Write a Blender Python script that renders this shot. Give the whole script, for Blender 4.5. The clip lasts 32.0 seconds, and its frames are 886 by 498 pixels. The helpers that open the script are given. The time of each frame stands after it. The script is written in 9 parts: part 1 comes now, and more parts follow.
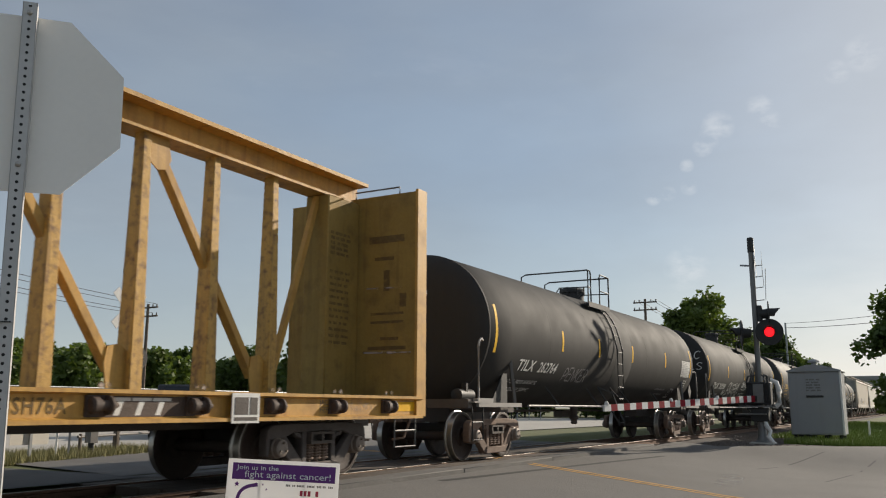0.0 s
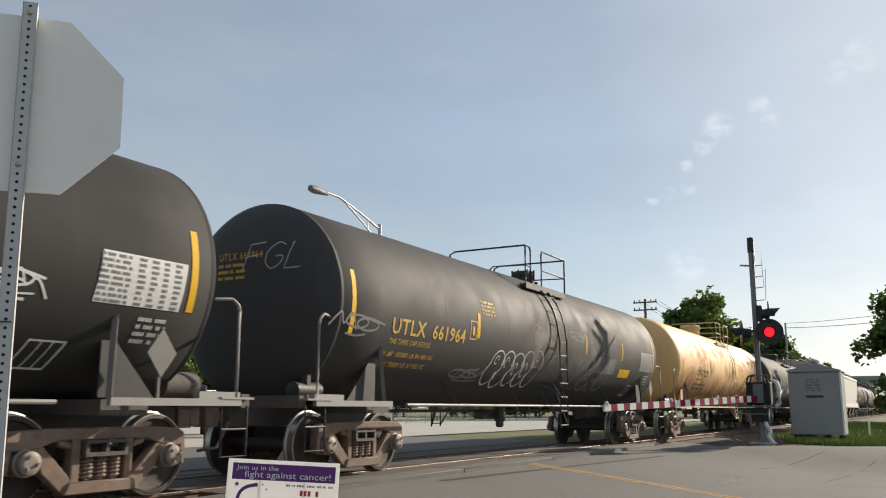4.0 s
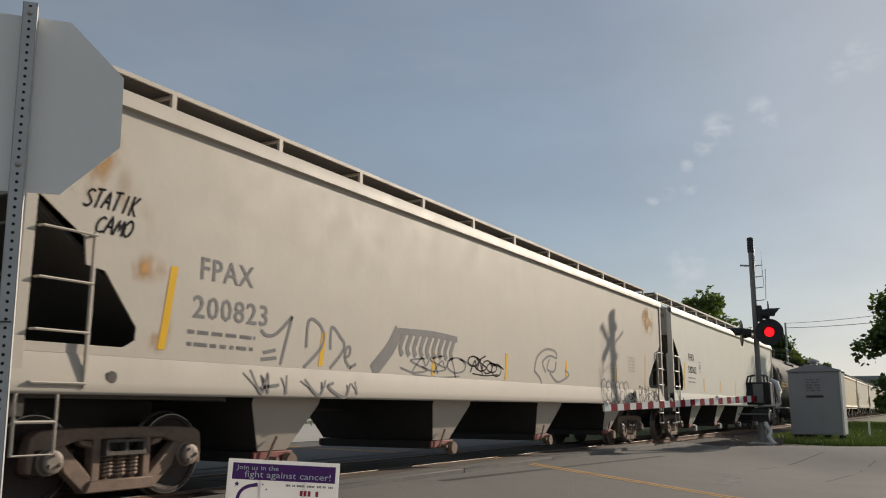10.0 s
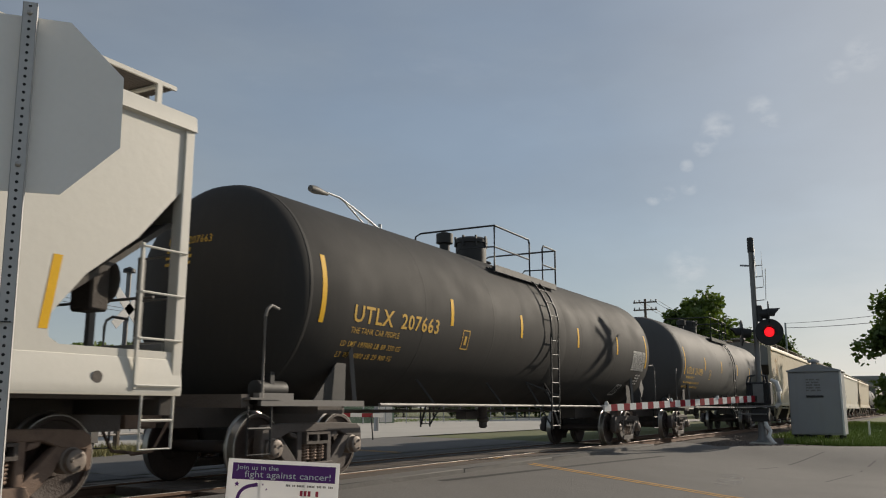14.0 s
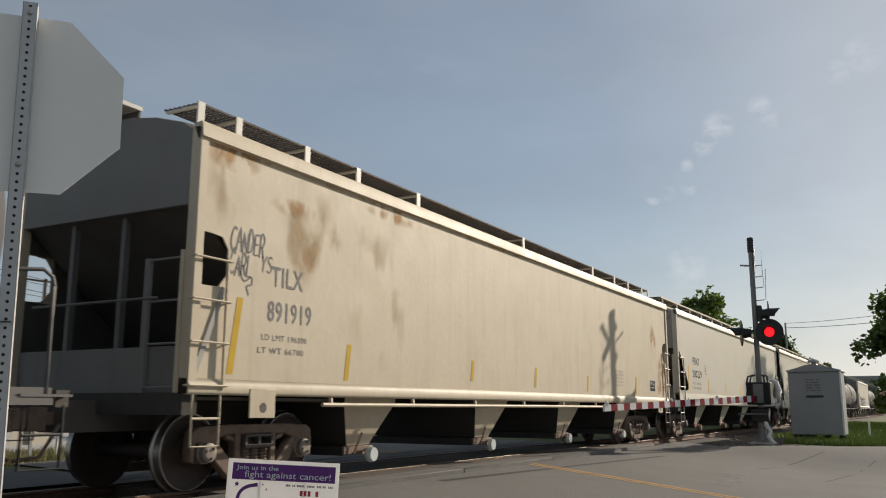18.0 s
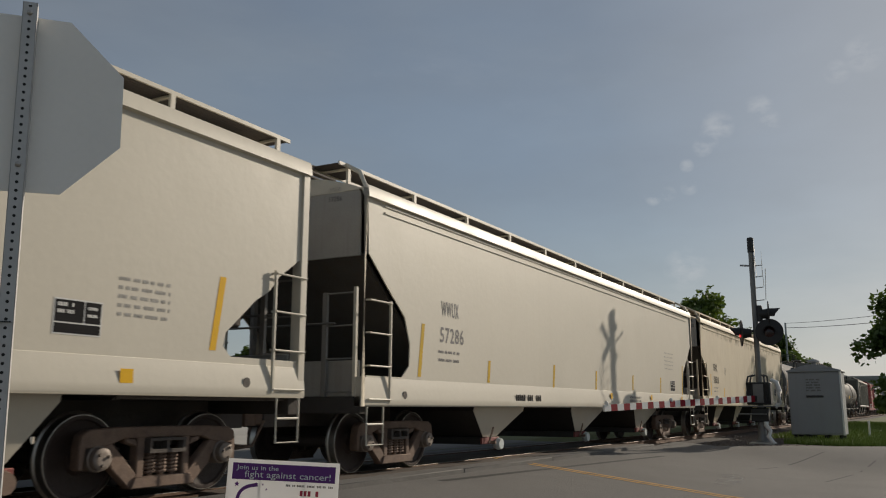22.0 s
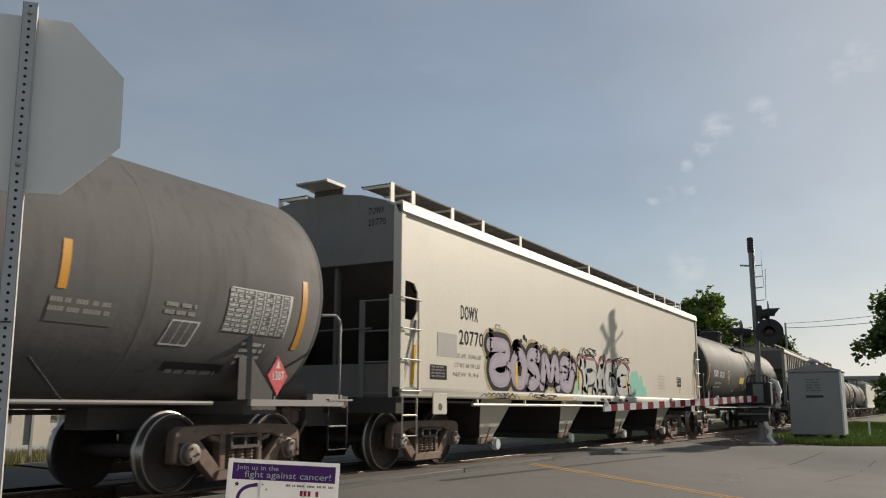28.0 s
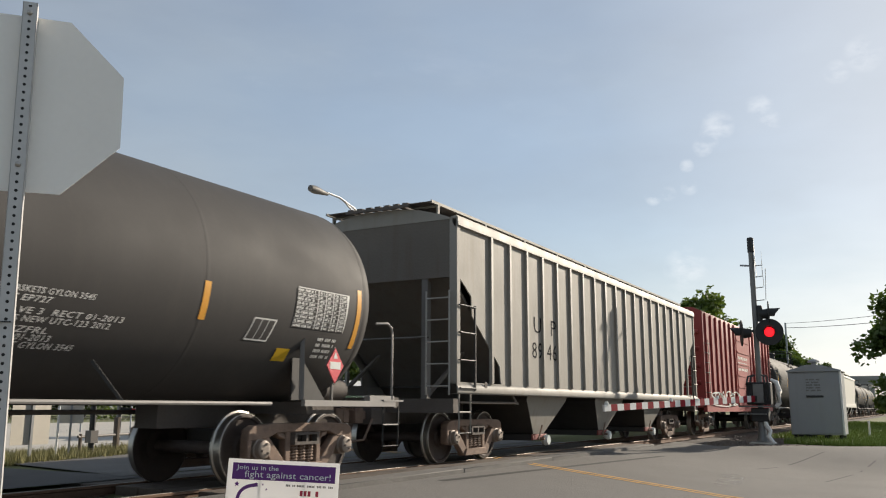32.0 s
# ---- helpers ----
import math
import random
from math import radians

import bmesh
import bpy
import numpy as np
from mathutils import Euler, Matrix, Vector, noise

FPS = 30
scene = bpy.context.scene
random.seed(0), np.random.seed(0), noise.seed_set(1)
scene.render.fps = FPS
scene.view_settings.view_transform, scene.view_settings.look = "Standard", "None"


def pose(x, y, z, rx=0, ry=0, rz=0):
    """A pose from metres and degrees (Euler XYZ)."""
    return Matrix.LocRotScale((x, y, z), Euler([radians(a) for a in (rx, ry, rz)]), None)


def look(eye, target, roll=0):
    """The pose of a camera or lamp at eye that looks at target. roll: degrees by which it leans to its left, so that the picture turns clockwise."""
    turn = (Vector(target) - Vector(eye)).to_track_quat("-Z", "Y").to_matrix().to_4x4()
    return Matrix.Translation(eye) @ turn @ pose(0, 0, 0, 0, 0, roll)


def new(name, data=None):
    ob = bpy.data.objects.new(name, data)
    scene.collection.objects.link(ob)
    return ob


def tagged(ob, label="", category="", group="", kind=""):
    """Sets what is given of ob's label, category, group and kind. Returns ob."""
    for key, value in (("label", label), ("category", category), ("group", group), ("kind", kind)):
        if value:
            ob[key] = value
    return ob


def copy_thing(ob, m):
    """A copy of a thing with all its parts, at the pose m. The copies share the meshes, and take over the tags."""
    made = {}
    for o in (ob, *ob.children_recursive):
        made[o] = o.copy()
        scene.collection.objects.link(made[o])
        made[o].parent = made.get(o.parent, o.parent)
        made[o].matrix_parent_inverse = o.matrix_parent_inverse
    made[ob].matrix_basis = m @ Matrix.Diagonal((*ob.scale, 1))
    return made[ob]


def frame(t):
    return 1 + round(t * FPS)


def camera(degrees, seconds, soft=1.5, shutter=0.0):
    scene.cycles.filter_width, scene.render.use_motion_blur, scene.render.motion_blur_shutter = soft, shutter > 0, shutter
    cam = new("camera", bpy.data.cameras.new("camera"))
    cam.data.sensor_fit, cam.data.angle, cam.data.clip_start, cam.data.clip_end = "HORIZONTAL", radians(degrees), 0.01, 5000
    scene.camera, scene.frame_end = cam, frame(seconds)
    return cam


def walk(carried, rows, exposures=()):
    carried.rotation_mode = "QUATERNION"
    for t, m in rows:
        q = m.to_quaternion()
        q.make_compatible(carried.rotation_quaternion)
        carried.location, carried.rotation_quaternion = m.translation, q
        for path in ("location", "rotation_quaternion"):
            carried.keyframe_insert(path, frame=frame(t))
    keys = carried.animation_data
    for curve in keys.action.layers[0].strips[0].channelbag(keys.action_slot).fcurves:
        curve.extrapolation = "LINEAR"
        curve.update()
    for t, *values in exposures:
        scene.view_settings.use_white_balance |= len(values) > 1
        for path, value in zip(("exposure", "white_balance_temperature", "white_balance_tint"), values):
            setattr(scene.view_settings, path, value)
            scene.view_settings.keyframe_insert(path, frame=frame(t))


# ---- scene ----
# The camera stands on a tripod beside a level crossing while a goods train runs past.
# x runs along the track, y away from the camera, z = 0 at the rail top.
cam = camera(55.2, 32.0, soft=1.1, shutter=0.08)
EYE = (0.0, -8.577, 0.988)
PAN, TILT = radians(60.58), radians(10.6)
AIM = (EYE[0] + math.sin(PAN) * math.cos(TILT), EYE[1] + math.cos(PAN) * math.cos(TILT), EYE[2] + math.sin(TILT))
STAND = look(EYE, AIM, 0.17)
EXPOSURES = [(0, 0.1), (1, 0.36), (3, 0.42), (4.3, 0.44), (5.6, 0.2), (7.0, -0.14), (7.5, 0.1), (8.0, 0.33), (9.0, 0.28), (10, -0.12), (11, -0.25), (12, -0.31), (13, -0.54), (14, -0.16), (16.5, 0.32), (17.2, 0.32),
             (18, -0.02), (19, -0.20), (20, -0.27), (21, -0.46), (23, -0.50), (24, -0.43), (26.5, -0.12), (27.2, 0.1), (28, -0.04), (29, -0.37), (30, -0.34), (31, 0.2), (32, 0.42)]
walk(cam, [(0, STAND), (32, STAND)], EXPOSURES)

# ---- light ----
SUN_WAY = Vector((6.23, -2.4, 2.75)).normalized()
world = bpy.data.worlds.new("sky")
scene.world = world
world.use_nodes = True
wn, wl = world.node_tree.nodes, world.node_tree.links
wn.clear()
sky = wn.new("ShaderNodeTexSky")
sky.sky_type = "NISHITA"
sky.sun_disc = False
sky.sun_elevation = math.asin(SUN_WAY.z)
sky.sun_rotation = math.atan2(SUN_WAY.x, SUN_WAY.y)
sky.air_density, sky.dust_density, sky.ozone_density = 1.0, 0.7, 1.2
coord = wn.new("ShaderNodeTexCoord")


def sky_noise(scale, stretch, detail, lo, hi):
    mp = wn.new("ShaderNodeMapping")
    mp.inputs["Scale"].default_value = stretch
    mp.inputs["Rotation"].default_value = (0.25, 0.35, 0.5)
    nz = wn.new("ShaderNodeTexNoise")
    nz.inputs["Scale"].default_value = scale
    nz.inputs["Detail"].default_value = detail
    nz.inputs["Roughness"].default_value = 0.55
    rp = wn.new("ShaderNodeMapRange")
    rp.inputs["From Min"].default_value, rp.inputs["From Max"].default_value = lo, hi
    wl.new(coord.outputs["Generated"], mp.inputs["Vector"])
    wl.new(mp.outputs["Vector"], nz.inputs["Vector"])
    wl.new(nz.outputs["Fac"], rp.inputs["Value"])
    return rp.outputs["Result"]


veil = sky_noise(1.7, (1.0, 1.0, 2.6), 5, 0.35, 0.75)
wisps = sky_noise(5.0, (0.8, 1.6, 4.0), 9, 0.60, 0.98)
cloud_mix = wn.new("ShaderNodeMix")
cloud_mix.data_type = "RGBA"
greys = wn.new("ShaderNodeMix")
greys.data_type = "RGBA"
greys.inputs["A"].default_value = (3.25, 3.68, 4.10, 1)
greys.inputs["B"].default_value = (2.62, 2.92, 3.34, 1)
wl.new(sky_noise(2.3, (1.0, 1.0, 3.2), 6, 0.36, 0.66), greys.inputs["Factor"])
wl.new(greys.outputs["Result"], cloud_mix.inputs["B"])
fac = wn.new("ShaderNodeMath")
fac.operation = "MULTIPLY_ADD"
fac.inputs[1].default_value = 0.35
veil_up = wn.new("ShaderNodeMath")
veil_up.operation = "ADD"
veil_up.inputs[1].default_value = 1.4
wl.new(veil, veil_up.inputs[0])
wl.new(veil_up.outputs[0], fac.inputs[0])
wisp_gain = wn.new("ShaderNodeMath")
wisp_gain.operation = "MULTIPLY"
wisp_gain.inputs[1].default_value = 0.42
# a broken chain of small cirrus tufts
near = None
for way, wide in (((0.938, 0.253, 0.237), 0.6), ((0.942, 0.237, 0.240), 0.55), ((0.946, 0.214, 0.246), 0.6), ((0.939, 0.214, 0.269), 0.5), ((0.938, 0.195, 0.288), 0.7), ((0.936, 0.186, 0.298), 0.8), ((0.935, 0.177, 0.308), 1.1),
                  ((0.937, 0.132, 0.325), 0.9), ((0.943, 0.124, 0.308), 0.8), ((0.936, 0.053, 0.348), 0.8), ((0.932, 0.027, 0.361), 1.2), ((0.962, 0.225, 0.155), 1.6)):
    spot = wn.new("ShaderNodeVectorMath")
    spot.operation = "DOT_PRODUCT"
    spot.inputs[1].default_value = Vector(way).normalized()
    ring = wn.new("ShaderNodeMapRange")
    ring.inputs["From Min"].default_value, ring.inputs["From Max"].default_value = math.cos(radians(wide)), 1.0
    wl.new(coord.outputs["Generated"], spot.inputs[0])
    wl.new(spot.outputs["Value"], ring.inputs["Value"])
    if near is None:
        near = ring.outputs["Result"]
    else:
        most = wn.new("ShaderNodeMath")
        most.operation = "MAXIMUM"
        wl.new(near, most.inputs[0])
        wl.new(ring.outputs["Result"], most.inputs[1])
        near = most.outputs[0]
tufts = sky_noise(42.0, (1.0, 1.0, 1.9), 6, 0.40, 0.66)
gather = wn.new("ShaderNodeMath")
gather.operation = "MULTIPLY"
wl.new(near, gather.inputs[0])
wl.new(tufts, gather.inputs[1])
both = wn.new("ShaderNodeMath")
both.operation = "ADD"
thin = wn.new("ShaderNodeMath")
thin.operation = "MULTIPLY"
thin.inputs[1].default_value = 0.25
wl.new(wisps, thin.inputs[0])
wl.new(thin.outputs[0], both.inputs[0])
wl.new(gather.outputs[0], both.inputs[1])
wl.new(both.outputs[0], wisp_gain.inputs[0])
fac.inputs[2].default_value = 0.0
wl.new(fac.outputs[0], cloud_mix.inputs["Factor"])
wl.new(sky.outputs["Color"], cloud_mix.inputs["A"])
cirrus = wn.new("ShaderNodeMix")
cirrus.data_type = "RGBA"
cirrus.inputs["B"].default_value = (7.4, 7.6, 7.8, 1)
wl.new(wisp_gain.outputs[0], cirrus.inputs["Factor"])
wl.new(cloud_mix.outputs["Result"], cirrus.inputs["A"])
back = wn.new("ShaderNodeBackground")
back.inputs["Strength"].default_value = 0.102
# pale haze all along the horizon
height = wn.new("ShaderNodeSeparateXYZ")
wl.new(coord.outputs["Generated"], height.inputs[0])
low = wn.new("ShaderNodeMapRange")
low.inputs["From Min"].default_value, low.inputs["From Max"].default_value = 0.24, 0.02
low.inputs["To Max"].default_value = 0.30
wl.new(height.outputs["Z"], low.inputs["Value"])
haze = wn.new("ShaderNodeMix")
haze.data_type = "RGBA"
haze.inputs["B"].default_value = (5.6, 6.4, 6.9, 1)
wl.new(low.outputs["Result"], haze.inputs["Factor"])
wl.new(cirrus.outputs["Result"], haze.inputs["A"])
# thin cloud glows towards the sun
sunward = wn.new("ShaderNodeVectorMath")
sunward.operation = "DOT_PRODUCT"
sunward.inputs[1].default_value = SUN_WAY
bright = wn.new("ShaderNodeMapRange")
bright.inputs["From Min"].default_value, bright.inputs["From Max"].default_value = 0.80, 1.0
bright.inputs["To Max"].default_value = 0.50
wl.new(coord.outputs["Generated"], sunward.inputs[0])
wl.new(sunward.outputs["Value"], bright.inputs["Value"])
glare = wn.new("ShaderNodeMix")
glare.data_type = "RGBA"
glare.inputs["B"].default_value = (6.2, 6.5, 6.9, 1)
wl.new(bright.outputs["Result"], glare.inputs["Factor"])
wl.new(haze.outputs["Result"], glare.inputs["A"])
bank = wn.new("ShaderNodeMapRange")
bank.inputs["From Min"].default_value, bank.inputs["From Max"].default_value = 0.20, 0.08
side_on = wn.new("ShaderNodeMapRange")
side_on.inputs["From Min"].default_value, side_on.inputs["From Max"].default_value = 0.76, 0.90
wl.new(height.outputs["Z"], bank.inputs["Value"])
wl.new(sunward.outputs["Value"], side_on.inputs["Value"])
bank_part = wn.new("ShaderNodeMath")
bank_part.operation = "MULTIPLY"
wl.new(bank.outputs["Result"], bank_part.inputs[0])
wl.new(side_on.outputs["Result"], bank_part.inputs[1])
bank_fac = wn.new("ShaderNodeMath")
bank_fac.operation = "MULTIPLY"
wl.new(bank_part.outputs[0], bank_fac.inputs[0])
wl.new(sky_noise(4.0, (1.0, 1.0, 5.0), 6, 0.30, 0.80), bank_fac.inputs[1])
low_cloud = wn.new("ShaderNodeMix")
low_cloud.data_type = "RGBA"
low_cloud.inputs["B"].default_value = (8.0, 7.9, 7.8, 1)
wl.new(bank_fac.outputs[0], low_cloud.inputs["Factor"])
wl.new(glare.outputs["Result"], low_cloud.inputs["A"])
wl.new(low_cloud.outputs["Result"], back.inputs["Color"])
wout = wn.new("ShaderNodeOutputWorld")
wl.new(back.outputs[0], wout.inputs["Surface"])

sun = new("sun", bpy.data.lights.new("sun", "SUN"))
sun.data.energy, sun.data.angle, sun.data.color = 4.6, radians(0.7), (1.0, 0.885, 0.73)
sun.matrix_world = look(SUN_WAY * 60, (0, 0, 0))


# ---- materials ----
def mat(name, color, rough=0.7, metal=0.0, vary=0.25, scale=1.5, streak=0.0, streak_color=(0.1, 0.06, 0.03), grain=0.15, bump=0.2, speck=40.0, grime=0.0, tone=0.0, streak_scale=6.0, spec=0.5):
    """A painted, stony or metal surface: large stains, vertical streaks, fine grain and relief."""
    m = bpy.data.materials.new(name)
    m.use_nodes = True
    n, l = m.node_tree.nodes, m.node_tree.links
    bsdf = n["Principled BSDF"]
    bsdf.inputs["Roughness"].default_value = rough
    bsdf.inputs["Metallic"].default_value = metal
    bsdf.inputs["Specular IOR Level"].default_value = spec
    tc = n.new("ShaderNodeTexCoord")
    base = n.new("ShaderNodeRGB")
    base.outputs[0].default_value = (*color, 1)
    out = base.outputs[0]

    def noise_at(sc, stretch=(1, 1, 1), detail=4, lo=0.3, hi=0.7):
        mp = n.new("ShaderNodeMapping")
        mp.inputs["Scale"].default_value = stretch
        nz = n.new("ShaderNodeTexNoise")
        nz.inputs["Scale"].default_value = sc
        nz.inputs["Detail"].default_value = detail
        rp = n.new("ShaderNodeMapRange")
        rp.inputs["From Min"].default_value, rp.inputs["From Max"].default_value = lo, hi
        l.new(tc.outputs["Object"], mp.inputs["Vector"])
        l.new(mp.outputs["Vector"], nz.inputs["Vector"])
        l.new(nz.outputs["Fac"], rp.inputs["Value"])
        return rp.outputs["Result"]

    def blend(a, f, amount, b):
        mx = n.new("ShaderNodeMix")
        mx.data_type = "RGBA"
        mu = n.new("ShaderNodeMath")
        mu.operation = "MULTIPLY"
        mu.inputs[1].default_value = amount
        l.new(f, mu.inputs[0])
        l.new(mu.outputs[0], mx.inputs["Factor"])
        l.new(a, mx.inputs["A"])
        mx.inputs["B"].default_value = (*b, 1)
        return mx.outputs["Result"]

    if tone:
        oi = n.new("ShaderNodeObjectInfo")
        out = blend(out, oi.outputs["Random"], tone, tuple(c * 0.45 for c in color))
    if vary:
        out = blend(out, noise_at(scale), vary, tuple(c * 0.62 for c in color))
        out = blend(out, noise_at(scale * 0.4, lo=0.45, hi=0.75), vary * 0.6, tuple(min(1, c * 1.25 + 0.01) for c in color))
    if grime:
        out = blend(out, noise_at(scale * 2.2, detail=8, lo=0.5, hi=0.72), grime, streak_color)
    if streak:
        out = blend(out, noise_at(streak_scale, (1.0, 1.0, 0.6 / streak_scale), 5, 0.52, 0.72), streak, streak_color)
    if grain:
        out = blend(out, noise_at(speck, detail=3), grain, tuple(c * 0.55 for c in color))
    l.new(out, bsdf.inputs["Base Color"])
    rv = n.new("ShaderNodeMapRange")
    rv.inputs["To Min"].default_value, rv.inputs["To Max"].default_value = max(0.05, rough - 0.05), min(1, rough + 0.05)
    l.new(noise_at(scale * 3), rv.inputs["Value"])
    l.new(rv.outputs["Result"], bsdf.inputs["Roughness"])
    if bump:
        bp = n.new("ShaderNodeBump")
        bp.inputs["Strength"].default_value = bump
        bp.inputs["Distance"].default_value = 0.01
        l.new(noise_at(speck * 0.6, detail=5), bp.inputs["Height"])
        l.new(bp.outputs["Normal"], bsdf.inputs["Normal"])
    return m


def stain_mat(name, color, scale=5.0, cover=0.5, stretch=(1, 1, 1)):
    """Rust or overspray that breaks up and fades towards the edge of its patch."""
    m = mat(name, color, 0.85, vary=0.2, scale=3, grain=0.15, bump=0.03)
    n, l = m.node_tree.nodes, m.node_tree.links
    tc = n.new("ShaderNodeTexCoord")
    mid = n.new("ShaderNodeVectorMath")
    mid.operation = "SUBTRACT"
    mid.inputs[1].default_value = (0.5, 0.5, 0.5)
    flat_ = n.new("ShaderNodeVectorMath")
    flat_.operation = "MULTIPLY"
    flat_.inputs[1].default_value = (2.0, 0.0, 2.0)
    ln = n.new("ShaderNodeVectorMath")
    ln.operation = "LENGTH"
    l.new(tc.outputs["Generated"], mid.inputs[0])
    l.new(mid.outputs["Vector"], flat_.inputs[0])
    l.new(flat_.outputs["Vector"], ln.inputs[0])
    fade = n.new("ShaderNodeMapRange")
    fade.inputs["From Min"].default_value, fade.inputs["From Max"].default_value = 1.0, 0.15
    l.new(ln.outputs["Value"], fade.inputs["Value"])
    mp = n.new("ShaderNodeMapping")
    mp.inputs["Scale"].default_value = stretch
    nz = n.new("ShaderNodeTexNoise")
    nz.inputs["Scale"].default_value, nz.inputs["Detail"].default_value = scale, 7
    l.new(tc.outputs["Object"], mp.inputs["Vector"])
    l.new(mp.outputs["Vector"], nz.inputs["Vector"])
    rp = n.new("ShaderNodeMapRange")
    rp.inputs["From Min"].default_value, rp.inputs["From Max"].default_value = 0.62 - 0.3 * cover, 0.80 - 0.2 * cover
    l.new(nz.outputs["Fac"], rp.inputs["Value"])
    mu = n.new("ShaderNodeMath")
    mu.operation = "MULTIPLY"
    l.new(rp.outputs["Result"], mu.inputs[0])
    l.new(fade.outputs["Result"], mu.inputs[1])
    clear = n.new("ShaderNodeBsdfTransparent")
    mx = n.new("ShaderNodeMixShader")
    l.new(mu.outputs[0], mx.inputs[0])
    l.new(clear.outputs[0], mx.inputs[1])
    l.new(n["Principled BSDF"].outputs[0], mx.inputs[2])
    l.new(mx.outputs[0], n["Material Output"].inputs["Surface"])
    return m


def glow(name, color, strength):
    m = mat(name, color, 0.3, vary=0, grain=0, bump=0)
    b = m.node_tree.nodes["Principled BSDF"]
    b.inputs["Emission Color"].default_value = (*color, 1)
    b.inputs["Emission Strength"].default_value = strength
    return m


M_BLACK = mat("black_tank_paint", (0.047, 0.045, 0.043), 0.74, spec=0.16, vary=0.2, scale=0.5, streak=0.13, streak_color=(0.075, 0.067, 0.057), grain=0.1, bump=0.03, speck=18, tone=0.25)
M_BLACK_WORN = mat("worn_black_tank_paint", (0.064, 0.060, 0.058), 0.68, spec=0.19, vary=0.2, scale=0.5, streak=0.13, streak_color=(0.10, 0.09, 0.078), grain=0.1, bump=0.02, speck=18)
M_SLATE = mat("slate_grey_tank_paint", (0.105, 0.101, 0.099), 0.72, spec=0.2, vary=0.2, scale=0.5, streak=0.13, streak_color=(0.06, 0.054, 0.047), grain=0.1, bump=0.03, speck=18)
M_BLACK_DULL = mat("faded_black_band_paint", (0.062, 0.06, 0.057), 0.8, spec=0.3, vary=0.2, scale=0.8, grain=0.1, bump=0.03)
M_DUSTY = mat("dusty_grey_tank_paint", (0.15, 0.142, 0.138), 0.8, spec=0.3, vary=0.35, scale=0.6, streak=0.3, streak_color=(0.05, 0.045, 0.04), grain=0.1, bump=0.12, speck=18)
M_TAN = mat("tan_tank_paint", (0.82, 0.51, 0.21), 0.6, vary=0.22, scale=0.8, streak=0.12, streak_color=(0.42, 0.19, 0.075), grain=0.12, bump=0.06, speck=20, grime=0.22, streak_scale=9.0)
M_OCHRE_SOFT = stain_mat("orange_ochre_cloud", (0.70, 0.36, 0.13), 1.3, 0.8, (1.0, 0.7, 1.6))
M_CREAM = mat("cream_hopper_paint", (0.62, 0.57, 0.47), 0.5, vary=0.09, scale=0.7, streak=0.035, streak_color=(0.38, 0.30, 0.2), grain=0.06, bump=0.08, speck=16)
M_CREAM_DULL = mat("dull_pinkish_cream_paint", (0.50, 0.44, 0.37), 0.6, vary=0.10, scale=0.8, streak=0.06, streak_color=(0.33, 0.25, 0.18), grain=0.06, bump=0.06, speck=16)
M_CREAM_OLD = mat("weathered_cream_hopper_paint", (0.59, 0.50, 0.36), 0.6, vary=0.16, scale=0.6, streak=0.16, streak_color=(0.33, 0.20, 0.10), grain=0.1, bump=0.1, speck=16, grime=0.15)
M_WHITE_CAR = mat("off_white_hopper_paint", (0.66, 0.63, 0.56), 0.5, vary=0.08, scale=0.7, streak=0.035, streak_color=(0.4, 0.34, 0.26), grain=0.06, bump=0.08, speck=16)
M_GREY_CAR = mat("grey_hopper_paint", (0.287, 0.267, 0.234), 0.65, vary=0.25, scale=0.6, streak=0.3, streak_color=(0.2, 0.15, 0.1), grain=0.1, bump=0.1, speck=16)
M_RED_CAR = mat("oxide_red_boxcar_paint", (0.33, 0.045, 0.04), 0.6, vary=0.3, scale=0.6, streak=0.3, streak_color=(0.12, 0.03, 0.03), grain=0.1, bump=0.1, speck=16)
M_FADED_PRINT = mat("faded_brown_print", (0.17, 0.105, 0.035), 0.8, vary=0.6, scale=6, grain=0.4, bump=0.1, speck=20, grime=0.5, streak_color=(0.38, 0.24, 0.05))
M_SCUFF = stain_mat("pale_scrape", (0.5, 0.42, 0.36), 6, 0.8)
M_WINCH = mat("rusty_black_winch", (0.085, 0.055, 0.04), 0.7, vary=0.5, scale=5, grain=0.3, bump=0.2)
M_YELLOW_POST = mat("chipped_yellow_post_paint", (0.60, 0.35, 0.085), 0.65, vary=0.35, scale=4.5, streak=0.45, streak_color=(0.13, 0.06, 0.04), grain=0.3, bump=0.25, speck=30, grime=0.85, streak_scale=14.0)
# bulkhead paint: real dirt and streaks, plus shade put into the base colour
M_YELLOW_BULKHEAD = mat("shaded_dirty_yellow_paint", (0.37, 0.235, 0.055), 0.75, vary=0.5, scale=1.6, streak=0.4, streak_color=(0.12, 0.07, 0.025), grain=0.25, bump=0.15, speck=24, grime=0.5, streak_scale=7.0)
M_YELLOW_CAR = mat("worn_yellow_flatcar_paint", (0.58, 0.32, 0.065), 0.6, vary=0.4, scale=1.3, streak=0.5, streak_color=(0.17, 0.07, 0.025), grain=0.25, bump=0.15, speck=24, grime=0.45, streak_scale=9.0)
# end paints: the ends' shade is put into the colour, besides some grime
M_END = mat("shaded_grimy_end_paint", (0.38, 0.365, 0.335), 0.75, vary=0.2, scale=0.8, streak=0.3, streak_color=(0.20, 0.165, 0.135), grain=0.1, grime=0.15)
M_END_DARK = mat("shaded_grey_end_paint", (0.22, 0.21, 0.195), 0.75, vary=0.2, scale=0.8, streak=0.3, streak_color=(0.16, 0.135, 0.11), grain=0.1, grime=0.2)
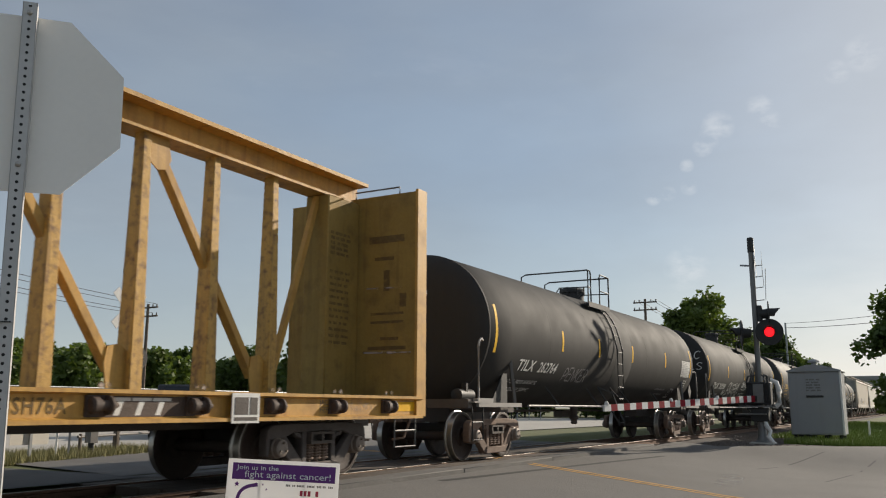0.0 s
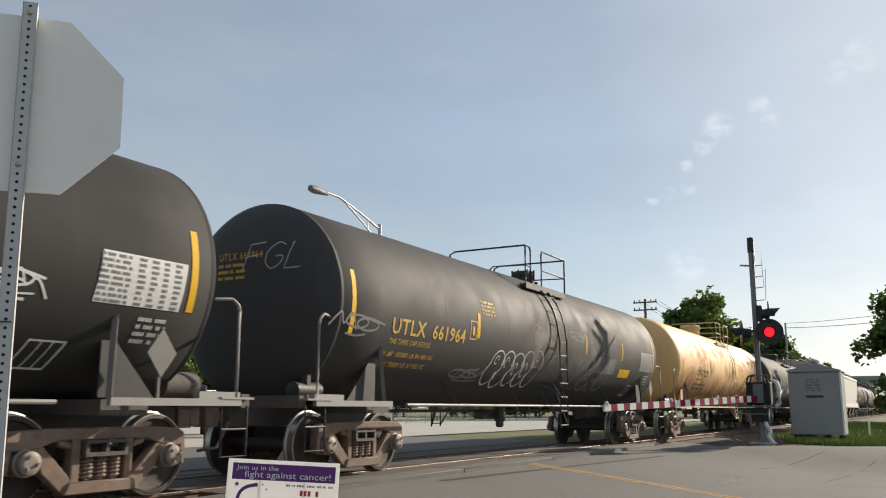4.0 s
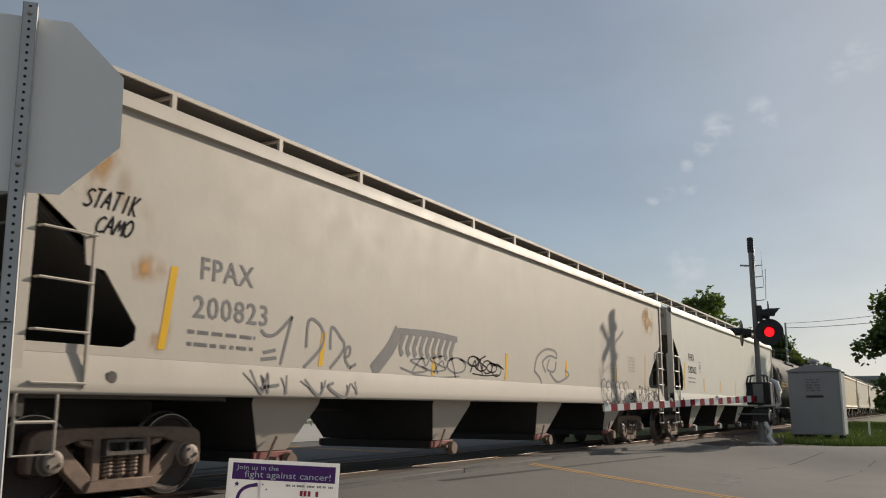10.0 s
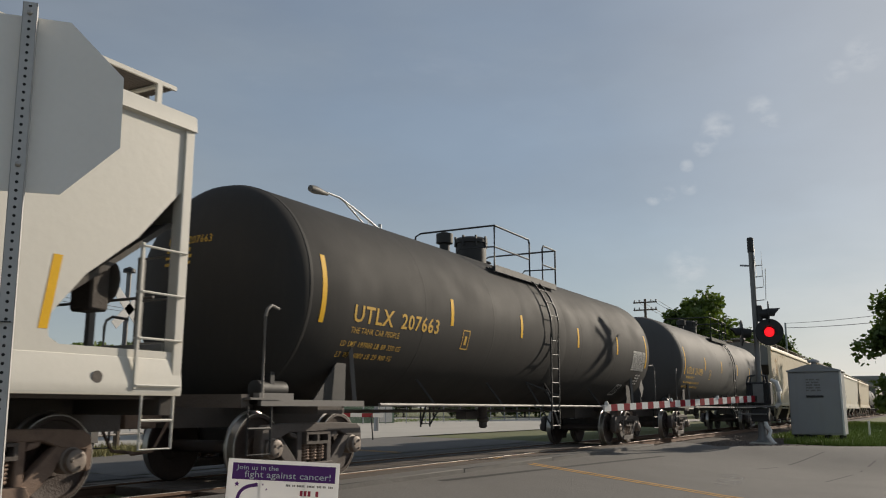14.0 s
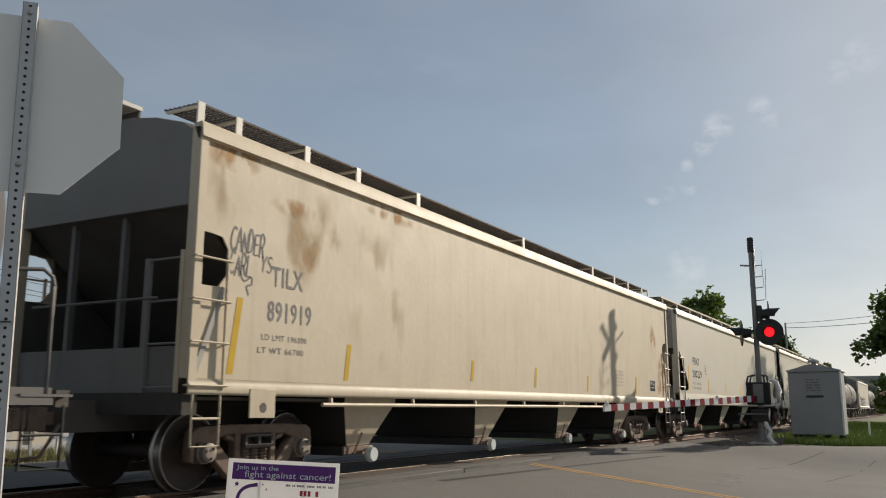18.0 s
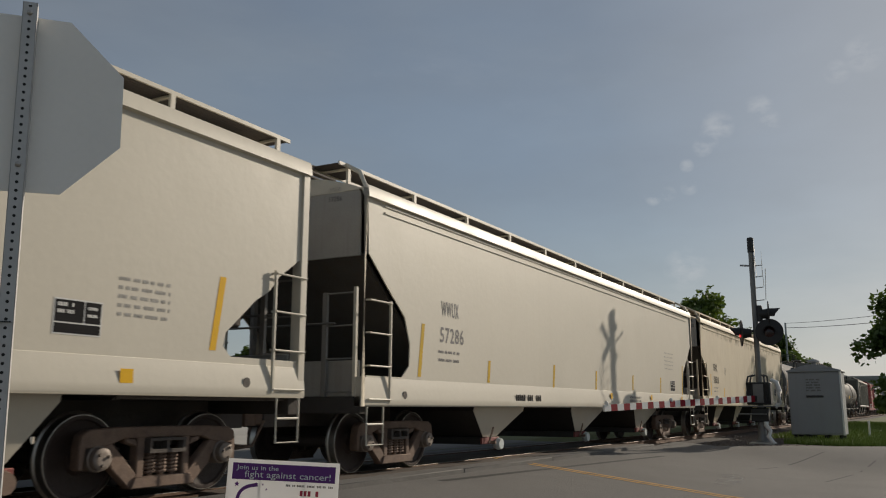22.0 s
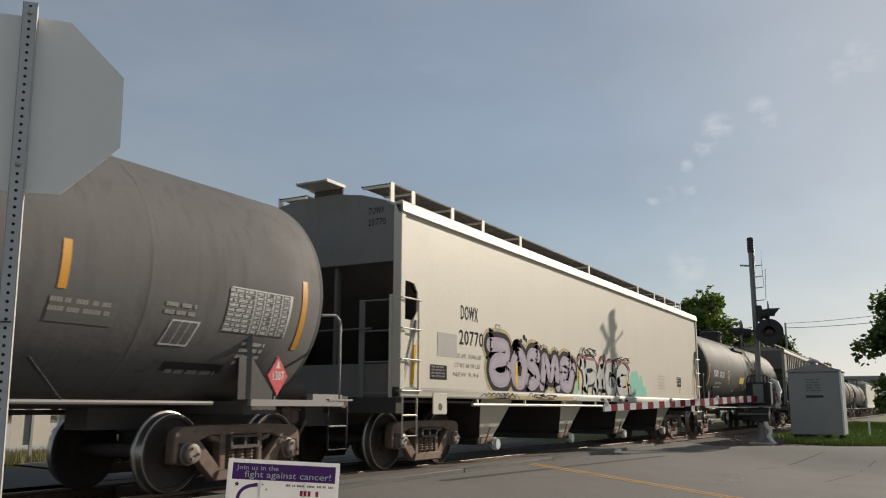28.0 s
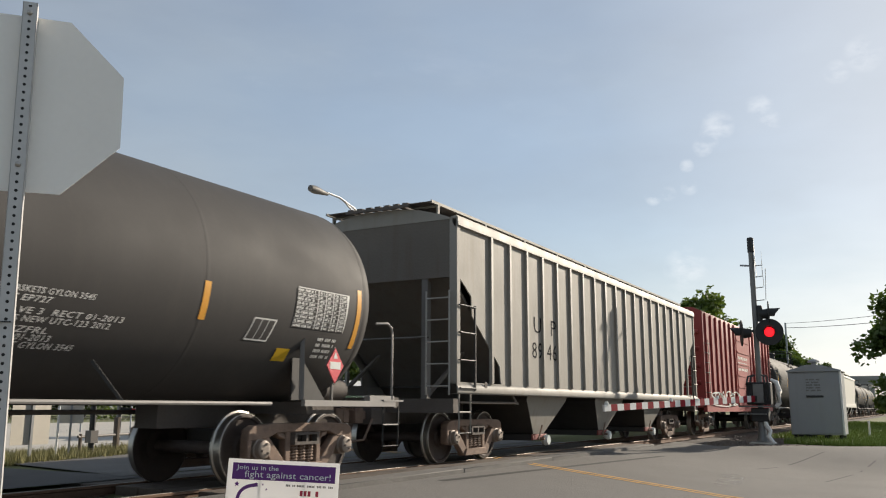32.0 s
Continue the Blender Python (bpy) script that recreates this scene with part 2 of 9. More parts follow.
# recess interior: shade put into a dark base colour, with streaky grime
M_SHADED_IN = mat("shaded_hopper_interior", (0.10, 0.09, 0.08), 0.8, vary=0.5, scale=1.2, streak=0.3, grain=0.2)
M_PATCH_GREY = mat("pale_grey_overpaint", (0.40, 0.38, 0.35), 0.7, vary=0.15, scale=2, grain=0.1, bump=0.03)
# much darker than the side paint of the grey wagon
M_SLOPE = mat("dark_slope_sheet", (0.15, 0.13, 0.11), 0.75, vary=0.4, scale=1.0, streak=0.3, grain=0.2)
M_TRUCK_DARK = mat("sooty_cast_steel", (0.125, 0.105, 0.095), 0.75, vary=0.5, scale=4, grain=0.3, bump=0.2, speck=60, grime=0.3, streak_color=(0.05, 0.035, 0.03), tone=0.35)
M_TRUCK = mat("rusty_cast_steel", (0.25, 0.17, 0.125), 0.8, vary=0.5, scale=4, grain=0.3, bump=0.2, speck=60, grime=0.35, streak_color=(0.05, 0.035, 0.03), tone=0.35)
M_WHEEL = mat("brown_wheel_steel", (0.075, 0.052, 0.042), 0.7, metal=0.0, tone=0.55, vary=0.5, scale=5, grain=0.3, bump=0.3, speck=60)
M_TREAD = mat("polished_tread_steel", (0.45, 0.42, 0.38), 0.35, metal=0.9, vary=0.2, scale=8, grain=0.1, bump=0.05)
# near-black colour that carries the shade below the sill
M_BAY = mat("shaded_black_hopper_plate", (0.045, 0.04, 0.036), 0.8, vary=0.4, scale=1.5, grain=0.2)
M_UNDER = mat("dark_underframe", (0.115, 0.097, 0.085), 0.8, vary=0.4, scale=2, grain=0.2, bump=0.3)
M_PIPE = mat("grey_pipe_paint", (0.15, 0.14, 0.13), 0.6, vary=0.3, scale=3, grain=0.12, bump=0.04)
M_RAILPIPE = mat("pale_grey_rail_paint", (0.30, 0.28, 0.26), 0.6, vary=0.3, scale=3, grain=0.12, bump=0.04)
M_BLACK_IRON = mat("black_iron_fittings", (0.028, 0.027, 0.026), 0.6, vary=0.3, scale=3, grain=0.15, bump=0.04)
M_DECAL_WHITE = mat("white_stencil_paint", (0.72, 0.71, 0.68), 0.7, vary=0.2, scale=3, grain=0.25, bump=0.05, speck=25)
M_DECAL_YELLOW = mat("yellow_stencil_paint", (0.70, 0.42, 0.05), 0.7, vary=0.2, scale=3, grain=0.25, bump=0.05, speck=25)
M_DECAL_BLACK = mat("black_stencil_paint", (0.018, 0.017, 0.018), 0.85, spec=0.15, vary=0.2, scale=3, grain=0.25, bump=0.05, speck=25)
M_STRIPE = mat("yellow_reflective_tape", (0.85, 0.48, 0.02), 0.6, vary=0.25, scale=4, grain=0.2, bump=0.05, spec=0.15)
M_STRIPE_OLD = mat("dull_yellow_tape", (0.64, 0.40, 0.025), 0.6, vary=0.3, scale=4, grain=0.2, bump=0.05, spec=0.15)
M_STRIPE_ORANGE = mat("orange_yellow_tape", (0.78, 0.36, 0.035), 0.5, vary=0.2, scale=4, grain=0.15, bump=0.04)
M_TAN_IRON = mat("tan_painted_iron", (0.62, 0.45, 0.25), 0.6, vary=0.3, scale=4, grain=0.2, bump=0.05)
M_DRIP = mat("dried_brown_drips", (0.46, 0.22, 0.095), 0.85, vary=0.5, scale=3, grain=0.3, bump=0.05)
M_DECAL_RED = mat("red_placard_paint", (0.62, 0.03, 0.05), 0.5, vary=0.15, scale=4, grain=0.1)
M_DECAL_GREY = mat("grey_sprayed_paint", (0.20, 0.19, 0.19), 0.75, vary=0.3, scale=3, grain=0.2, bump=0.05)
M_DECAL_SILVER = mat("silver_sprayed_paint", (0.50, 0.50, 0.48), 0.5, vary=0.3, scale=3, grain=0.2, bump=0.05)
M_DECAL_CRIMSON = mat("crimson_sprayed_paint", (0.28, 0.03, 0.05), 0.7, vary=0.3, scale=3, grain=0.2, bump=0.05)
M_DECAL_PURPLE = mat("lilac_sprayed_paint", (0.33, 0.26, 0.36), 0.7, vary=0.3, scale=3, grain=0.2, bump=0.05)
M_DECAL_GREYLILAC = mat("grey_lilac_sprayed_paint", (0.38, 0.33, 0.40), 0.7, vary=0.4, scale=2, grain=0.2, bump=0.05)
M_DECAL_TEAL = mat("mint_green_sprayed_paint", (0.16, 0.55, 0.42), 0.7, vary=0.25, scale=3, grain=0.2, bump=0.05)
M_DECAL_OCHRE = mat("ochre_sprayed_haze", (0.46, 0.36, 0.17), 0.75, vary=0.4, scale=2, grain=0.3, bump=0.05)
M_RUST_FAINT = stain_mat("faint_rust_film", (0.52, 0.36, 0.18), 1.6, 0.25, (1.0, 1.0, 0.5))
M_RUST_SOFT = stain_mat("ragged_orange_rust", (0.62, 0.34, 0.12), 4.0, 0.65, (1.0, 1.0, 0.6))
M_SOOT_SOFT = stain_mat("brown_grime_film", (0.33, 0.25, 0.17), 2.5, 0.6)
M_SMEAR_SOFT = stain_mat("reddish_smear", (0.45, 0.20, 0.085), 2.2, 0.7, (1.0, 0.5, 0.4))
M_DUST_SOFT = stain_mat("pale_dust_film", (0.20, 0.185, 0.165), 1.5, 0.9)
M_ORANGE_PANEL = mat("faded_yellow_panel", (0.85, 0.58, 0.06), 0.6, vary=0.25, scale=3, grain=0.15)
M_CAP = mat("pale_gate_cap", (0.62, 0.66, 0.64), 0.45, vary=0.2, scale=6, grain=0.1)
M_GATE_RED = mat("red_gate_steel", (0.24, 0.06, 0.05), 0.65, vary=0.4, scale=5, grain=0.2)

M_ASPHALT = mat("worn_grey_asphalt", (0.150, 0.140, 0.128), 0.9, vary=0.35, scale=0.35, grain=0.3, bump=0.5, speck=45, grime=0.25, streak_color=(0.09, 0.085, 0.08))
# road asphalt with a darker base colour where the train's shadow falls
M_ASPHALT_DARK = mat("shadow_dark_asphalt", (0.085, 0.08, 0.075), 0.9, vary=0.4, scale=0.5, grain=0.3, bump=0.5, speck=45, grime=0.3, streak_color=(0.04, 0.038, 0.036))
M_BRONZE = mat("dull_bronze_paint", (0.22, 0.17, 0.10), 0.4, vary=0.2, scale=4, grain=0.1)
M_CONCRETE = mat("pale_concrete", (0.46, 0.43, 0.38), 0.9, vary=0.3, scale=0.4, grain=0.2, bump=0.3, speck=30)
M_TAR = mat("black_tar_seal", (0.035, 0.033, 0.03), 0.8, vary=0.3, scale=2, grain=0.2)
M_ROAD_YELLOW = mat("worn_yellow_road_paint", (0.62, 0.33, 0.06), 0.85, vary=0.5, scale=2.5, grain=0.5, bump=0.2, speck=14, grime=0.3, streak_color=(0.13, 0.12, 0.11))
M_ROAD_WHITE_WORN = stain_mat("flaking_white_road_paint", (0.30, 0.29, 0.27), 2.6, 0.6)
M_DRIP_SOFT = stain_mat("rust_drips", (0.30, 0.12, 0.05), 13.0, 0.62, (1.0, 0.05, 0.05))
M_RAIL = mat("rusty_rail_web", (0.17, 0.10, 0.065), 0.75, metal=0.3, vary=0.4, scale=3, grain=0.2)
M_TIE = mat("weathered_timber_tie", (0.13, 0.10, 0.078), 0.9, vary=0.5, scale=3, grain=0.35, bump=0.6, speck=22, tone=0.5)
M_BALLAST_BED = mat("brown_grey_ballast_bed", (0.08, 0.064, 0.053), 0.95, vary=0.5, scale=2.0, grain=0.5, bump=1.0, speck=22)
M_STONE = mat("crushed_ballast_stone", (0.15, 0.12, 0.10), 0.9, vary=0.6, scale=9, grain=0.3, bump=0.4)
M_GROUND = mat("dry_soil_and_turf", (0.13, 0.14, 0.045), 0.95, vary=0.5, scale=0.25, grain=0.5, bump=0.8, speck=14, grime=0.5, streak_color=(0.10, 0.13, 0.035))
M_GRASS = mat("green_grass_blades", (0.19, 0.26, 0.04), 0.7, vary=0.5, scale=0.6, grain=0.3, bump=0)
M_GRASS_DRY = mat("dry_grass_blades", (0.27, 0.25, 0.10), 0.8, vary=0.5, scale=0.8, grain=0.3, bump=0)
M_BARK = mat("grey_brown_bark", (0.10, 0.075, 0.055), 0.95, vary=0.5, scale=4, grain=0.4, bump=0.9, speck=20)
M_GALV = mat("galvanised_steel", (0.42, 0.43, 0.44), 0.45, metal=0.75, vary=0.3, scale=9, grain=0.15, bump=0.05)
M_BEARING = mat("dull_bearing_cap", (0.26, 0.215, 0.18), 0.6, metal=0.2, vary=0.4, scale=8, grain=0.2)
M_ALU = mat("bare_aluminium_sheet", (0.94, 0.905, 0.84), 0.55, metal=0.0, vary=0.10, scale=2.5, grain=0.04, bump=0.03)
M_POST = mat("dull_galvanised_post", (0.56, 0.55, 0.53), 0.5, metal=0.25, vary=0.2, scale=9, grain=0.12, bump=0.05)
M_SIGN_BACK = mat("dull_grey_sign_back", (0.66, 0.615, 0.53), 0.5, metal=0.15, vary=0.2, scale=2.5, grain=0.08, bump=0.03)
M_MAST = mat("weathered_aluminium_mast", (0.20, 0.20, 0.195), 0.5, metal=0.5, vary=0.3, scale=5, grain=0.15)
M_BOX = mat("grey_cabinet_paint", (0.30, 0.305, 0.31), 0.5, vary=0.15, scale=1.5, streak=0.15, streak_color=(0.2, 0.19, 0.18), grain=0.06, bump=0.05)
M_SIGNAL_BLACK = mat("black_signal_paint", (0.022, 0.022, 0.022), 0.6, vary=0.2, scale=6, grain=0.1)
M_ARM_WHITE = mat("white_gate_arm", (0.78, 0.77, 0.74), 0.45, vary=0.12, scale=4, grain=0.06, bump=0.05)
M_ARM_RED = mat("red_gate_arm", (0.26, 0.010, 0.020), 0.7, spec=0.15, vary=0.12, scale=4, grain=0.06, bump=0.05)
M_SIGN_WHITE = mat("white_sign_board", (0.80, 0.80, 0.80), 0.5, vary=0.05, scale=3, grain=0.02, bump=0)
M_SIGN_PURPLE = mat("purple_sign_ink", (0.13, 0.025, 0.20), 0.5, vary=0.05, scale=3, grain=0.03, bump=0)
M_SIGN_RED = mat("red_sign_ink", (0.45, 0.03, 0.06), 0.5, vary=0.05, scale=3, grain=0.03, bump=0)
M_WOOD_POLE = mat("weathered_utility_pole", (0.15, 0.12, 0.095), 0.9, vary=0.4, scale=4, grain=0.3, bump=0.4)
M_SIDING = mat("pale_metal_siding", (0.62, 0.61, 0.57), 0.6, vary=0.12, scale=1, grain=0.05)
M_GREEN_SHED = mat("green_cabinet_paint", (0.10, 0.17, 0.10), 0.6, vary=0.2, scale=1, grain=0.08)
M_GLASS_RED_OFF = mat("dark_red_lens", (0.03, 0.003, 0.003), 0.2, vary=0.1, scale=10, grain=0, bump=0)
M_GLASS_RED_ON = glow("lit_red_lens", (1.0, 0.012, 0.02), 1.3)
M_CAR_DARK = mat("black_car_paint", (0.02, 0.02, 0.022), 0.3, vary=0.05, scale=2, grain=0.02, bump=0)
M_RUBBER = mat("black_rubber", (0.02, 0.02, 0.02), 0.85, vary=0.2, scale=8, grain=0.2)
M_CAR_GLASS = mat("dark_car_glass", (0.02, 0.025, 0.03), 0.08, vary=0, grain=0, bump=0)
M_FAR_BRIDGE = mat("far_concrete_bridge", (0.34, 0.33, 0.31), 0.9, vary=0.2, scale=0.2, grain=0.1)


def leaf_mat(name, color):
    m = mat(name, color, 0.6, vary=0.45, scale=0.5, grain=0.3, bump=0, speck=3)
    b = m.node_tree.nodes["Principled BSDF"]
    n, l = m.node_tree.nodes, m.node_tree.links
    tr = n.new("ShaderNodeBsdfTranslucent")
    tr.inputs["Color"].default_value = (color[0] * 1.3, color[1] * 1.3, color[2] * 0.7, 1)
    mx = n.new("ShaderNodeMixShader")
    mx.inputs[0].default_value = 0.3
    l.new(b.outputs[0], mx.inputs[1])
    l.new(tr.outputs[0], mx.inputs[2])
    l.new(mx.outputs[0], n["Material Output"].inputs["Surface"])
    return m


def board_mat(name, color, share):
    """Thin white plastic that glows when the sun stands behind it."""
    m = mat(name, color, 0.5, vary=0.04, scale=3, grain=0.02, bump=0)
    n, l = m.node_tree.nodes, m.node_tree.links
    tr = n.new("ShaderNodeBsdfTranslucent")
    tr.inputs["Color"].default_value = (*color, 1)
    mx = n.new("ShaderNodeMixShader")
    mx.inputs[0].default_value = share
    l.new(n["Principled BSDF"].outputs[0], mx.inputs[1])
    l.new(tr.outputs[0], mx.inputs[2])
    l.new(mx.outputs[0], n["Material Output"].inputs["Surface"])
    return m


M_BOARD = board_mat("white_corrugated_plastic", (0.88, 0.87, 0.86), 0.6)
M_LEAF = leaf_mat("green_foliage", (0.115, 0.165, 0.035))
M_LEAF_DARK = leaf_mat("dark_green_foliage", (0.085, 0.13, 0.03))
M_RAILTOP = mat("worn_rail_head", (0.24, 0.21, 0.18), 0.5, metal=0.5, vary=0.3, scale=5, grain=0.2)
M_FLOOR_DARK = mat("shade_dark_underside", (0.065, 0.057, 0.05), 0.9, vary=0.3, scale=2, grain=0.2)
M_TAIL = glow("lit_red_tail_lamp", (1.0, 0.05, 0.03), 1.2)


# ---- mesh tools ----
class Geo:
    """Collects faces for one mesh."""

    def __init__(self):
        self.v, self.f = [], []

    def add(self, verts, faces):
        k = len(self.v)
        self.v += [tuple(p) for p in verts]
        self.f += [tuple(i + k for i in q) for q in faces]
        return self

    def box(self, x0, x1, y0, y1, z0, z1):
        p = [(x, y, z) for z in (z0, z1) for y in (y0, y1) for x in (x0, x1)]
        return self.add(p, [(0, 2, 3, 1), (4, 5, 7, 6), (0, 1, 5, 4), (2, 6, 7, 3), (0, 4, 6, 2), (1, 3, 7, 5)])

    def bar(self, a, b, w, h):
        """A square bar from a to b, w wide and h high."""
        a, b = Vector(a), Vector(b)
        d = (b - a).normalized()
        s = d.cross(Vector((0, 0, 1)))
        s = (s if s.length > 1e-4 else Vector((0, 1, 0))).normalized()
        u = s.cross(d)
        p = [e + s * i * w / 2 + u * j * h / 2 for e in (a, b) for i, j in ((-1, -1), (1, -1), (1, 1), (-1, 1))]
        return self.add(p, [(0, 1, 2, 3), (7, 6, 5, 4), (0, 4, 5, 1), (1, 5, 6, 2), (2, 6, 7, 3), (3, 7, 4, 0)])

    def tube(self, pts, r, n=8):
        pts = [Vector(p) for p in pts]
        k = len(self.v)
        for i, p in enumerate(pts):
            d = (pts[min(i + 1, len(pts) - 1)] - pts[max(i - 1, 0)]).normalized()
            s = d.cross(Vector((0, 0, 1)))
            s = (s if s.length > 1e-3 else d.cross(Vector((0, 1, 0)))).normalized()
            u = s.cross(d)
            rr = r[i] if isinstance(r, (list, tuple)) else r
            self.v += [tuple(p + (s * math.cos(a) + u * math.sin(a)) * rr) for a in (2 * math.pi * j / n for j in range(n))]
        for i in range(len(pts) - 1):
            for j in range(n):
                a, b = k + i * n + j, k + i * n + (j + 1) % n
                self.f.append((a, b, b + n, a + n))
        self.f.append(tuple(range(k + n - 1, k - 1, -1)))
        e = k + (len(pts) - 1) * n
        self.f.append(tuple(range(e, e + n)))
        return self

    def lathe(self, prof, at=(0, 0, 0), axis="z", n=24, caps=True):
        """prof: (along the axis, radius) pairs; the axis runs through at."""
        k = len(self.v)
        for h, r in prof:
            for j in range(n):
                a = 2 * math.pi * j / n
                c, s = r * math.cos(a), r * math.sin(a)
                p = {"z": (c, s, h), "x": (h, c, s), "y": (s, h, c)}[axis]
                self.v.append((p[0] + at[0], p[1] + at[1], p[2] + at[2]))
        m = len(prof)
        for i in range(m - 1):
            for j in range(n):
                a, b = k + i * n + j, k + i * n + (j + 1) % n
                self.f.append((a, b, b + n, a + n))
        if caps and prof[0][1] > 1e-6:
            self.f.append(tuple(range(k + n - 1, k - 1, -1)))
        if caps and prof[-1][1] > 1e-6:
            self.f.append(tuple(range(k + (m - 1) * n, k + m * n)))
        return self

    def prism(self, poly, y0, y1):
        """A polygon in x and z, extruded along y."""
        n = len(poly)
        p = [(x, y0, z) for x, z in poly] + [(x, y1, z) for x, z in poly]
        return self.add(p, [tuple(range(n)), tuple(range(2 * n - 1, n - 1, -1))] + [(i, i + n, (i + 1) % n + n, (i + 1) % n) for i in range(n)])

    def prism_x(self, poly, x0, x1):
        """A polygon in y and z, extruded along x."""
        n = len(poly)
        p = [(x0, y, z) for y, z in poly] + [(x1, y, z) for y, z in poly]
        return self.add(p, [tuple(range(n)), tuple(range(2 * n - 1, n - 1, -1))] + [(i, i + n, (i + 1) % n + n, (i + 1) % n) for i in range(n)])

    def mesh(self, name, material, bevel=0.0, smooth=True):
        me = bpy.data.meshes.new(name)
        me.from_pydata(self.v, [], self.f)
        bm = bmesh.new()
        bm.from_mesh(me)
        bmesh.ops.recalc_face_normals(bm, faces=bm.faces)
        if bevel:
            edges = [e for e in bm.edges if len(e.link_faces) == 2 and e.calc_face_angle(0) > 0.6]
            bmesh.ops.bevel(bm, geom=edges, offset=bevel, segments=1, affect="EDGES", profile=0.7)
        bm.to_mesh(me)
        bm.free()
        if smooth:
            me.polygons.foreach_set("use_smooth", [True] * len(me.polygons))
            me.set_sharp_from_angle(angle=radians(38))
        me.materials.append(material)
        return me


def part(name, geo, material, parent, label="", bevel=0.0, at=None):
    """One mesh object under a thing or a part."""
    me = geo if isinstance(geo, bpy.types.Mesh) else geo.mesh(name, material, bevel)
    ob = new(name, me)
    ob.parent = parent
    if at is not None:
        ob.matrix_basis = at if isinstance(at, Matrix) else Matrix.Translation(at)
    if label:
        tagged(ob, label)
    return ob


def thing(name, label, category, at=(0, 0, 0), group="", turn=0.0):
    ob = new(name)
    ob.empty_display_size = 0.3
    ob.matrix_basis = pose(*at, 0, 0, turn)
    return tagged(ob, label, category, group)


def flat(name, geo, material, kind="structure", label="", category="", bevel=0.0):
    ob = new(name, geo.mesh(name, material, bevel))
    return tagged(ob, label, category, "", kind)

# ---- lettering and paint on the wagons ----
def on_tank(r, zc, lift=0.012):
    gap = 0.0015 + 0.3 * lift
    return lambda u, v: (u, -math.sqrt(max(0.01, (r + gap) ** 2 - (v - zc) ** 2)), v)


def on_side(y, lift=0.006):
    gap = 0.001 + 0.35 * lift
    return lambda u, v: (u, -(y + gap), v)


def letters(body, size, spread=1.0, weight=0.0, shear=0.0):
    """The outline of a line of letters as points and faces, cut into low bands; the line starts at 0, 0."""
    cu = bpy.data.curves.new("letters", "FONT")
    cu.body, cu.size, cu.resolution_u = body, size, 2
    cu.space_character = spread
    cu.offset, cu.shear = weight * size, shear
    ob = bpy.data.objects.new("letters", cu)
    me = bpy.data.meshes.new_from_object(ob)
    bm = bmesh.new()
    bm.from_mesh(me)
    for k in range(1, int(size / 0.05) + 1):
        bmesh.ops.bisect_plane(bm, geom=bm.verts[:] + bm.edges[:] + bm.faces[:], plane_co=(0, 0.05 * k, 0), plane_no=(0, 1, 0))
    bm.verts.index_update()
    pts, faces = [tuple(v.co) for v in bm.verts], [tuple(v.index for v in p.verts) for p in bm.faces]
    bm.free()
    bpy.data.objects.remove(ob)
    bpy.data.meshes.remove(me)
    return pts, faces


def lettering(body, cap, x, z, surf, material, parent, name="lettering", width=None, spread=1.1, weight=0.0, shear=0.0):
    pts, faces = letters(body, cap / 0.70, spread, weight, shear)
    if not pts:
        return None
    w = max(p[0] for p in pts)
    k = width / w if width else 1.0
    g = Geo().add([surf(x + p[0] * k, z + p[1]) for p in pts], faces)
    return tagged(part(name, g, material, parent), kind="stuff" if " " in body else "")


def patch(geo, surf, u0, u1, v0, v1, nv=1, skew=0.0):
    nv = max(nv, math.ceil(abs(v1 - v0) / 0.07))
    for i in range(nv):
        a, b = v0 + (v1 - v0) * i / nv, v0 + (v1 - v0) * (i + 1) / nv
        sa, sb = skew * i / nv, skew * (i + 1) / nv
        geo.add([surf(u0 + sa, a), surf(u1 + sa, a), surf(u1 + sb, b), surf(u0 + sb, b)], [(0, 1, 2, 3)])
    return geo


def bars(geo, surf, rng, u, v, width, rows, h, gap, cols=1):
    """Rows of small unreadable writing: words of plain blocks."""
    for i in range(rows):
        x, end = u, u + width
        z1 = v - i * (h + gap)
        pitch_ = h * 0.78
        while x < end - pitch_:
            for k in range(rng.randint(2, 6)):
                if x + pitch_ > end:
                    break
                patch(geo, surf, x, x + pitch_ * 0.72, z1 - h, z1)
                x += pitch_
            x += pitch_ * rng.uniform(0.7, 1.6)
    return geo


def head_depth(q, bulge):
    """How far a tank head stands out at the share q of its radius."""
    return bulge * (math.sqrt(max(0.0, 1 - q * q)) if bulge > 0.5 else (1 - q ** 5) ** 0.8)


def head_surface(half, r, zc, bulge):
    return lambda u, v: (-half - head_depth(min(0.99, math.hypot(u, v - zc) / r), bulge) - 0.012, -u, v)


def ribbon(geo, surf, pts, w):
    """A painted stroke of width w along points, in short steps."""
    fine = [pts[0]]
    for a, b in zip(pts, pts[1:]):
        k = max(1, math.ceil(math.hypot(b[0] - a[0], b[1] - a[1]) / 0.08))
        fine += [(a[0] + (b[0] - a[0]) * j / k, a[1] + (b[1] - a[1]) * j / k) for j in range(1, k + 1)]
    pts = fine
    n = len(pts)
    left, right = [], []
    for i in range(n):
        a, b = pts[max(i - 1, 0)], pts[min(i + 1, n - 1)]
        dx, dy = b[0] - a[0], b[1] - a[1]
        d = math.hypot(dx, dy) or 1
        ox, oy = -dy / d * w / 2, dx / d * w / 2
        left.append(surf(pts[i][0] + ox, pts[i][1] + oy))
        right.append(surf(pts[i][0] - ox, pts[i][1] - oy))
    return geo.add(left + right, [(i, i + 1, n + i + 1, n + i) for i in range(n - 1)])


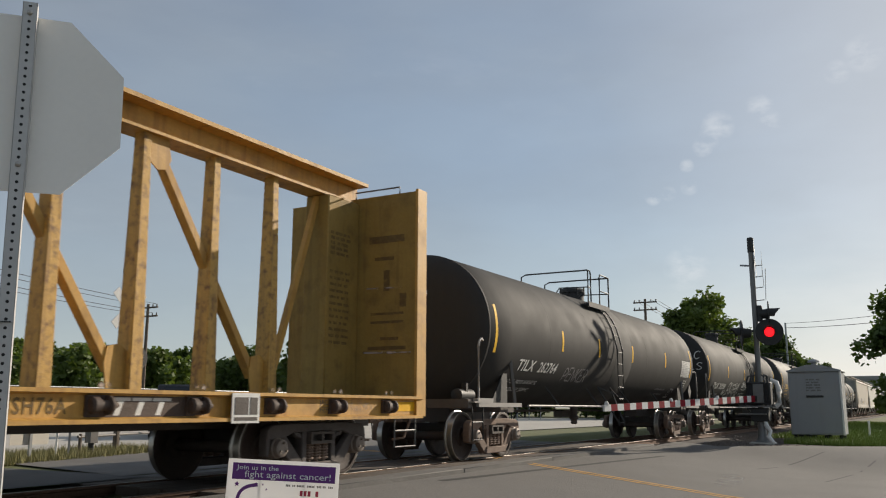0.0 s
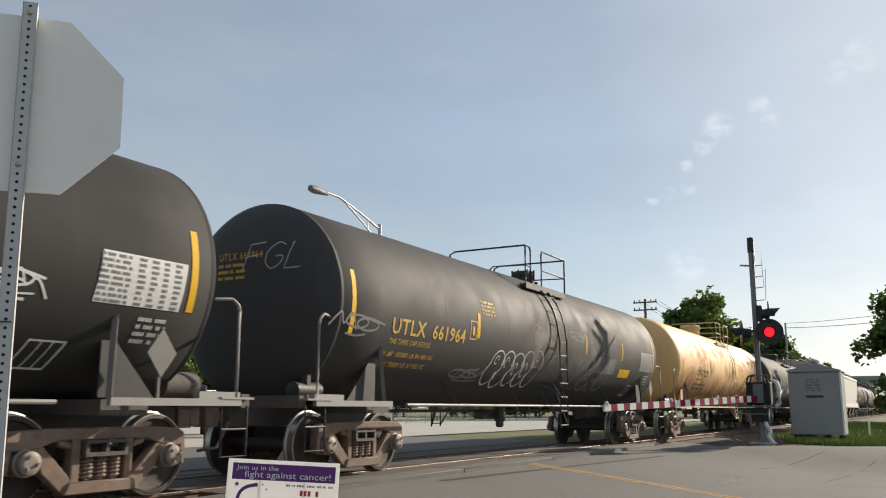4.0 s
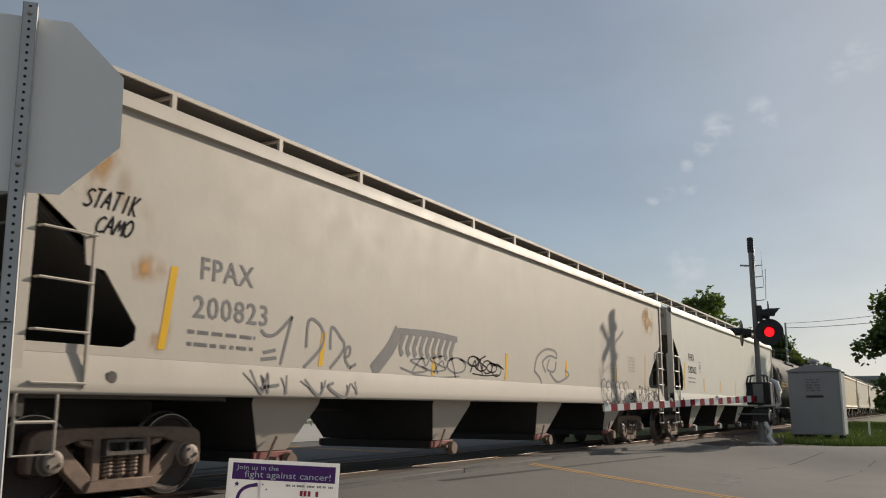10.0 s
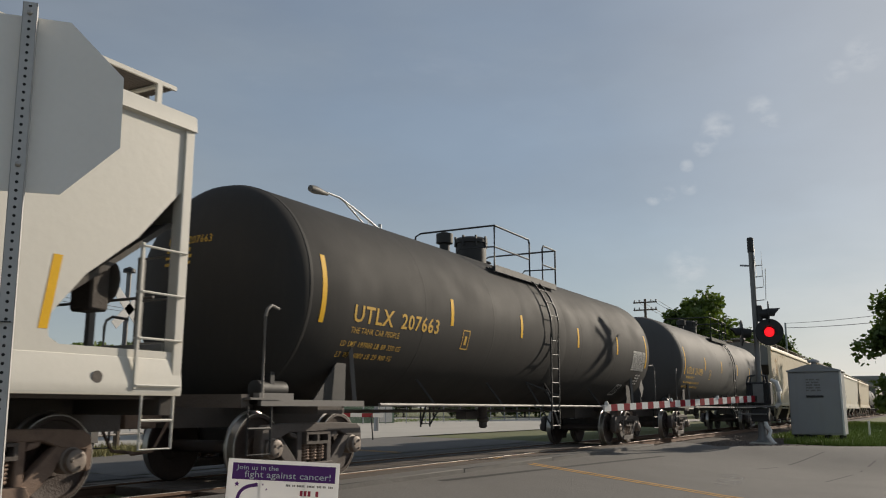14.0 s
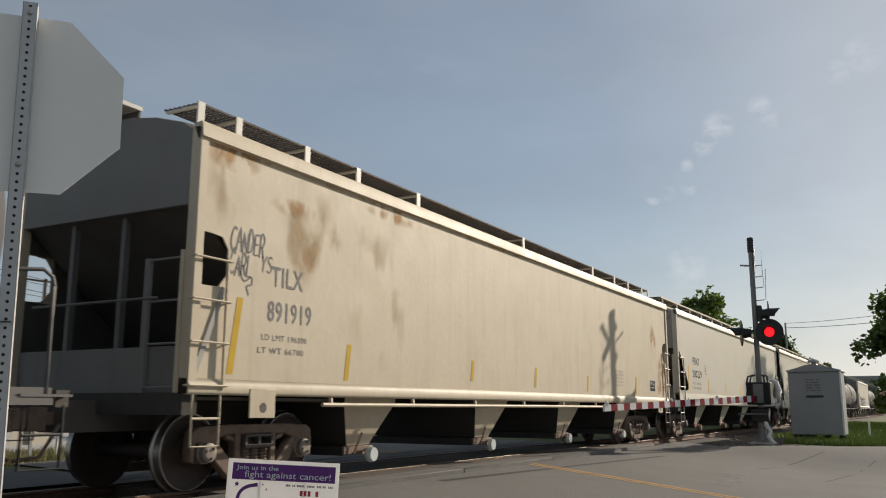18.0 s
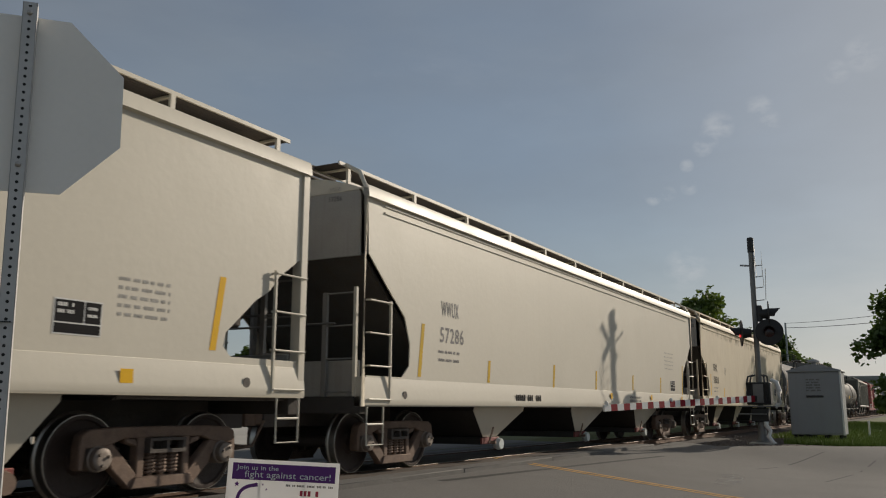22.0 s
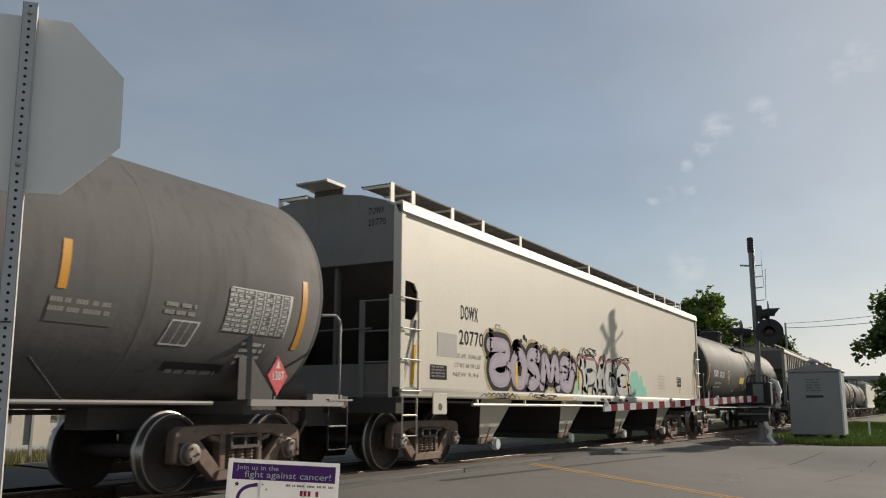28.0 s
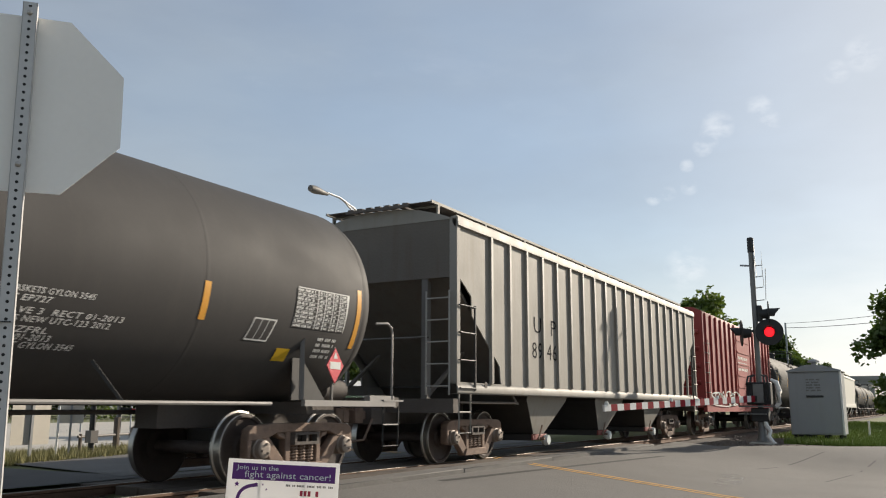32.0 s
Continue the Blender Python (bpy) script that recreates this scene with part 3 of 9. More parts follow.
def curve_through(pts, n=5):
    """A smooth line through points."""
    out = []
    for i in range(len(pts) - 1):
        p0, p1, p2, p3 = pts[max(i - 1, 0)], pts[i], pts[i + 1], pts[min(i + 2, len(pts) - 1)]
        for j in range(n):
            t = j / n
            out.append(tuple(0.5 * (2 * b + (c - a) * t + (2 * a - 5 * b + 4 * c - d) * t * t + (3 * b - a - 3 * c + d) * t ** 3) for a, b, c, d in zip(p0, p1, p2, p3)))
    return out + [pts[-1]]


STROKE_FONT = {
    "A": [[(0.0, 0.0), (0.45, 1.0), (0.9, 0.0)], [(0.2, 0.38), (0.75, 0.38)]],
    "B": [[(0.12, 0.0), (0.12, 0.98), (0.6, 1.0), (0.84, 0.78), (0.55, 0.54), (0.14, 0.52)], [(0.55, 0.54), (0.92, 0.28), (0.6, 0.0), (0.12, 0.0)]],
    "9": [[(0.82, 0.72), (0.5, 0.46), (0.15, 0.68), (0.45, 1.0), (0.82, 0.8), (0.75, 0.3), (0.4, 0.0)]],
    "C": [[(0.85, 0.88), (0.5, 1.0), (0.12, 0.72), (0.1, 0.28), (0.45, 0.0), (0.88, 0.14)]],
    "E": [[(0.85, 0.97), (0.12, 0.95), (0.1, 0.5), (0.1, 0.04), (0.9, 0.05)], [(0.1, 0.5), (0.72, 0.52)]],
    "F": [[(0.85, 1.0), (0.15, 0.96), (0.12, 0.5), (0.05, -0.05)], [(0.12, 0.52), (0.65, 0.54)]],
    "R": [[(0.12, 0.0), (0.12, 0.98), (0.6, 1.0), (0.86, 0.76), (0.55, 0.48), (0.14, 0.46)], [(0.45, 0.48), (0.92, 0.0)]],
    "T": [[(0.0, 0.95), (0.92, 1.0)], [(0.47, 0.98), (0.42, 0.0)]],
    "G": [[(0.85, 0.88), (0.5, 1.0), (0.12, 0.7), (0.12, 0.28), (0.5, 0.0), (0.86, 0.2), (0.86, 0.46), (0.55, 0.46)]],
    "I": [[(0.45, 1.0), (0.42, 0.0)]],
    "D": [[(0.12, 0.0), (0.12, 0.98), (0.55, 0.96), (0.88, 0.6), (0.75, 0.15), (0.12, 0.0)]],
    "Y": [[(0.08, 1.0), (0.42, 0.5), (0.85, 1.0)], [(0.42, 0.5), (0.38, 0.0)]],
    "K": [[(0.1, 0.0), (0.12, 1.0)], [(0.85, 1.0), (0.16, 0.48), (0.9, 0.0)]],
    "L": [[(0.15, 1.0), (0.1, 0.03), (0.85, 0.05)]],
    "M": [[(0.02, 0.0), (0.2, 1.0), (0.48, 0.3), (0.78, 1.0), (0.95, 0.0)]],
    "N": [[(0.08, 0.0), (0.12, 1.0), (0.8, 0.0), (0.86, 1.0)]],
    "O": [[(0.5, 1.0), (0.1, 0.65), (0.15, 0.2), (0.5, 0.0), (0.87, 0.3), (0.85, 0.75), (0.5, 1.0)]],
    "P": [[(0.15, 0.0), (0.12, 0.5), (0.12, 0.98), (0.6, 1.0), (0.88, 0.76), (0.6, 0.47), (0.15, 0.45)]],
    "S": [[(0.84, 0.9), (0.45, 1.0), (0.14, 0.76), (0.5, 0.52), (0.86, 0.26), (0.5, 0.0), (0.1, 0.12)]],
    "U": [[(0.1, 1.0), (0.1, 0.3), (0.45, 0.0), (0.82, 0.3), (0.86, 1.0)]],
    "V": [[(0.05, 1.0), (0.45, 0.0), (0.9, 1.0)]],
    "W": [[(0.02, 1.0), (0.22, 0.0), (0.48, 0.7), (0.74, 0.0), (0.97, 1.0)]],
    "Z": [[(0.08, 0.95), (0.85, 1.0), (0.1, 0.03), (0.92, 0.08)]]}


def pen_lines(body, u0, u1, v0, v1, seed, slant=0.2, overlap=0.96):
    """Hand-drawn letters as lines of points, filling a box."""
    rng = random.Random(seed)
    step, h = (u1 - u0) / len(body), v1 - v0
    out = []
    for i, ch in enumerate(body):
        a, up, low, wide = u0 + i * step, rng.uniform(0.9, 1.08), rng.uniform(-0.05, 0.05), rng.uniform(0.92, 1.08)
        for line in STROKE_FONT[ch]:
            out.append([(a + step * overlap * wide * x + slant * h * y, v0 + h * (low + up * y)) for x, y in line])
    return out


def bent(line, n=5):
    """Straight runs keep their corners, long ones bow a little."""
    return curve_through(line, n) if len(line) > 5 else [p for a, b in zip(line, line[1:]) for p in (a, ((a[0] + b[0]) / 2, (a[1] + b[1]) / 2))] + [line[-1]]


def tag_writing(body, u0, u1, v0, v1, w, surf, material, parent, seed=1, slant=0.2):
    for line in pen_lines(body, u0, u1, v0, v1, seed, slant):
        part("graffiti_stroke", ribbon(Geo(), surf, bent(line), w), material, parent)


def sprayed(u0, u1, v0, v1, w, surf, material, parent, *lines):
    """Sprayed outlines given in shares of their box."""
    for line in lines:
        pts = [(u0 + (u1 - u0) * a, v0 + (v1 - v0) * b) for a, b in line]
        part("graffiti_stroke", ribbon(Geo(), surf, curve_through(pts, 5), w), material, parent)


def scrawl(seed, u0, u1, v0, v1, count, w, surf, material, parent, name="graffiti_stroke", loops=0):
    """An unreadable sprayed scrawl: short runs of peaks, curls and hooks, overlapping and leaning."""
    rng = random.Random(seed)
    step, h = (u1 - u0) / count, v1 - v0
    for i in range(count):
        a, k, lean = u0 + i * step, rng.random(), rng.uniform(0.05, 0.35)
        if k < 0.34:
            pts = [(-0.1, 0.1), (0.22, rng.uniform(0.75, 1.1)), (0.4, rng.uniform(0.2, 0.5)), (0.62, rng.uniform(0.7, 1.0)), (0.9, rng.uniform(-0.2, 0.15))]
        elif k < 0.67:
            c_, r_ = rng.uniform(0.35, 0.65), rng.uniform(0.28, 0.42)
            pts = [(0.5 + 0.42 * math.cos(1.0 * j + k), c_ + r_ * math.sin(1.0 * j + k)) for j in range(8)] + [(1.15, c_ + 0.1)]
        else:
            pts = [(0.75, rng.uniform(0.8, 1.1)), (0.2, 0.7), (0.55, 0.45), (0.85, 0.25), (0.35, rng.uniform(-0.05, 0.1)), (-0.15, 0.3)]
        drop = rng.uniform(-0.12, 0.12)
        pts = [(a + step * (2.5 * x - 0.75) + lean * h * y * 0.5, v0 + h * (y * 0.95 + drop)) for x, y in pts]
        part(name, ribbon(Geo(), surf, curve_through(pts, 5), w * rng.uniform(0.85, 1.15)), material, parent)
    x0, x1, z = u0 + step * rng.uniform(0, 0.6), u1 - step * rng.uniform(0, 0.6), v0 - h * 0.06
    part(name, ribbon(Geo(), surf, curve_through([(x0, z), (x0 + (x1 - x0) * 0.5, z - h * 0.07), (x1, z + h * 0.05)], 6), w * 0.8), material, parent)


def bubbles(seed, u0, u1, v0, v1, count, w, surf, material, parent):
    """A puffy outlined sprayed shape: humps above, lobes below, and inner curls, without words."""
    rng = random.Random(seed)
    step, h = (u1 - u0) / count, v1 - v0
    mid = v0 + 0.42 * h
    ring = []
    for i in range(count):
        a, r_, up = u0 + step * (i + 0.5), step * rng.uniform(0.52, 0.62), h * rng.uniform(0.44, 0.58)
        for j in range(9):
            q = math.pi * (1 - j / 8) * 0.92 + 0.12
            ring.append((a + r_ * math.cos(q) + 0.1 * h, mid + 0.08 * h + up * max(0, math.sin(q)) ** 0.8))
    for i in reversed(range(count)):
        a, r_, dn = u0 + step * (i + 0.5), step * rng.uniform(0.50, 0.62), h * rng.uniform(0.36, 0.46)
        for j in range(9):
            q = -math.pi * (j / 8) * 0.92 - 0.12
            ring.append((a + r_ * math.cos(q) - 0.06 * h, mid + dn * min(0, math.sin(q))))
    ring.append(ring[0])
    part("graffiti_stroke", ribbon(Geo(), surf, ring, w), material, parent)
    for i in range(count):
        a = u0 + step * (i + 0.5)
        if i:
            part("graffiti_stroke", ribbon(Geo(), surf, curve_through([(a - step * 0.42, v1 - 0.2 * h), (a - step * 0.30, mid + 0.1 * h), (a - step * 0.62, mid - 0.1 * h), (a - step * 0.45, v0 + 0.2 * h)], 5), w * 0.9), material, parent)
        cz, rx, rz = mid + h * rng.uniform(-0.08, 0.30), step * rng.uniform(0.10, 0.2), h * rng.uniform(0.08, 0.2)
        turn = [(a + rx * math.cos(0.55 * j) + 0.2 * rz * math.sin(0.55 * j), cz + rz * math.sin(0.55 * j)) for j in range(rng.randint(8, 12))]
        part("graffiti_stroke", ribbon(Geo(), surf, turn, w * 0.85), material, parent)


# ---- running gear ----
WHEEL_R, AXLE_GAP = 0.457, 1.778
CACHE = {}


def cached(key, build):
    if key not in CACHE:
        CACHE[key] = build()
    return CACHE[key]


def wheel_mesh():
    g = Geo()
    g.lathe([(-0.73, 0.09), (-0.73, 0.17), (-0.745, 0.20), (-0.70, 0.36), (-0.685, 0.40), (-0.685, 0.47), (-0.695, 0.486), (-0.715, 0.486), (-0.725, 0.462),
             (-0.82, 0.452), (-0.825, 0.445), (-0.825, 0.40), (-0.80, 0.385), (-0.775, 0.30), (-0.785, 0.18), (-0.83, 0.16), (-0.83, 0.09)], axis="y", n=40)
    return g.mesh("wheel", M_WHEEL)


def tread_mesh():
    g = Geo()
    g.lathe([(-0.690, 0.4885), (-0.715, 0.4885), (-0.727, 0.4645), (-0.822, 0.4545), (-0.8275, 0.449), (-0.8282, 0.441)], axis="y", n=40, caps=False)
    return g.mesh("tread", M_TREAD)


def axle_mesh():
    return Geo().lathe([(-1.05, 0.07), (-0.84, 0.085), (-0.4, 0.085), (0.4, 0.085), (0.84, 0.085), (1.05, 0.07)], axis="y", n=14).mesh("axle", M_WHEEL)


def bearing_mesh():
    g = Geo().lathe([(-1.18, 0.05), (-1.18, 0.095), (-1.165, 0.115), (-1.10, 0.118), (-1.09, 0.135), (-0.93, 0.135), (-0.92, 0.10)], axis="y", n=20)
    for i in range(3):
        a = 2 * math.pi * i / 3
        g.lathe([(-1.205, 0.016), (-1.18, 0.018)], (math.sin(a) * 0.068, 0, math.cos(a) * 0.068), "y", 6)
    return g.mesh("bearing_cap", M_BEARING)


def frame_mesh(steel):
    g = Geo()
    y0, y1 = -1.09, -0.95
    g.prism([(-1.12, 0.56), (-1.10, 0.70), (-1.0, 0.755), (-0.6, 0.775), (0.6, 0.775), (1.0, 0.755), (1.10, 0.70), (1.12, 0.56), (0.76, 0.585), (0.55, 0.655), (-0.55, 0.655), (-0.76, 0.585)], y0, y1)
    for s in (-1, 1):
        g.prism([(s * 1.12, 0.58), (s * 1.12, 0.36), (s * 1.06, 0.34), (s * 1.035, 0.58)], y0, y1)
        g.prism([(s * 0.92, 0.60), (s * 0.72, 0.62), (s * 0.33, 0.24), (s * 0.30, 0.12), (s * 0.46, 0.13), (s * 0.70, 0.34), (s * 0.74, 0.44)], y0 + 0.01, y1 - 0.01)
        g.prism([(s * 0.38, 0.20), (s * 0.275, 0.20), (s * 0.275, 0.68), (s * 0.38, 0.68)], y0 + 0.006, y1 - 0.006)
        g.prism([(s * 0.37, 0.56), (s * 0.40, 0.64), (s * 0.55, 0.66), (s * 0.52, 0.60)], y0 + 0.012, y1 - 0.012)
    g.prism([(-0.46, 0.12), (0.46, 0.12), (0.40, 0.245), (-0.40, 0.245)], y0 - 0.02, y1 + 0.02)
    return g.mesh("side_frame", steel, bevel=0.012)


def spring_mesh():
    g = Geo()
    for x in (-0.165, 0.0, 0.165):
        pts = []
        for i in range(49):
            a = i / 8 * 2 * math.pi
            pts.append((x + 0.062 * math.cos(a), -1.02 + 0.062 * math.sin(a), 0.26 + 0.235 * i / 48))
        g.tube(pts, 0.017, 6)
        g.lathe([(0.25, 0.03), (0.49, 0.03)], (x, -1.02, 0), "z", 8)
    return g.mesh("spring_nest", M_TRUCK)


def bolster_mesh():
    g = Geo()
    g.box(-0.19, 0.19, -0.93, 0.93, 0.44, 0.68)
    for s in (-1, 1):
        g.box(-0.26, 0.26, s * 1.10 - 0.05, s * 1.10 + 0.05, 0.49, 0.53)
        g.box(-0.26, 0.26, s * 1.10 - 0.05, s * 1.10 + 0.05, 0.62, 0.65)
        for x in (-0.24, 0.0, 0.24):
            g.box(x - 0.02, x + 0.02, s * 1.10 - 0.045, s * 1.10 + 0.045, 0.53, 0.62)
    g.lathe([(0.66, 0.2), (0.80, 0.2)], (0, 0, 0), "z", 16)
    for s in (-1, 1):
        g.bar((s * 0.42, -0.8, 0.40), (s * 0.42, 0.8, 0.40), 0.1, 0.1)
        g.box(s * 0.44 - 0.03, s * 0.44 + 0.03, -0.83, -0.72, 0.30, 0.55)
    return g.mesh("bolster", M_UNDER)


WHEELSETS = []  # (wagon, wheelset, its x in the wagon)


def truck(car, x, dark=False):
    """A two-axle truck centred at x: bolster with side frames and springs, and two wheelsets."""
    b = part("truck_bolster", cached("bolster", bolster_mesh), None, car, at=(x, 0, 0))
    for a in (0, 180):
        part("side_frame", cached("dark frame" if dark else "frame", lambda: frame_mesh(M_TRUCK_DARK if dark else M_TRUCK)), None, b, at=pose(0, 0, 0, 0, 0, a))
        part("spring_nest", cached("spring", spring_mesh), None, b, at=pose(0, 0, 0, 0, 0, a))
    for s in (-1, 1):
        ax = part("wheelset", cached("axle", axle_mesh), None, car, at=(x + s * AXLE_GAP / 2, 0, WHEEL_R))
        for a in (0, 180):
            part("wheel", cached("wheel", wheel_mesh), None, ax, at=pose(0, 0, 0, 0, 0, a))
            part("tread", cached("tread", tread_mesh), None, ax, "polished steel tread and flange", at=pose(0, 0, 0, 0, 0, a))
            part("bearing_cap", cached("bearing", bearing_mesh), None, ax, at=pose(0, 0, 0, 0, 0, a))
        WHEELSETS.append((car, ax, x + s * AXLE_GAP / 2))


def coupler_mesh():
    g = Geo()
    g.box(-0.55, 0.18, -0.075, 0.075, 0.78, 0.93)
    g.prism([(0.10, 0.72), (0.34, 0.72), (0.34, 0.99), (0.10, 0.99)], -0.16, 0.10)
    g.prism([(0.30, 0.74), (0.47, 0.74), (0.47, 0.97), (0.30, 0.97)], -0.17, -0.06)
    g.tube([(-0.3, -0.55, 0.98), (0.12, -0.5, 0.95), (0.14, -0.1, 1.0)], 0.018, 6)
    g.tube([(0.05, 0.25, 0.80), (0.25, 0.22, 0.45), (0.5, 0.12, 0.42)], 0.025, 6)
    return g.mesh("coupler", M_TRUCK, bevel=0.012)


def couplers(car, half):
    """half: from the wagon's middle to the end of its underframe."""
    for a, s in ((0, 1), (180, -1)):
        part("coupler", cached("coupler", coupler_mesh), None, car, at=pose(s * half, 0, 0, 0, 0, a))


def step_geo(g, x, y, z0, z1, w=0.42, r=0.016):
    """A sill step of bent rod."""
    g.tube([(x - w / 2, y, z1), (x - w / 2, y, z0), (x + w / 2, y, z0), (x + w / 2, y, z1)], r, 6)
    g.tube([(x - w / 2, y, (z0 + z1) / 2 + 0.02), (x + w / 2, y, (z0 + z1) / 2 + 0.02)], r, 6)
    return g


# ---- tank wagons ----
def tank_wagon(label, half, paint, stripes, tape=None, r=1.53, zc=2.54, ladder=0.3, dome=(-0.2, 0.36, 0.42), rail=(-0.80, 0.28, 0.50, 1.10), lift=0.0, band=1.0, band_half=0.32, band_paint=None, iron=None, vent=False, seed=1, bulge=0.64, panel_on=True, test=None, strip=(2.24, 2.70), end_strip=(2.03, 2.96), truck_in=1.03, panel_by=(0.0, 0.0), holder=None, sooty=False, panel_light=False):
    """half: half of the straight barrel; stripes: x of the tape strips, the first and last of them long."""
    car = thing("tank_wagon", label, "tank wagon", group="wagons of the goods train")
    pipe = iron or M_RAILPIPE
    plate_paint = M_PIPE if sooty else pipe
    iron = iron or M_BLACK_IRON
    rng = random.Random(seed)
    surf = on_tank(r, zc)
    head = bulge
    steps_ = [0.001, 0.25, 0.45, 0.62, 0.76, 0.86, 0.93, 0.975]
    prof = [(-half - head_depth(q, bulge), q * r) for q in steps_]
    n = 16
    prof += [(-half + 2 * half * i / n, r) for i in range(n + 1)]
    prof += [(half + head_depth(q, bulge), q * r) for q in reversed(steps_)]
    barrel = part("barrel", Geo().lathe(prof, (0, 0, zc), "x", 96), paint, car)
    for x in [-half + 0.02, half - 0.02] + [half * k for k in (-0.62, -0.3, 0.3, 0.62)]:
        part("weld_seam", Geo().lathe([(x - 0.03, r + 0.0004), (x - 0.012, r + 0.0018), (x + 0.012, r + 0.0018), (x + 0.03, r + 0.0004)], (0, 0, zc), "x", 96), paint, barrel)
    if band is not None:
        part("barrel_band", Geo().lathe([(band - band_half, r + 0.001), (band - band_half + 0.02, r + 0.004), (band + band_half - 0.02, r + 0.004), (band + band_half, r + 0.001)], (0, 0, zc), "x", 96), band_paint or paint, barrel)
    # end underframe: draft sill, bolster plate, platform
    for s in (-1, 1):
        e = half + head
        g = Geo()
        x0, x1 = sorted((s * (half - 2.6), s * (e + 0.42)))
        g.box(x0, x1, -0.20, 0.20, 0.72, 1.10)
        g.box(*sorted((s * (half - truck_in - 0.3), s * (half - truck_in + 0.3))), -1.35, 1.35, 0.90, 1.06)
        g.box(*sorted((s * (e + 0.30), s * (e + 0.44))), -1.42, 1.42, 0.98, 1.14)
        part("draft_sill", g, M_UNDER, car)
        for y in (-1, 1):
            part("side_plate", Geo().box(*sorted((s * (half - 1.35), s * (e + 0.20))), y * 1.40 - 0.06, y * 1.40 + 0.12 * y, 1.0, 1.08), plate_paint, car, "grey side plate at the end platform")
            part("plate_lip", Geo().box(*sorted((s * (e - 0.45), s * (e + 0.20))), y * 1.44 - 0.05, y * 1.44 + 0.05, 1.08, 1.16), plate_paint, car)
            a, b = s * (half - 1.28), s * (half - 0.55)
            part("saddle_gusset", Geo().prism([(a, 1.08), (b, 1.08), (a, 1.85)], y * 1.22 - 0.012, y * 1.22 + 0.012), iron, car)
            part("saddle_post", Geo().bar((a, y * 1.40, 1.08), (a + s * 0.06, y * 1.34, 1.92), 0.06, 0.06), M_PIPE, car)
        for y in (-1, 1):
            h = s * (e + 0.14)
            part("grab_pole", Geo().tube([(h, y * 1.48, 1.09), (h, y * 1.48, 2.10), (h - s * 0.03, y * 1.48, 2.19), (h - s * 0.12, y * 1.47, 2.25), (h - s * 0.34, y * 1.40, 2.23)], 0.02, 8), plate_paint, car)
            part("step_plate", Geo().box(*sorted((s * (e - 0.14), s * (e + 0.40))), *sorted((y * 1.30, y * 1.53)), 1.075, 1.10), plate_paint, car)
            part("sill_step", step_geo(Geo(), s * (e + 0.15), y * 1.46, 0.42, 1.0), iron, car)
        if s < 0:
            g = Geo().lathe([(-0.30, 0.08), (-0.28, 0.12), (0.26, 0.12), (0.30, 0.08)], (-(half + 0.05), -0.95, 1.22), "x", 14)
            g.bar((-half - 0.1, -1.0, 1.08), (-half - 0.1, -1.0, 1.45), 0.10, 0.08)
            part("brake_valve", g, M_BLACK_IRON, car)
        else:
            g = Geo().lathe([(-0.28, 0.10), (-0.26, 0.16), (0.26, 0.16), (0.28, 0.10)], (half + 0.25, -0.7, 1.25), "x", 18)
            part("air_reservoir", g, M_UNDER, car)
    part("underside_gear", Geo().tube([(-half + 1, 0.35, 0.92), (half - 1, 0.35, 0.92)], 0.03).box(-0.3, 0.5, 0.15, 0.4, 0.74, 0.9), M_UNDER, car)
    g = Geo().tube([(-half + 1.9, -1.42, 1.03), (half - 1.9, -1.42, 1.03)], 0.024, 8)
    g.tube([(-half + 1.9, 1.42, 1.03), (half - 1.9, 1.42, 1.03)], 0.024, 8)
    part("side_handrail", g, pipe, car, "long grey side handrail")
    for x in (-half * 0.55, -half * 0.22, half * 0.12, half * 0.5):
        for y in (-1, 1):
            part("rail_hanger", Geo().bar((x - 0.22, y * 1.18, 1.45), (x, y * 1.42, 1.03), 0.035, 0.035), iron, car)
    part("outlet_valve", Geo().lathe([(0.55, 0.05), (0.58, 0.09), (0.68, 0.09), (0.70, 0.13), (0.76, 0.13), (0.80, 0.09), (1.10, 0.12)], (0.2, 0, 0), "z", 16), M_UNDER, car)
    # ladder up the barrel to the top platform
    lx = ladder
    for y in (-1, 1):
        lad = Geo()
        for dx in (-0.21, 0.21):
            pts = [(lx + dx, y * 1.62, 0.55), (lx + dx, y * 1.63, 2.5)]
            pts += [(lx + dx, y * (r + 0.10) * math.cos(a), zc + (r + 0.10) * math.sin(a)) for a in (radians(d) for d in (10, 20, 30, 40, 48))]
            lad.tube(pts, 0.019, 6)
        lob = part("side_ladder", lad, iron, car)
        rung = cached("rung" + iron.name, lambda: Geo().tube([(-0.21, 0, 0), (0.21, 0, 0)], 0.012, 6).mesh("rung", iron))
        for k in range(7):
            part("rung", rung, None, lob, at=(lx, y * 1.625, 0.62 + 0.3 * k))
        for d in (13, 24, 35, 46):
            a = radians(d)
            part("rung", rung, None, lob, at=(lx, y * (r + 0.10) * math.cos(a), zc + (r + 0.10) * math.sin(a)))
        for dx in (-0.5, 0.5):
            part("ladder_brace", Geo().bar((lx + dx, y * 1.16, 1.52), (lx + dx * 0.42, y * 1.615, 0.60), 0.035, 0.035).bar((lx + dx, y * 1.16, 1.52), (lx - dx * 0.42, y * 1.62, 1.25), 0.03, 0.03), iron, lob)
    top = zc + r
    g = Geo()
    a0, gap0, gap1, a1 = rail
    deck = top - 0.42 + lift
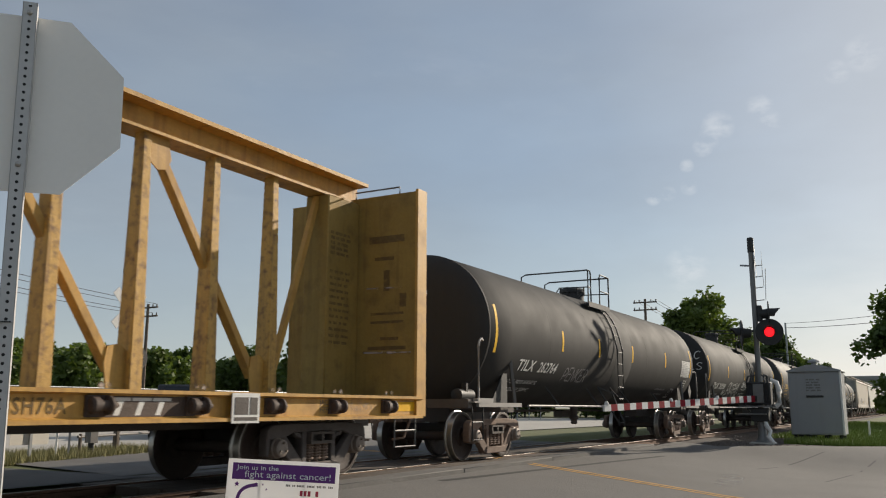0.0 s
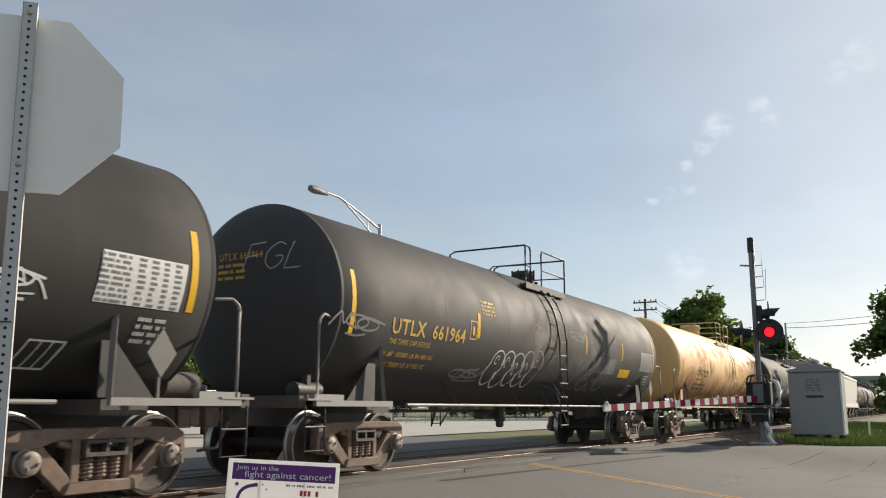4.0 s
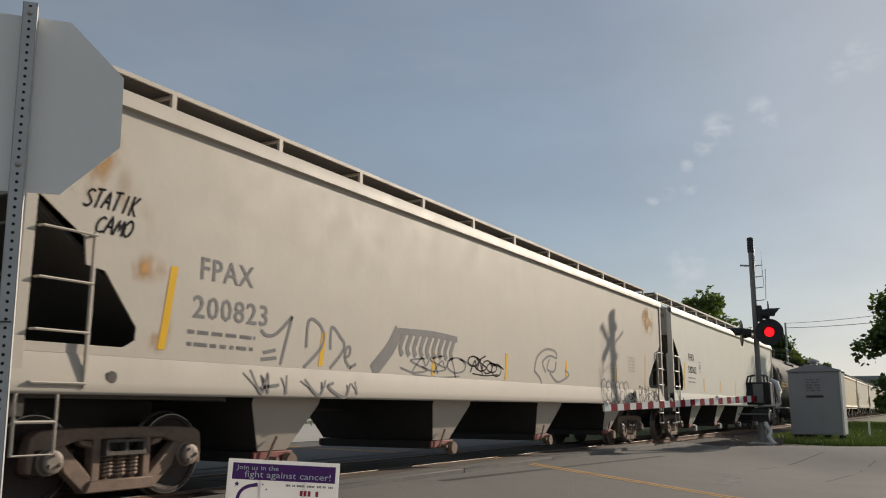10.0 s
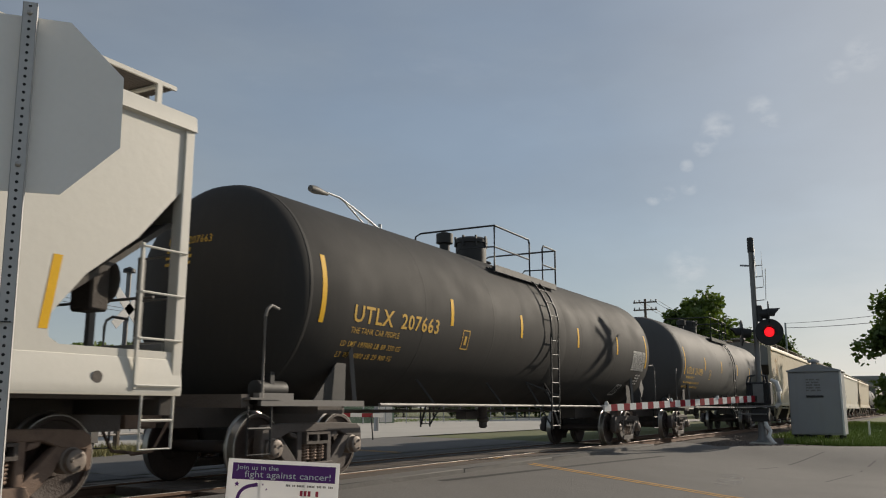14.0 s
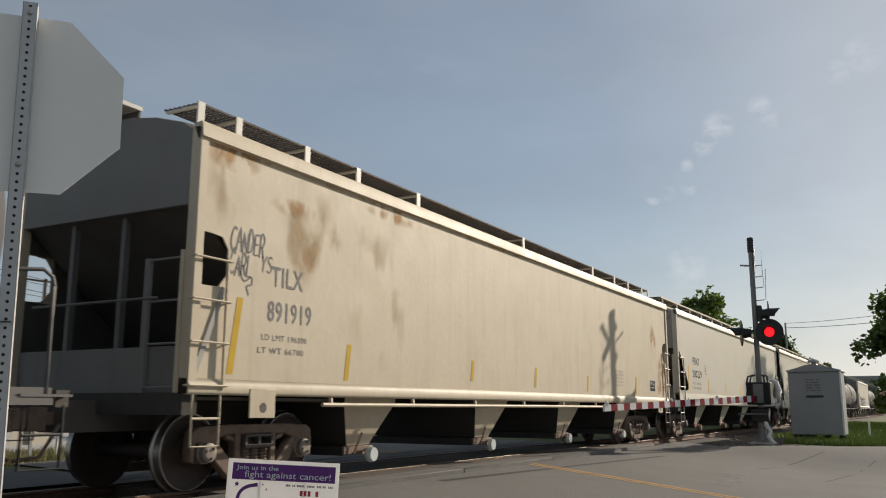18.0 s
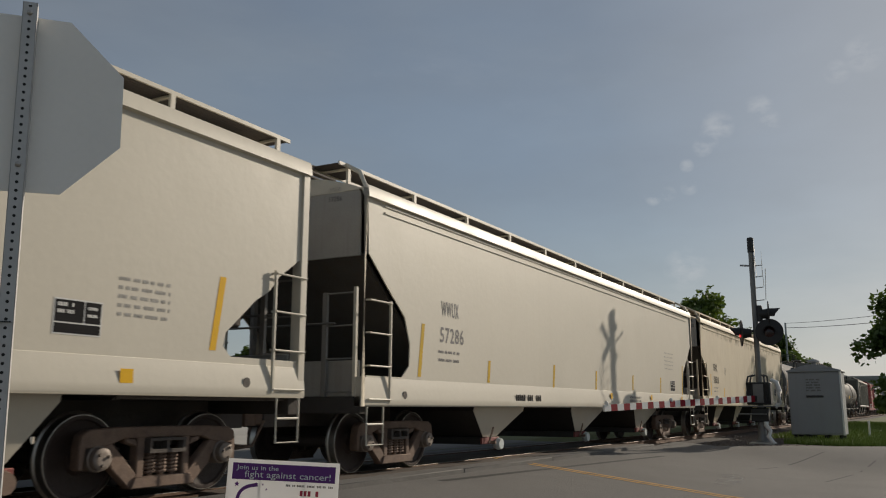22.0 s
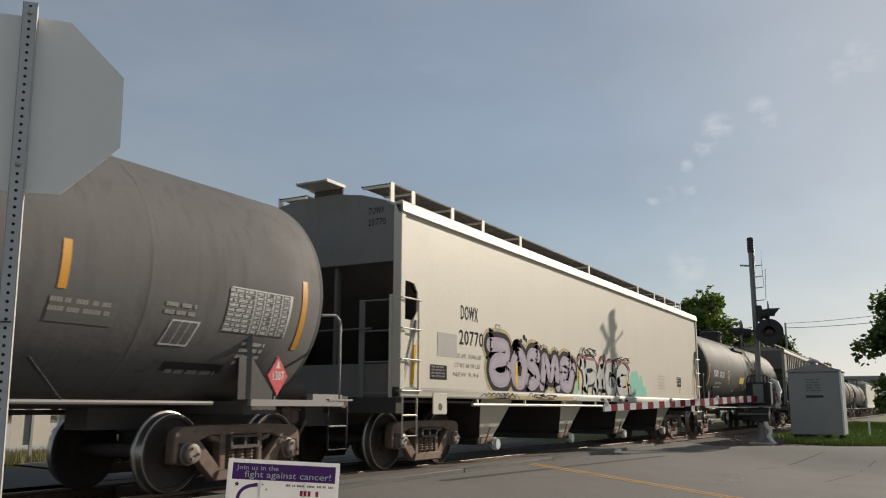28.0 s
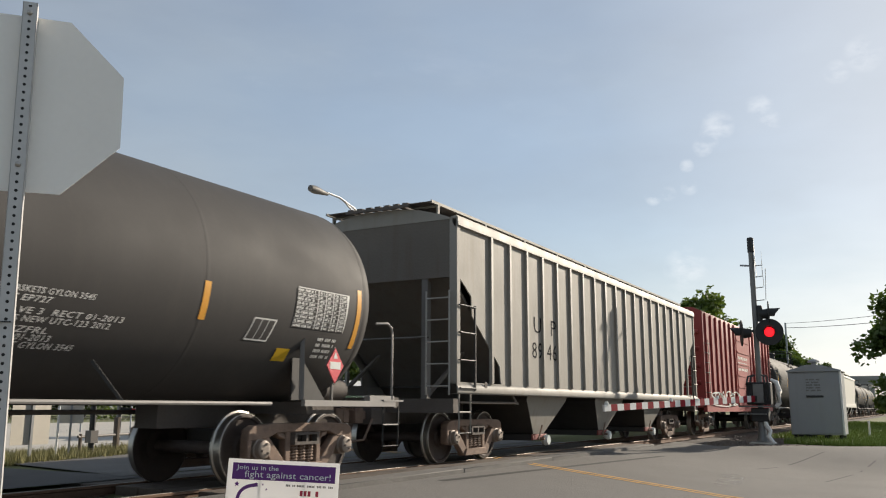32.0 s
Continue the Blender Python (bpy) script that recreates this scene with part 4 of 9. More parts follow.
    for y in (-1, 1):
        for k in range(8):
            yy = y * (0.72 + 0.06 * k)
            g.box(a0, a1, yy - 0.02, yy + 0.02, deck - 0.03, deck)
        for k in range(6):
            xk = a0 + (a1 - a0) * k / 5
            g.box(xk - 0.02, xk + 0.02, y * 0.68 - 0.01, y * 1.18 + 0.01, deck - 0.07, deck - 0.03)
        g.box(a0, a1, y * 1.19 - 0.02, y * 1.19 + 0.02, deck - 0.10, deck + 0.03)
    tagged(part("top_platform", g, iron, car, "slatted walkway on the tank top"), kind="stuff")
    hh = top + 0.42 + lift
    for y in (-1, 1):
        yy = y * 1.19
        g = Geo().tube([(gap1, yy, deck), (gap1, yy, hh - 0.08), (gap1 + 0.06, yy, hh), (a1, yy, hh), (a1, yy, deck)], 0.021, 8)
        g.tube([(gap1, yy, deck + 0.4), (a1, yy, deck + 0.4)], 0.016, 6)
        part("platform_railing", g, iron, car)
        g = Geo().tube([(gap0, yy, deck), (gap0, yy, hh - 0.1), (gap0 - 0.06, yy, hh), (a0, yy, hh), (a0, yy, deck)], 0.021, 8)
        g.tube([(a0, yy, deck + 0.4), (gap0, yy, deck + 0.4)], 0.016, 6)
        part("platform_railing", g, iron, car)
    for x in (a0, a1):
        part("end_railing", Geo().tube([(x, -1.19, hh), (x, 0.55, hh), (x, 0.68, hh - 0.06), (x, 0.72, top - 0.2)], 0.02, 8).tube([(x, -1.19, deck + 0.4), (x, -0.4, deck + 0.42), (x, -0.3, top - 0.05)], 0.016, 6), iron, car)
    dome, dr, dh = dome
    part("manway", Geo().lathe([(top - 0.25, dr * 0.92), (top + dh - 0.16, dr * 0.92), (top + dh - 0.15, dr), (top + dh - 0.08, dr), (top + dh - 0.03, dr * 0.85), (top + dh, 0.0)], (dome, 0, 0), "z", 28), iron, car)
    for i in range(8):
        a = 2 * math.pi * i / 8
        p = (dome + dr * 0.97 * math.cos(a), dr * 0.97 * math.sin(a))
        part("manway_bolt", Geo().bar((*p, top + dh - 0.24), (*p, top + dh - 0.01), 0.04, 0.04), iron, car)
    if vent:
        part("safety_vent", Geo().lathe([(top - 0.1, 0.10), (top + 0.22, 0.11), (top + 0.24, 0.18), (top + 0.44, 0.18), (top + 0.48, 0.05)], (dome - 1.2, 0, 0), "z", 16), iron, car)
    for x in (dome + dr + 0.25, dome + dr + 0.6):
        part("top_valve", Geo().lathe([(top - 0.06, 0.08), (top + 0.12, 0.08), (top + 0.14, 0.11), (top + 0.17, 0.11), (top + 0.2, 0.03)], (x, 0.1, 0), "z", 12), iron, car)
    truck(car, -(half - truck_in), sooty)
    truck(car, half - truck_in, sooty)
    couplers(car, half + head + 0.42)
    tape = tape or M_STRIPE
    for i, x in enumerate(stripes):
        long = i in (0, len(stripes) - 1)
        z0_, z1_ = end_strip if long else strip
        g = patch(Geo(), surf, x - 0.05, x + 0.05, z0_, z1_, 10)
        part("reflective_strip", g, tape, car, "yellow reflective strip")
    # end placard holder
    hx, hz = holder or (half - 0.72, 1.55)
    part("placard_post", Geo().bar((hx, -1.47, 1.08), (hx, -1.47, hz - 0.21), 0.03, 0.03), M_PIPE, car)
    part("placard_holder", Geo().prism([(hx - 0.20, hz), (hx, hz - 0.26), (hx + 0.20, hz), (hx, hz + 0.26)], -1.51, -1.495), M_PIPE, car, "empty grey diamond placard holder")
    # end-of-barrel data panel and small stencils
    p0, p1, dz = half - 1.58 + panel_by[0], half - 0.45 + panel_by[0], panel_by[1]
    if not panel_on:
        return car
    panel = part("data_panel", patch(Geo(), surf, p0, p1, 2.02 + dz, 2.55 + dz, 4, 0.04), M_DECAL_WHITE, car, "white printed data panel")
    rows = Geo()
    lift = on_tank(r, zc, 0.017)
    for i in range(9):
        z1 = 2.535 + dz - 0.058 * i
        for a_, b_ in ((0.01, 0.40), (0.42, 0.55), (0.57, 0.70), (0.72, 0.84), (0.86, 0.985)):
            x0_, x1_ = p0 + (p1 - p0) * a_, p0 + (p1 - p0) * b_
            patch(rows, lift, x0_, x1_, z1 - 0.052, z1)
    if not panel_light:
        tagged(part("data_panel_grid", rows, paint, panel, "dark table cells"), kind="stuff")
    rows = Geo()
    top_ = on_tank(r, zc, 0.021)
    for i in range(9):
        z1 = 2.525 + dz - 0.058 * i
        for a_, b_ in ((0.02, 0.37), (0.44, 0.53), (0.59, 0.68), (0.74, 0.82), (0.88, 0.97)):
            bars(rows, top_, rng, p0 + (p1 - p0) * a_, z1, (p1 - p0) * (b_ - a_), 1, 0.032, 0.01)
    tagged(part("data_panel_print", rows, M_DECAL_GREY if panel_light else M_DECAL_WHITE, panel, "unreadable rows of print"), kind="stuff")
    tx, tz = test or (half - 2.16, 1.34)
    frame_ = part("test_panel", patch(Geo(), surf, tx, tx + 0.42, tz, tz + 0.28, 2, 0.08), M_DECAL_WHITE, car, "small white framed test panel")
    for a_, b_ in ((0.02, 0.145), (0.16, 0.27), (0.285, 0.395)):
        part("test_panel_cell", patch(Geo(), lift, tx + a_ + 0.006, tx + b_ + 0.006, tz + 0.02, tz + 0.26, 2, 0.068), paint, frame_)
    tagged(part("stencil_block", bars(Geo(), surf, rng, half - 0.95 + 2 * panel_by[0], 1.92 + dz, 0.42, 4, 0.04, 0.035, 2), M_DECAL_WHITE, car, "unreadable white stencil rows"), kind="stuff")
    return car


def tank_marks(car, mark, number, half, material, cap=0.30, r=1.53, zc=2.54, x=None, width=2.3, small=3, seed=3, head=True, z=2.1, bulge=0.64, loads=(), load_x=0.46, shear=0.0, motto="", weight=0.016):
    """Reporting marks on the side and small on the head, with rows of unreadable stencils below."""
    surf = on_tank(r, zc)
    rng = random.Random(seed)
    x = -half + 1.4 if x is None else x
    lettering(mark, cap, x, z, surf, material, car, "reporting_mark", width * 0.43, 1.1, weight, shear)
    lettering(number, cap * 0.95, x + width * 0.52, z, surf, material, car, "wagon_number", width * 0.48, 1.1, weight, shear)
    if motto:
        lettering(motto, 0.085, x + 0.02, z - 0.16, surf, material, car, "motto_lettering", width * 0.52)
    for i, line in enumerate(loads):
        at_x = x + load_x
        for word in line.split():
            wide = 0.062 * len(word)
            lettering(word, 0.075, at_x, z - 0.26 - 0.155 * i - (0.09 if motto else 0), surf, material, car, "load_lettering", wide, 1.1, 0.006, shear)
            at_x += wide + 0.055
    if not loads:
        tagged(part("stencil_block", bars(bars(Geo(), surf, rng, x + 0.02, z - 0.09, width * 0.45, 1, 0.055, 0.06), surf, rng, x - 0.1, z - 0.26, width * 0.98, small - 1, 0.065, 0.075, 3), material, car, "unreadable stencil rows"), kind="stuff")
    if head:
        h = head_surface(half, r, zc, bulge)
        lettering(mark + " " + number, 0.11, -0.55, zc + 0.62, h, material, car, "head_number", 0.85)
        tagged(part("head_stencil", bars(Geo(), h, rng, -0.55, zc + 0.56, 0.55, 3, 0.045, 0.05, 2), material, car, "unreadable stencil rows on the head"), kind="stuff")


def inspection_square(car, x, z, material, surf, s=0.26):
    g = Geo()
    for a, b, c, d in ((0, s, 0, 0.02), (0, s, s * 1.3 - 0.02, s * 1.3), (0, 0.02, 0.02, s * 1.3 - 0.02), (s - 0.02, s, 0.02, s * 1.3 - 0.02)):
        patch(g, surf, x + a, x + b, z + c, z + d)
    patch(g, surf, x + s * 0.35, x + s * 0.65, z + s * 0.3, z + s * 0.9)
    part("inspection_square", g, material, car, "small stencilled square frame")


def placard(car, x, z=1.55, y=1.512, number=""):
    g = Geo().prism([(x - 0.19, z), (x, z - 0.24), (x + 0.19, z), (x, z + 0.24)], -y - 0.012, -y)
    p = part("hazard_placard", g, M_DECAL_RED, car, "red diamond hazard placard")
    front = on_side(y + 0.012, 0.004)
    part("placard_symbol", Geo().add([front(x - 0.045, z + 0.095), front(x + 0.045, z + 0.095), front(x, z + 0.19)], [(0, 1, 2)]), M_DECAL_WHITE, p, "white flame symbol")
    if number:
        lettering(number, 0.11, x - 0.115, z - 0.05, front, M_DECAL_WHITE, p, "placard_number", 0.23, 1.05, 0.02)
    else:
        part("placard_number_panel", patch(Geo(), front, x - 0.12, x + 0.12, z - 0.05, z + 0.05), M_DECAL_WHITE, p)

# ---- covered hopper wagons ----
def hopper_wagon(label, half, paint, style="big", tape=None, bays=4, ribs=0, top=4.13, sill=(1.10, 1.48), seed=1, cap=None, tapes=(), cut_left=None, cut_end=None, board=4.64, ladder_in=0.0):
    """half: half of the body's length. style: the end openings in the side sheets (big, hex, slope) and the roofline."""
    car = thing("hopper_wagon", label, "hopper wagon", group="wagons of the goods train")
    w = 1.60
    s0, s1 = sill
    rng = random.Random(seed)
    ez = {"big": 2.94, "acf": 3.21, "slope": 3.26, "hex": 3.27}[style]
    cut = {"big": [(0.13, 2.95), (0.68, 2.60), (0.72, 2.34), (0.94, 2.31), (1.37, 1.78), (1.36, 1.65), (1.22, 1.57)],
           "acf": [(0.10, 3.22), (0.67, 2.73), (1.12, 2.37), (1.28, 1.96), (1.26, 1.62), (1.05, s1 + 0.02)],
           "slope": [(0.05, 3.30), (0.60, 2.95), (0.62, 2.60), (1.75, 1.75), (1.80, s1 + 0.02)],
           "hex": None}[style]
    cut_right = {"big": [(0.06, 2.92), (0.52, 2.60), (0.69, 2.40), (0.93, 2.26), (1.42, 1.83), (1.45, 1.67), (1.33, 1.56)],
                 "acf": [(0.07, 3.05), (0.79, 2.44), (1.15, 2.18), (1.29, 1.82), (1.36, 1.55), (1.25, s1 + 0.02)], "slope": cut, "hex": None}[style]
    cut, cut_right = cut_left or cut, cut_end or cut_right
    ez = max(ez, cut[0][1]) if style == "big" else ez
    framed = style != "slope"
    if cut:
        cut = cut + [(0.10, cut[-1][1]), (0.10, s1)]
        cut_right = cut_right + [(0.10, cut_right[-1][1]), (0.10, s1)]
    for side in (-1, 1):
        y0, y1 = sorted((side * (w - 0.02), side * w))
        if cut:
            poly = [(-half + x, z) for x, z in cut] + [(half - x, z) for x, z in reversed(cut_right)] + [(half - 0.06, top), (-half + 0.06, top)]
            part("side_sheet", Geo().prism(poly, y0, y1), paint, car)
        else:
            part("side_sheet", Geo().prism([(-half + 0.55, s1), (half - 0.55, s1), (half - 0.55, top), (-half + 0.55, top)], y0, y1), paint, car)
            for e in (-1, 1):
                part("upper_corner_sheet", Geo().prism([(e * (half - 0.04), top), (e * (half - 0.55), top), (e * (half - 0.55), 2.80), (e * (half - 0.45), 2.93), (e * (half - 0.28), 2.95), (e * (half - 0.04), 2.95)], y0, y1), paint, car)
                part("lower_corner_sheet", Geo().prism([(e * (half - 0.04), s1), (e * (half - 0.55), s1), (e * (half - 0.55), 2.50), (e * (half - 0.42), 2.35), (e * (half - 0.28), 2.34), (e * (half - 0.04), 2.34)], y0, y1), paint, car)
        if ribs:
            for i in range(ribs):
                x = -half + 1.35 + (2 * half - 2.7) * i / (ribs - 1)
                part("side_post", Geo().prism_x([(side * w, s1), (side * (w + 0.06), s1 + 0.02), (side * (w + 0.06), top - 0.1), (side * w, top)], x - 0.04, x + 0.04), paint, car)
        if style == "acf":
            for z in (top - 0.16, top - 0.27):
                part("side_ridge", Geo().box(-half + 0.5, half - 0.5, *sorted((side * w, side * (w + 0.018))), z, z + 0.03), paint, car)
        y = side * w
        part("side_sill", Geo().prism_x([(y - side * 0.14, s0), (y + side * 0.035, s0), (y + side * 0.045, s0 + 0.03), (y + side * 0.045, s0 + 0.12), (y + side * 0.004, s1), (y - side * 0.14, s1)], -half, half), paint, car, bevel=0.004)
        part("top_rail", Geo().prism_x([(y - side * 0.02, top - 0.12), (y + side * 0.062, top - 0.10), (y + side * 0.045, top + 0.05), (y + side * 0.02, top + 0.085), (y - side * 0.1, top + 0.06)], -half, half), paint, car)
        # running board on the roof edge
        yb = side * 1.16
        hexed = style == "hex"
        reach = half - 0.36 if hexed else half + 0.1
        rb = part("running_board", Geo().box(-reach, reach, yb - 0.015, yb + 0.015, board - (0.025 if hexed else 0.05), board), M_UNDER if hexed else paint, car)
        part("board_edge", Geo().box(-reach, reach, side * 0.60 - 0.012, side * 0.60 + 0.012, board - (0.025 if hexed else 0.05), board), M_UNDER if hexed else paint, rb)
        g = Geo()
        if hexed:
            for k in range(6):
                yy = side * (0.68 + 0.08 * k)
                g.box(-reach, reach, yy - 0.006, yy + 0.006, board - 0.024, board - 0.004)
            for k in range(int(2 * reach / 0.07)):
                x = -reach + 0.07 * (k + 0.5)
                g.box(x - 0.016, x + 0.016, *sorted((side * 0.61, side * 1.145)), board - 0.020, board - 0.006)
        else:
            for k in range(8):
                yy = side * (0.70 + 0.058 * k)
                g.box(-reach, reach, yy - 0.026, yy + 0.026, board - 0.032, board - 0.022)
        # underframe colour stands in for the shadow under bare steel grating
        tagged(part("board_grating", g, M_UNDER, rb, "steel grating, darkened for the shadow beneath"), kind="stuff")
        n = int(2 * half / 1.83)
        for k in range(n + 1):
            x = -half + 0.15 + (2 * half - 0.3) * k / n
            if hexed:
                x = math.copysign(half - (0.40, 1.06, 2.46, 3.72, 5.52)[min(k, n - k)], k - n / 2) if min(k, n - k) < 5 else (half - 5.52) * (2 * k - n) / (n - 8)
                part("board_post", Geo().box(x - 0.055, x + 0.055, side * 1.18 - 0.012, side * 1.18 + 0.012, top + 0.10, board + 0.004).bar((x, side * 1.16, board - 0.04), (x, side * 0.60, board - 0.04), 0.05, 0.03), M_WHITE_CAR, rb, "pale board post")
            else:
                part("board_post", Geo().box(x - 0.035, x + 0.035, yb - 0.02, yb + 0.02, top + 0.04, board - 0.05).bar((x, side * 1.14, board - 0.065), (x, side * 0.66, board - 0.065), 0.05, 0.03), paint, rb)
        # corner posts and ladders
        for e in (-1, 1):
            a, b = sorted((e * half, e * (half - 0.13)))
            if style == "acf":
                x = e * (half + 0.02)
                part("corner_pipe", Geo().tube([(x, side * (w + 0.02), s0), (x, side * (w + 0.02), top + 0.02), (x - e * 0.06, side * 1.45, top + 0.3), (x - e * 0.1, side * 1.16, board - 0.02)], 0.035, 8), paint, car)
            else:
                part("corner_post", Geo().prism([(a, s0), (b, s0), (b, top + 0.03), (a, top + 0.03)], *sorted((side * (w - 0.12), side * (w + 0.03)))), paint, car, bevel=0.008)
            xl = e * (half - 0.35 - (ladder_in if e < 0 else 0.0))
            x1 = e * (half - 0.51) if hexed else xl - e * 0.29
            lob = part("side_ladder", Geo().bar((x1, side * (w + 0.05), s0 + 0.06), (x1, side * (w + 0.05), s0 + 1.56), 0.035, 0.03), paint if framed else M_BLACK_IRON, car)
            rung = cached("side rung" + paint.name, lambda: Geo().tube([(-0.29, 0.0, 0), (-0.29, 0.07, 0), (0.29, 0.07, 0), (0.29, 0.0, 0)], 0.014, 6).mesh("rung", paint if framed else M_BLACK_IRON))
            for k in range(4):
                part("rung", rung, None, lob, at=pose(e * (half - 0.27) if hexed else xl, side * w, s0 + 0.10 + 0.475 * k, 0, 0, 0 if side > 0 else 180))
            part("sill_step", step_geo(Geo(), e * (half - 0.30), side * (w + 0.02), 0.46 if style == "acf" else 0.56, s0), paint, car)
            if hexed:
                # grey strip running diagonally from the ladder to the corner post
                part("ladder_brace", Geo().bar((e * (half - 0.50), side * (w + 0.012), 2.34), (e * (half - 0.10), side * (w + 0.012), 1.34), 0.012, 0.07), M_PATCH_GREY, lob, "grey diagonal strip")
                # dark sheets added inside the corner to stand in for its shade
                part("corner_lining", Geo().box(*sorted((e * (half - 0.57), e * (half - 2.7))), *sorted((side * (w - 0.05), side * (w - 0.03))), 1.14, 3.25).box(*sorted((e * (half - 0.15), e * (half - 0.57))), *sorted((side * (w - 0.05), side * (w - 0.03))), 1.14, 2.33).box(*sorted((e * (half - 0.15), e * (half - 0.57))), *sorted((side * (w - 0.05), side * (w - 0.03))), 2.96, 3.25), M_SHADED_IN, car, "dark inner sheet added for shade")
                part("jacking_pad", Geo().prism([(e * (half - 0.97), s0 + 0.08), (e * (half - 1.42), s0 + 0.08), (e * (half - 1.42), s0 - 0.26), (e * (half - 0.97), s0 - 0.26)], *sorted((side * (w + 0.03), side * (w + 0.055)))), paint, car, bevel=0.004)
            # dark disc laid on the surface in place of a shaded opening
            part("jacking_hole", Geo().lathe([(side * (w + (0.040 if style != "hex" else 0.055)), 0.06), (side * (w + (0.046 if style != "hex" else 0.058)), 0.06)], (e * (half - (1.08 if style != "hex" else 1.2)), 0, s0 + (0.17 if style != "hex" else -0.14)), "y", 14), M_UNDER, car)
    # roof and ends
    arch = [(-1.55, top + 0.03), (-1.30, top + 0.125), (-0.85, top + 0.255), (-0.4, top + 0.32), (0.4, top + 0.32), (0.85, top + 0.255), (1.30, top + 0.125), (1.55, top + 0.03)]
    part("roof", Geo().prism_x(arch, -half + 0.02, half - 0.02), paint, car)
    for k in range(5):
        x = -half + 2 * half * (k + 0.5) / 5
        hatch = Geo().box(x - 1.3, x + 1.3, -0.34, 0.34, top + 0.32, top + 0.43)
        part("hatch_cover", hatch, paint, car, bevel=0.02)
    for e in (-1, 1):
        x0, x1 = (e * (half - 0.012), e * (half - 0.07)) if hexed else (e * (half - 0.03), e * (half - 0.07))
        ez = ez if e < 0 else min(ez, 2.97)
        ridge = top + (0.315 if hexed else 0.25)
        poly = [(-1.48, ez - 0.02), (-1.48, top), (-1.30, top + 0.115), (-0.85, top + 0.245), (-0.4, ridge), (0.4, ridge), (0.85, top + 0.245), (1.30, top + 0.115), (1.48, top), (1.48, ez - 0.02)]
        # darker paint here stands in for the shade on the wagon ends
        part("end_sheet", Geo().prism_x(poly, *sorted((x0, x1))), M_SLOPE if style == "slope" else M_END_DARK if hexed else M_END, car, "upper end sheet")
        g = Geo()
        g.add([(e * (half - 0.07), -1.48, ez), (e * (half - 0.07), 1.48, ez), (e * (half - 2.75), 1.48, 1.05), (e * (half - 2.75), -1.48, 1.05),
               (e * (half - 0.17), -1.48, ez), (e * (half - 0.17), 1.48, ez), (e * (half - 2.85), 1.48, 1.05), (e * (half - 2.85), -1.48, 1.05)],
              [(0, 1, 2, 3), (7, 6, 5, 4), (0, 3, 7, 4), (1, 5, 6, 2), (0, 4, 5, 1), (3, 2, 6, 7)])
        # on framed wagons the sheet's colour carries the shade of the end recess
        part("slope_sheet", g, M_SHADED_IN if framed else M_SLOPE, car, "dark sloping end sheet")
        if framed:
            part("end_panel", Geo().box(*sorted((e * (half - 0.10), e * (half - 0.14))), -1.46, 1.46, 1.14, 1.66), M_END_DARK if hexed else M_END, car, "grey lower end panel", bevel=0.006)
            for y in (-0.30, 0.62):
                part("end_post", Geo().box(*sorted((e * (half - 0.12), e * (half - 0.20))), y - 0.035, y + 0.035, 1.66, ez), M_PIPE, car)
        else:
            for y in (-0.95, 0.95):
                part("end_post", Geo().box(*sorted((e * (half - 0.05), e * (half - 0.17))), y - 0.06, y + 0.06, 1.12, ez - 0.02), M_PIPE, car)
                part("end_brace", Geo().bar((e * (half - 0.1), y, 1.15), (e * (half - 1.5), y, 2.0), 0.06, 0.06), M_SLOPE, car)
        # framed wagons: sill colour darkened in place of the shadow falling there
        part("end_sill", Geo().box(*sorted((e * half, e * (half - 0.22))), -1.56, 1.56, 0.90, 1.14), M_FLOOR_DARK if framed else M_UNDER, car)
        part("draft_sill", Geo().box(*sorted((e * (half + 0.45), e * (half - 2.9))), -0.2, 0.2, 0.70, 1.06), M_UNDER, car)
        part("end_floor", Geo().box(*sorted((e * (half - 0.22), e * (half - 2.8))), -1.5, 1.5, 1.064, 1.10), M_UNDER, car)
        if framed:
            lob = part("end_ladder", Geo().box(*sorted((e * (half + 0.02), e * (half - 0.03))), -1.48, -1.43, 1.14, 2.72), paint, car)
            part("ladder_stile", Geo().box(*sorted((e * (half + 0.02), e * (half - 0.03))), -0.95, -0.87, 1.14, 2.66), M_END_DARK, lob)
            for k in range(4):
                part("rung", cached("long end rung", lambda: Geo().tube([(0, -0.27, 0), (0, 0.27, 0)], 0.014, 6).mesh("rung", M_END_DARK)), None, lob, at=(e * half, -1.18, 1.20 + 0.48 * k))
        else:
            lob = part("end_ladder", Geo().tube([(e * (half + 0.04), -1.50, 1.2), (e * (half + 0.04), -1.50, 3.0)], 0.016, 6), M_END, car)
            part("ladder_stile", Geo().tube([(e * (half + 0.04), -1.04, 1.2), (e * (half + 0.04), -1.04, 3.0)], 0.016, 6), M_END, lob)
            for k in range(5):
                part("rung", cached("end rung", lambda: Geo().tube([(0, -0.23, 0), (0, 0.23, 0)], 0.014, 6).mesh("rung", M_END)), None, lob, at=(e * (half + 0.04), -1.27, 1.35 + 0.38 * k))
        if hexed:
            eb = part("end_running_board", Geo().box(*sorted((e * (half + 0.28), e * (half - 0.22))), -0.36, -0.33, board - 0.03, board + 0.02), M_WHITE_CAR, car, "pale frame of the end running board")
            part("board_edge", Geo().box(*sorted((e * (half + 0.28), e * (half - 0.22))), 0.26, 0.29, board - 0.03, board + 0.02), M_WHITE_CAR, eb)
            for k in range(9):
                part("slat", Geo().box(*sorted((e * (half + 0.27 - 0.058 * k), e * (half + 0.235 - 0.058 * k))), -0.33, 0.26, board - 0.02, board + 0.012), M_END, eb)
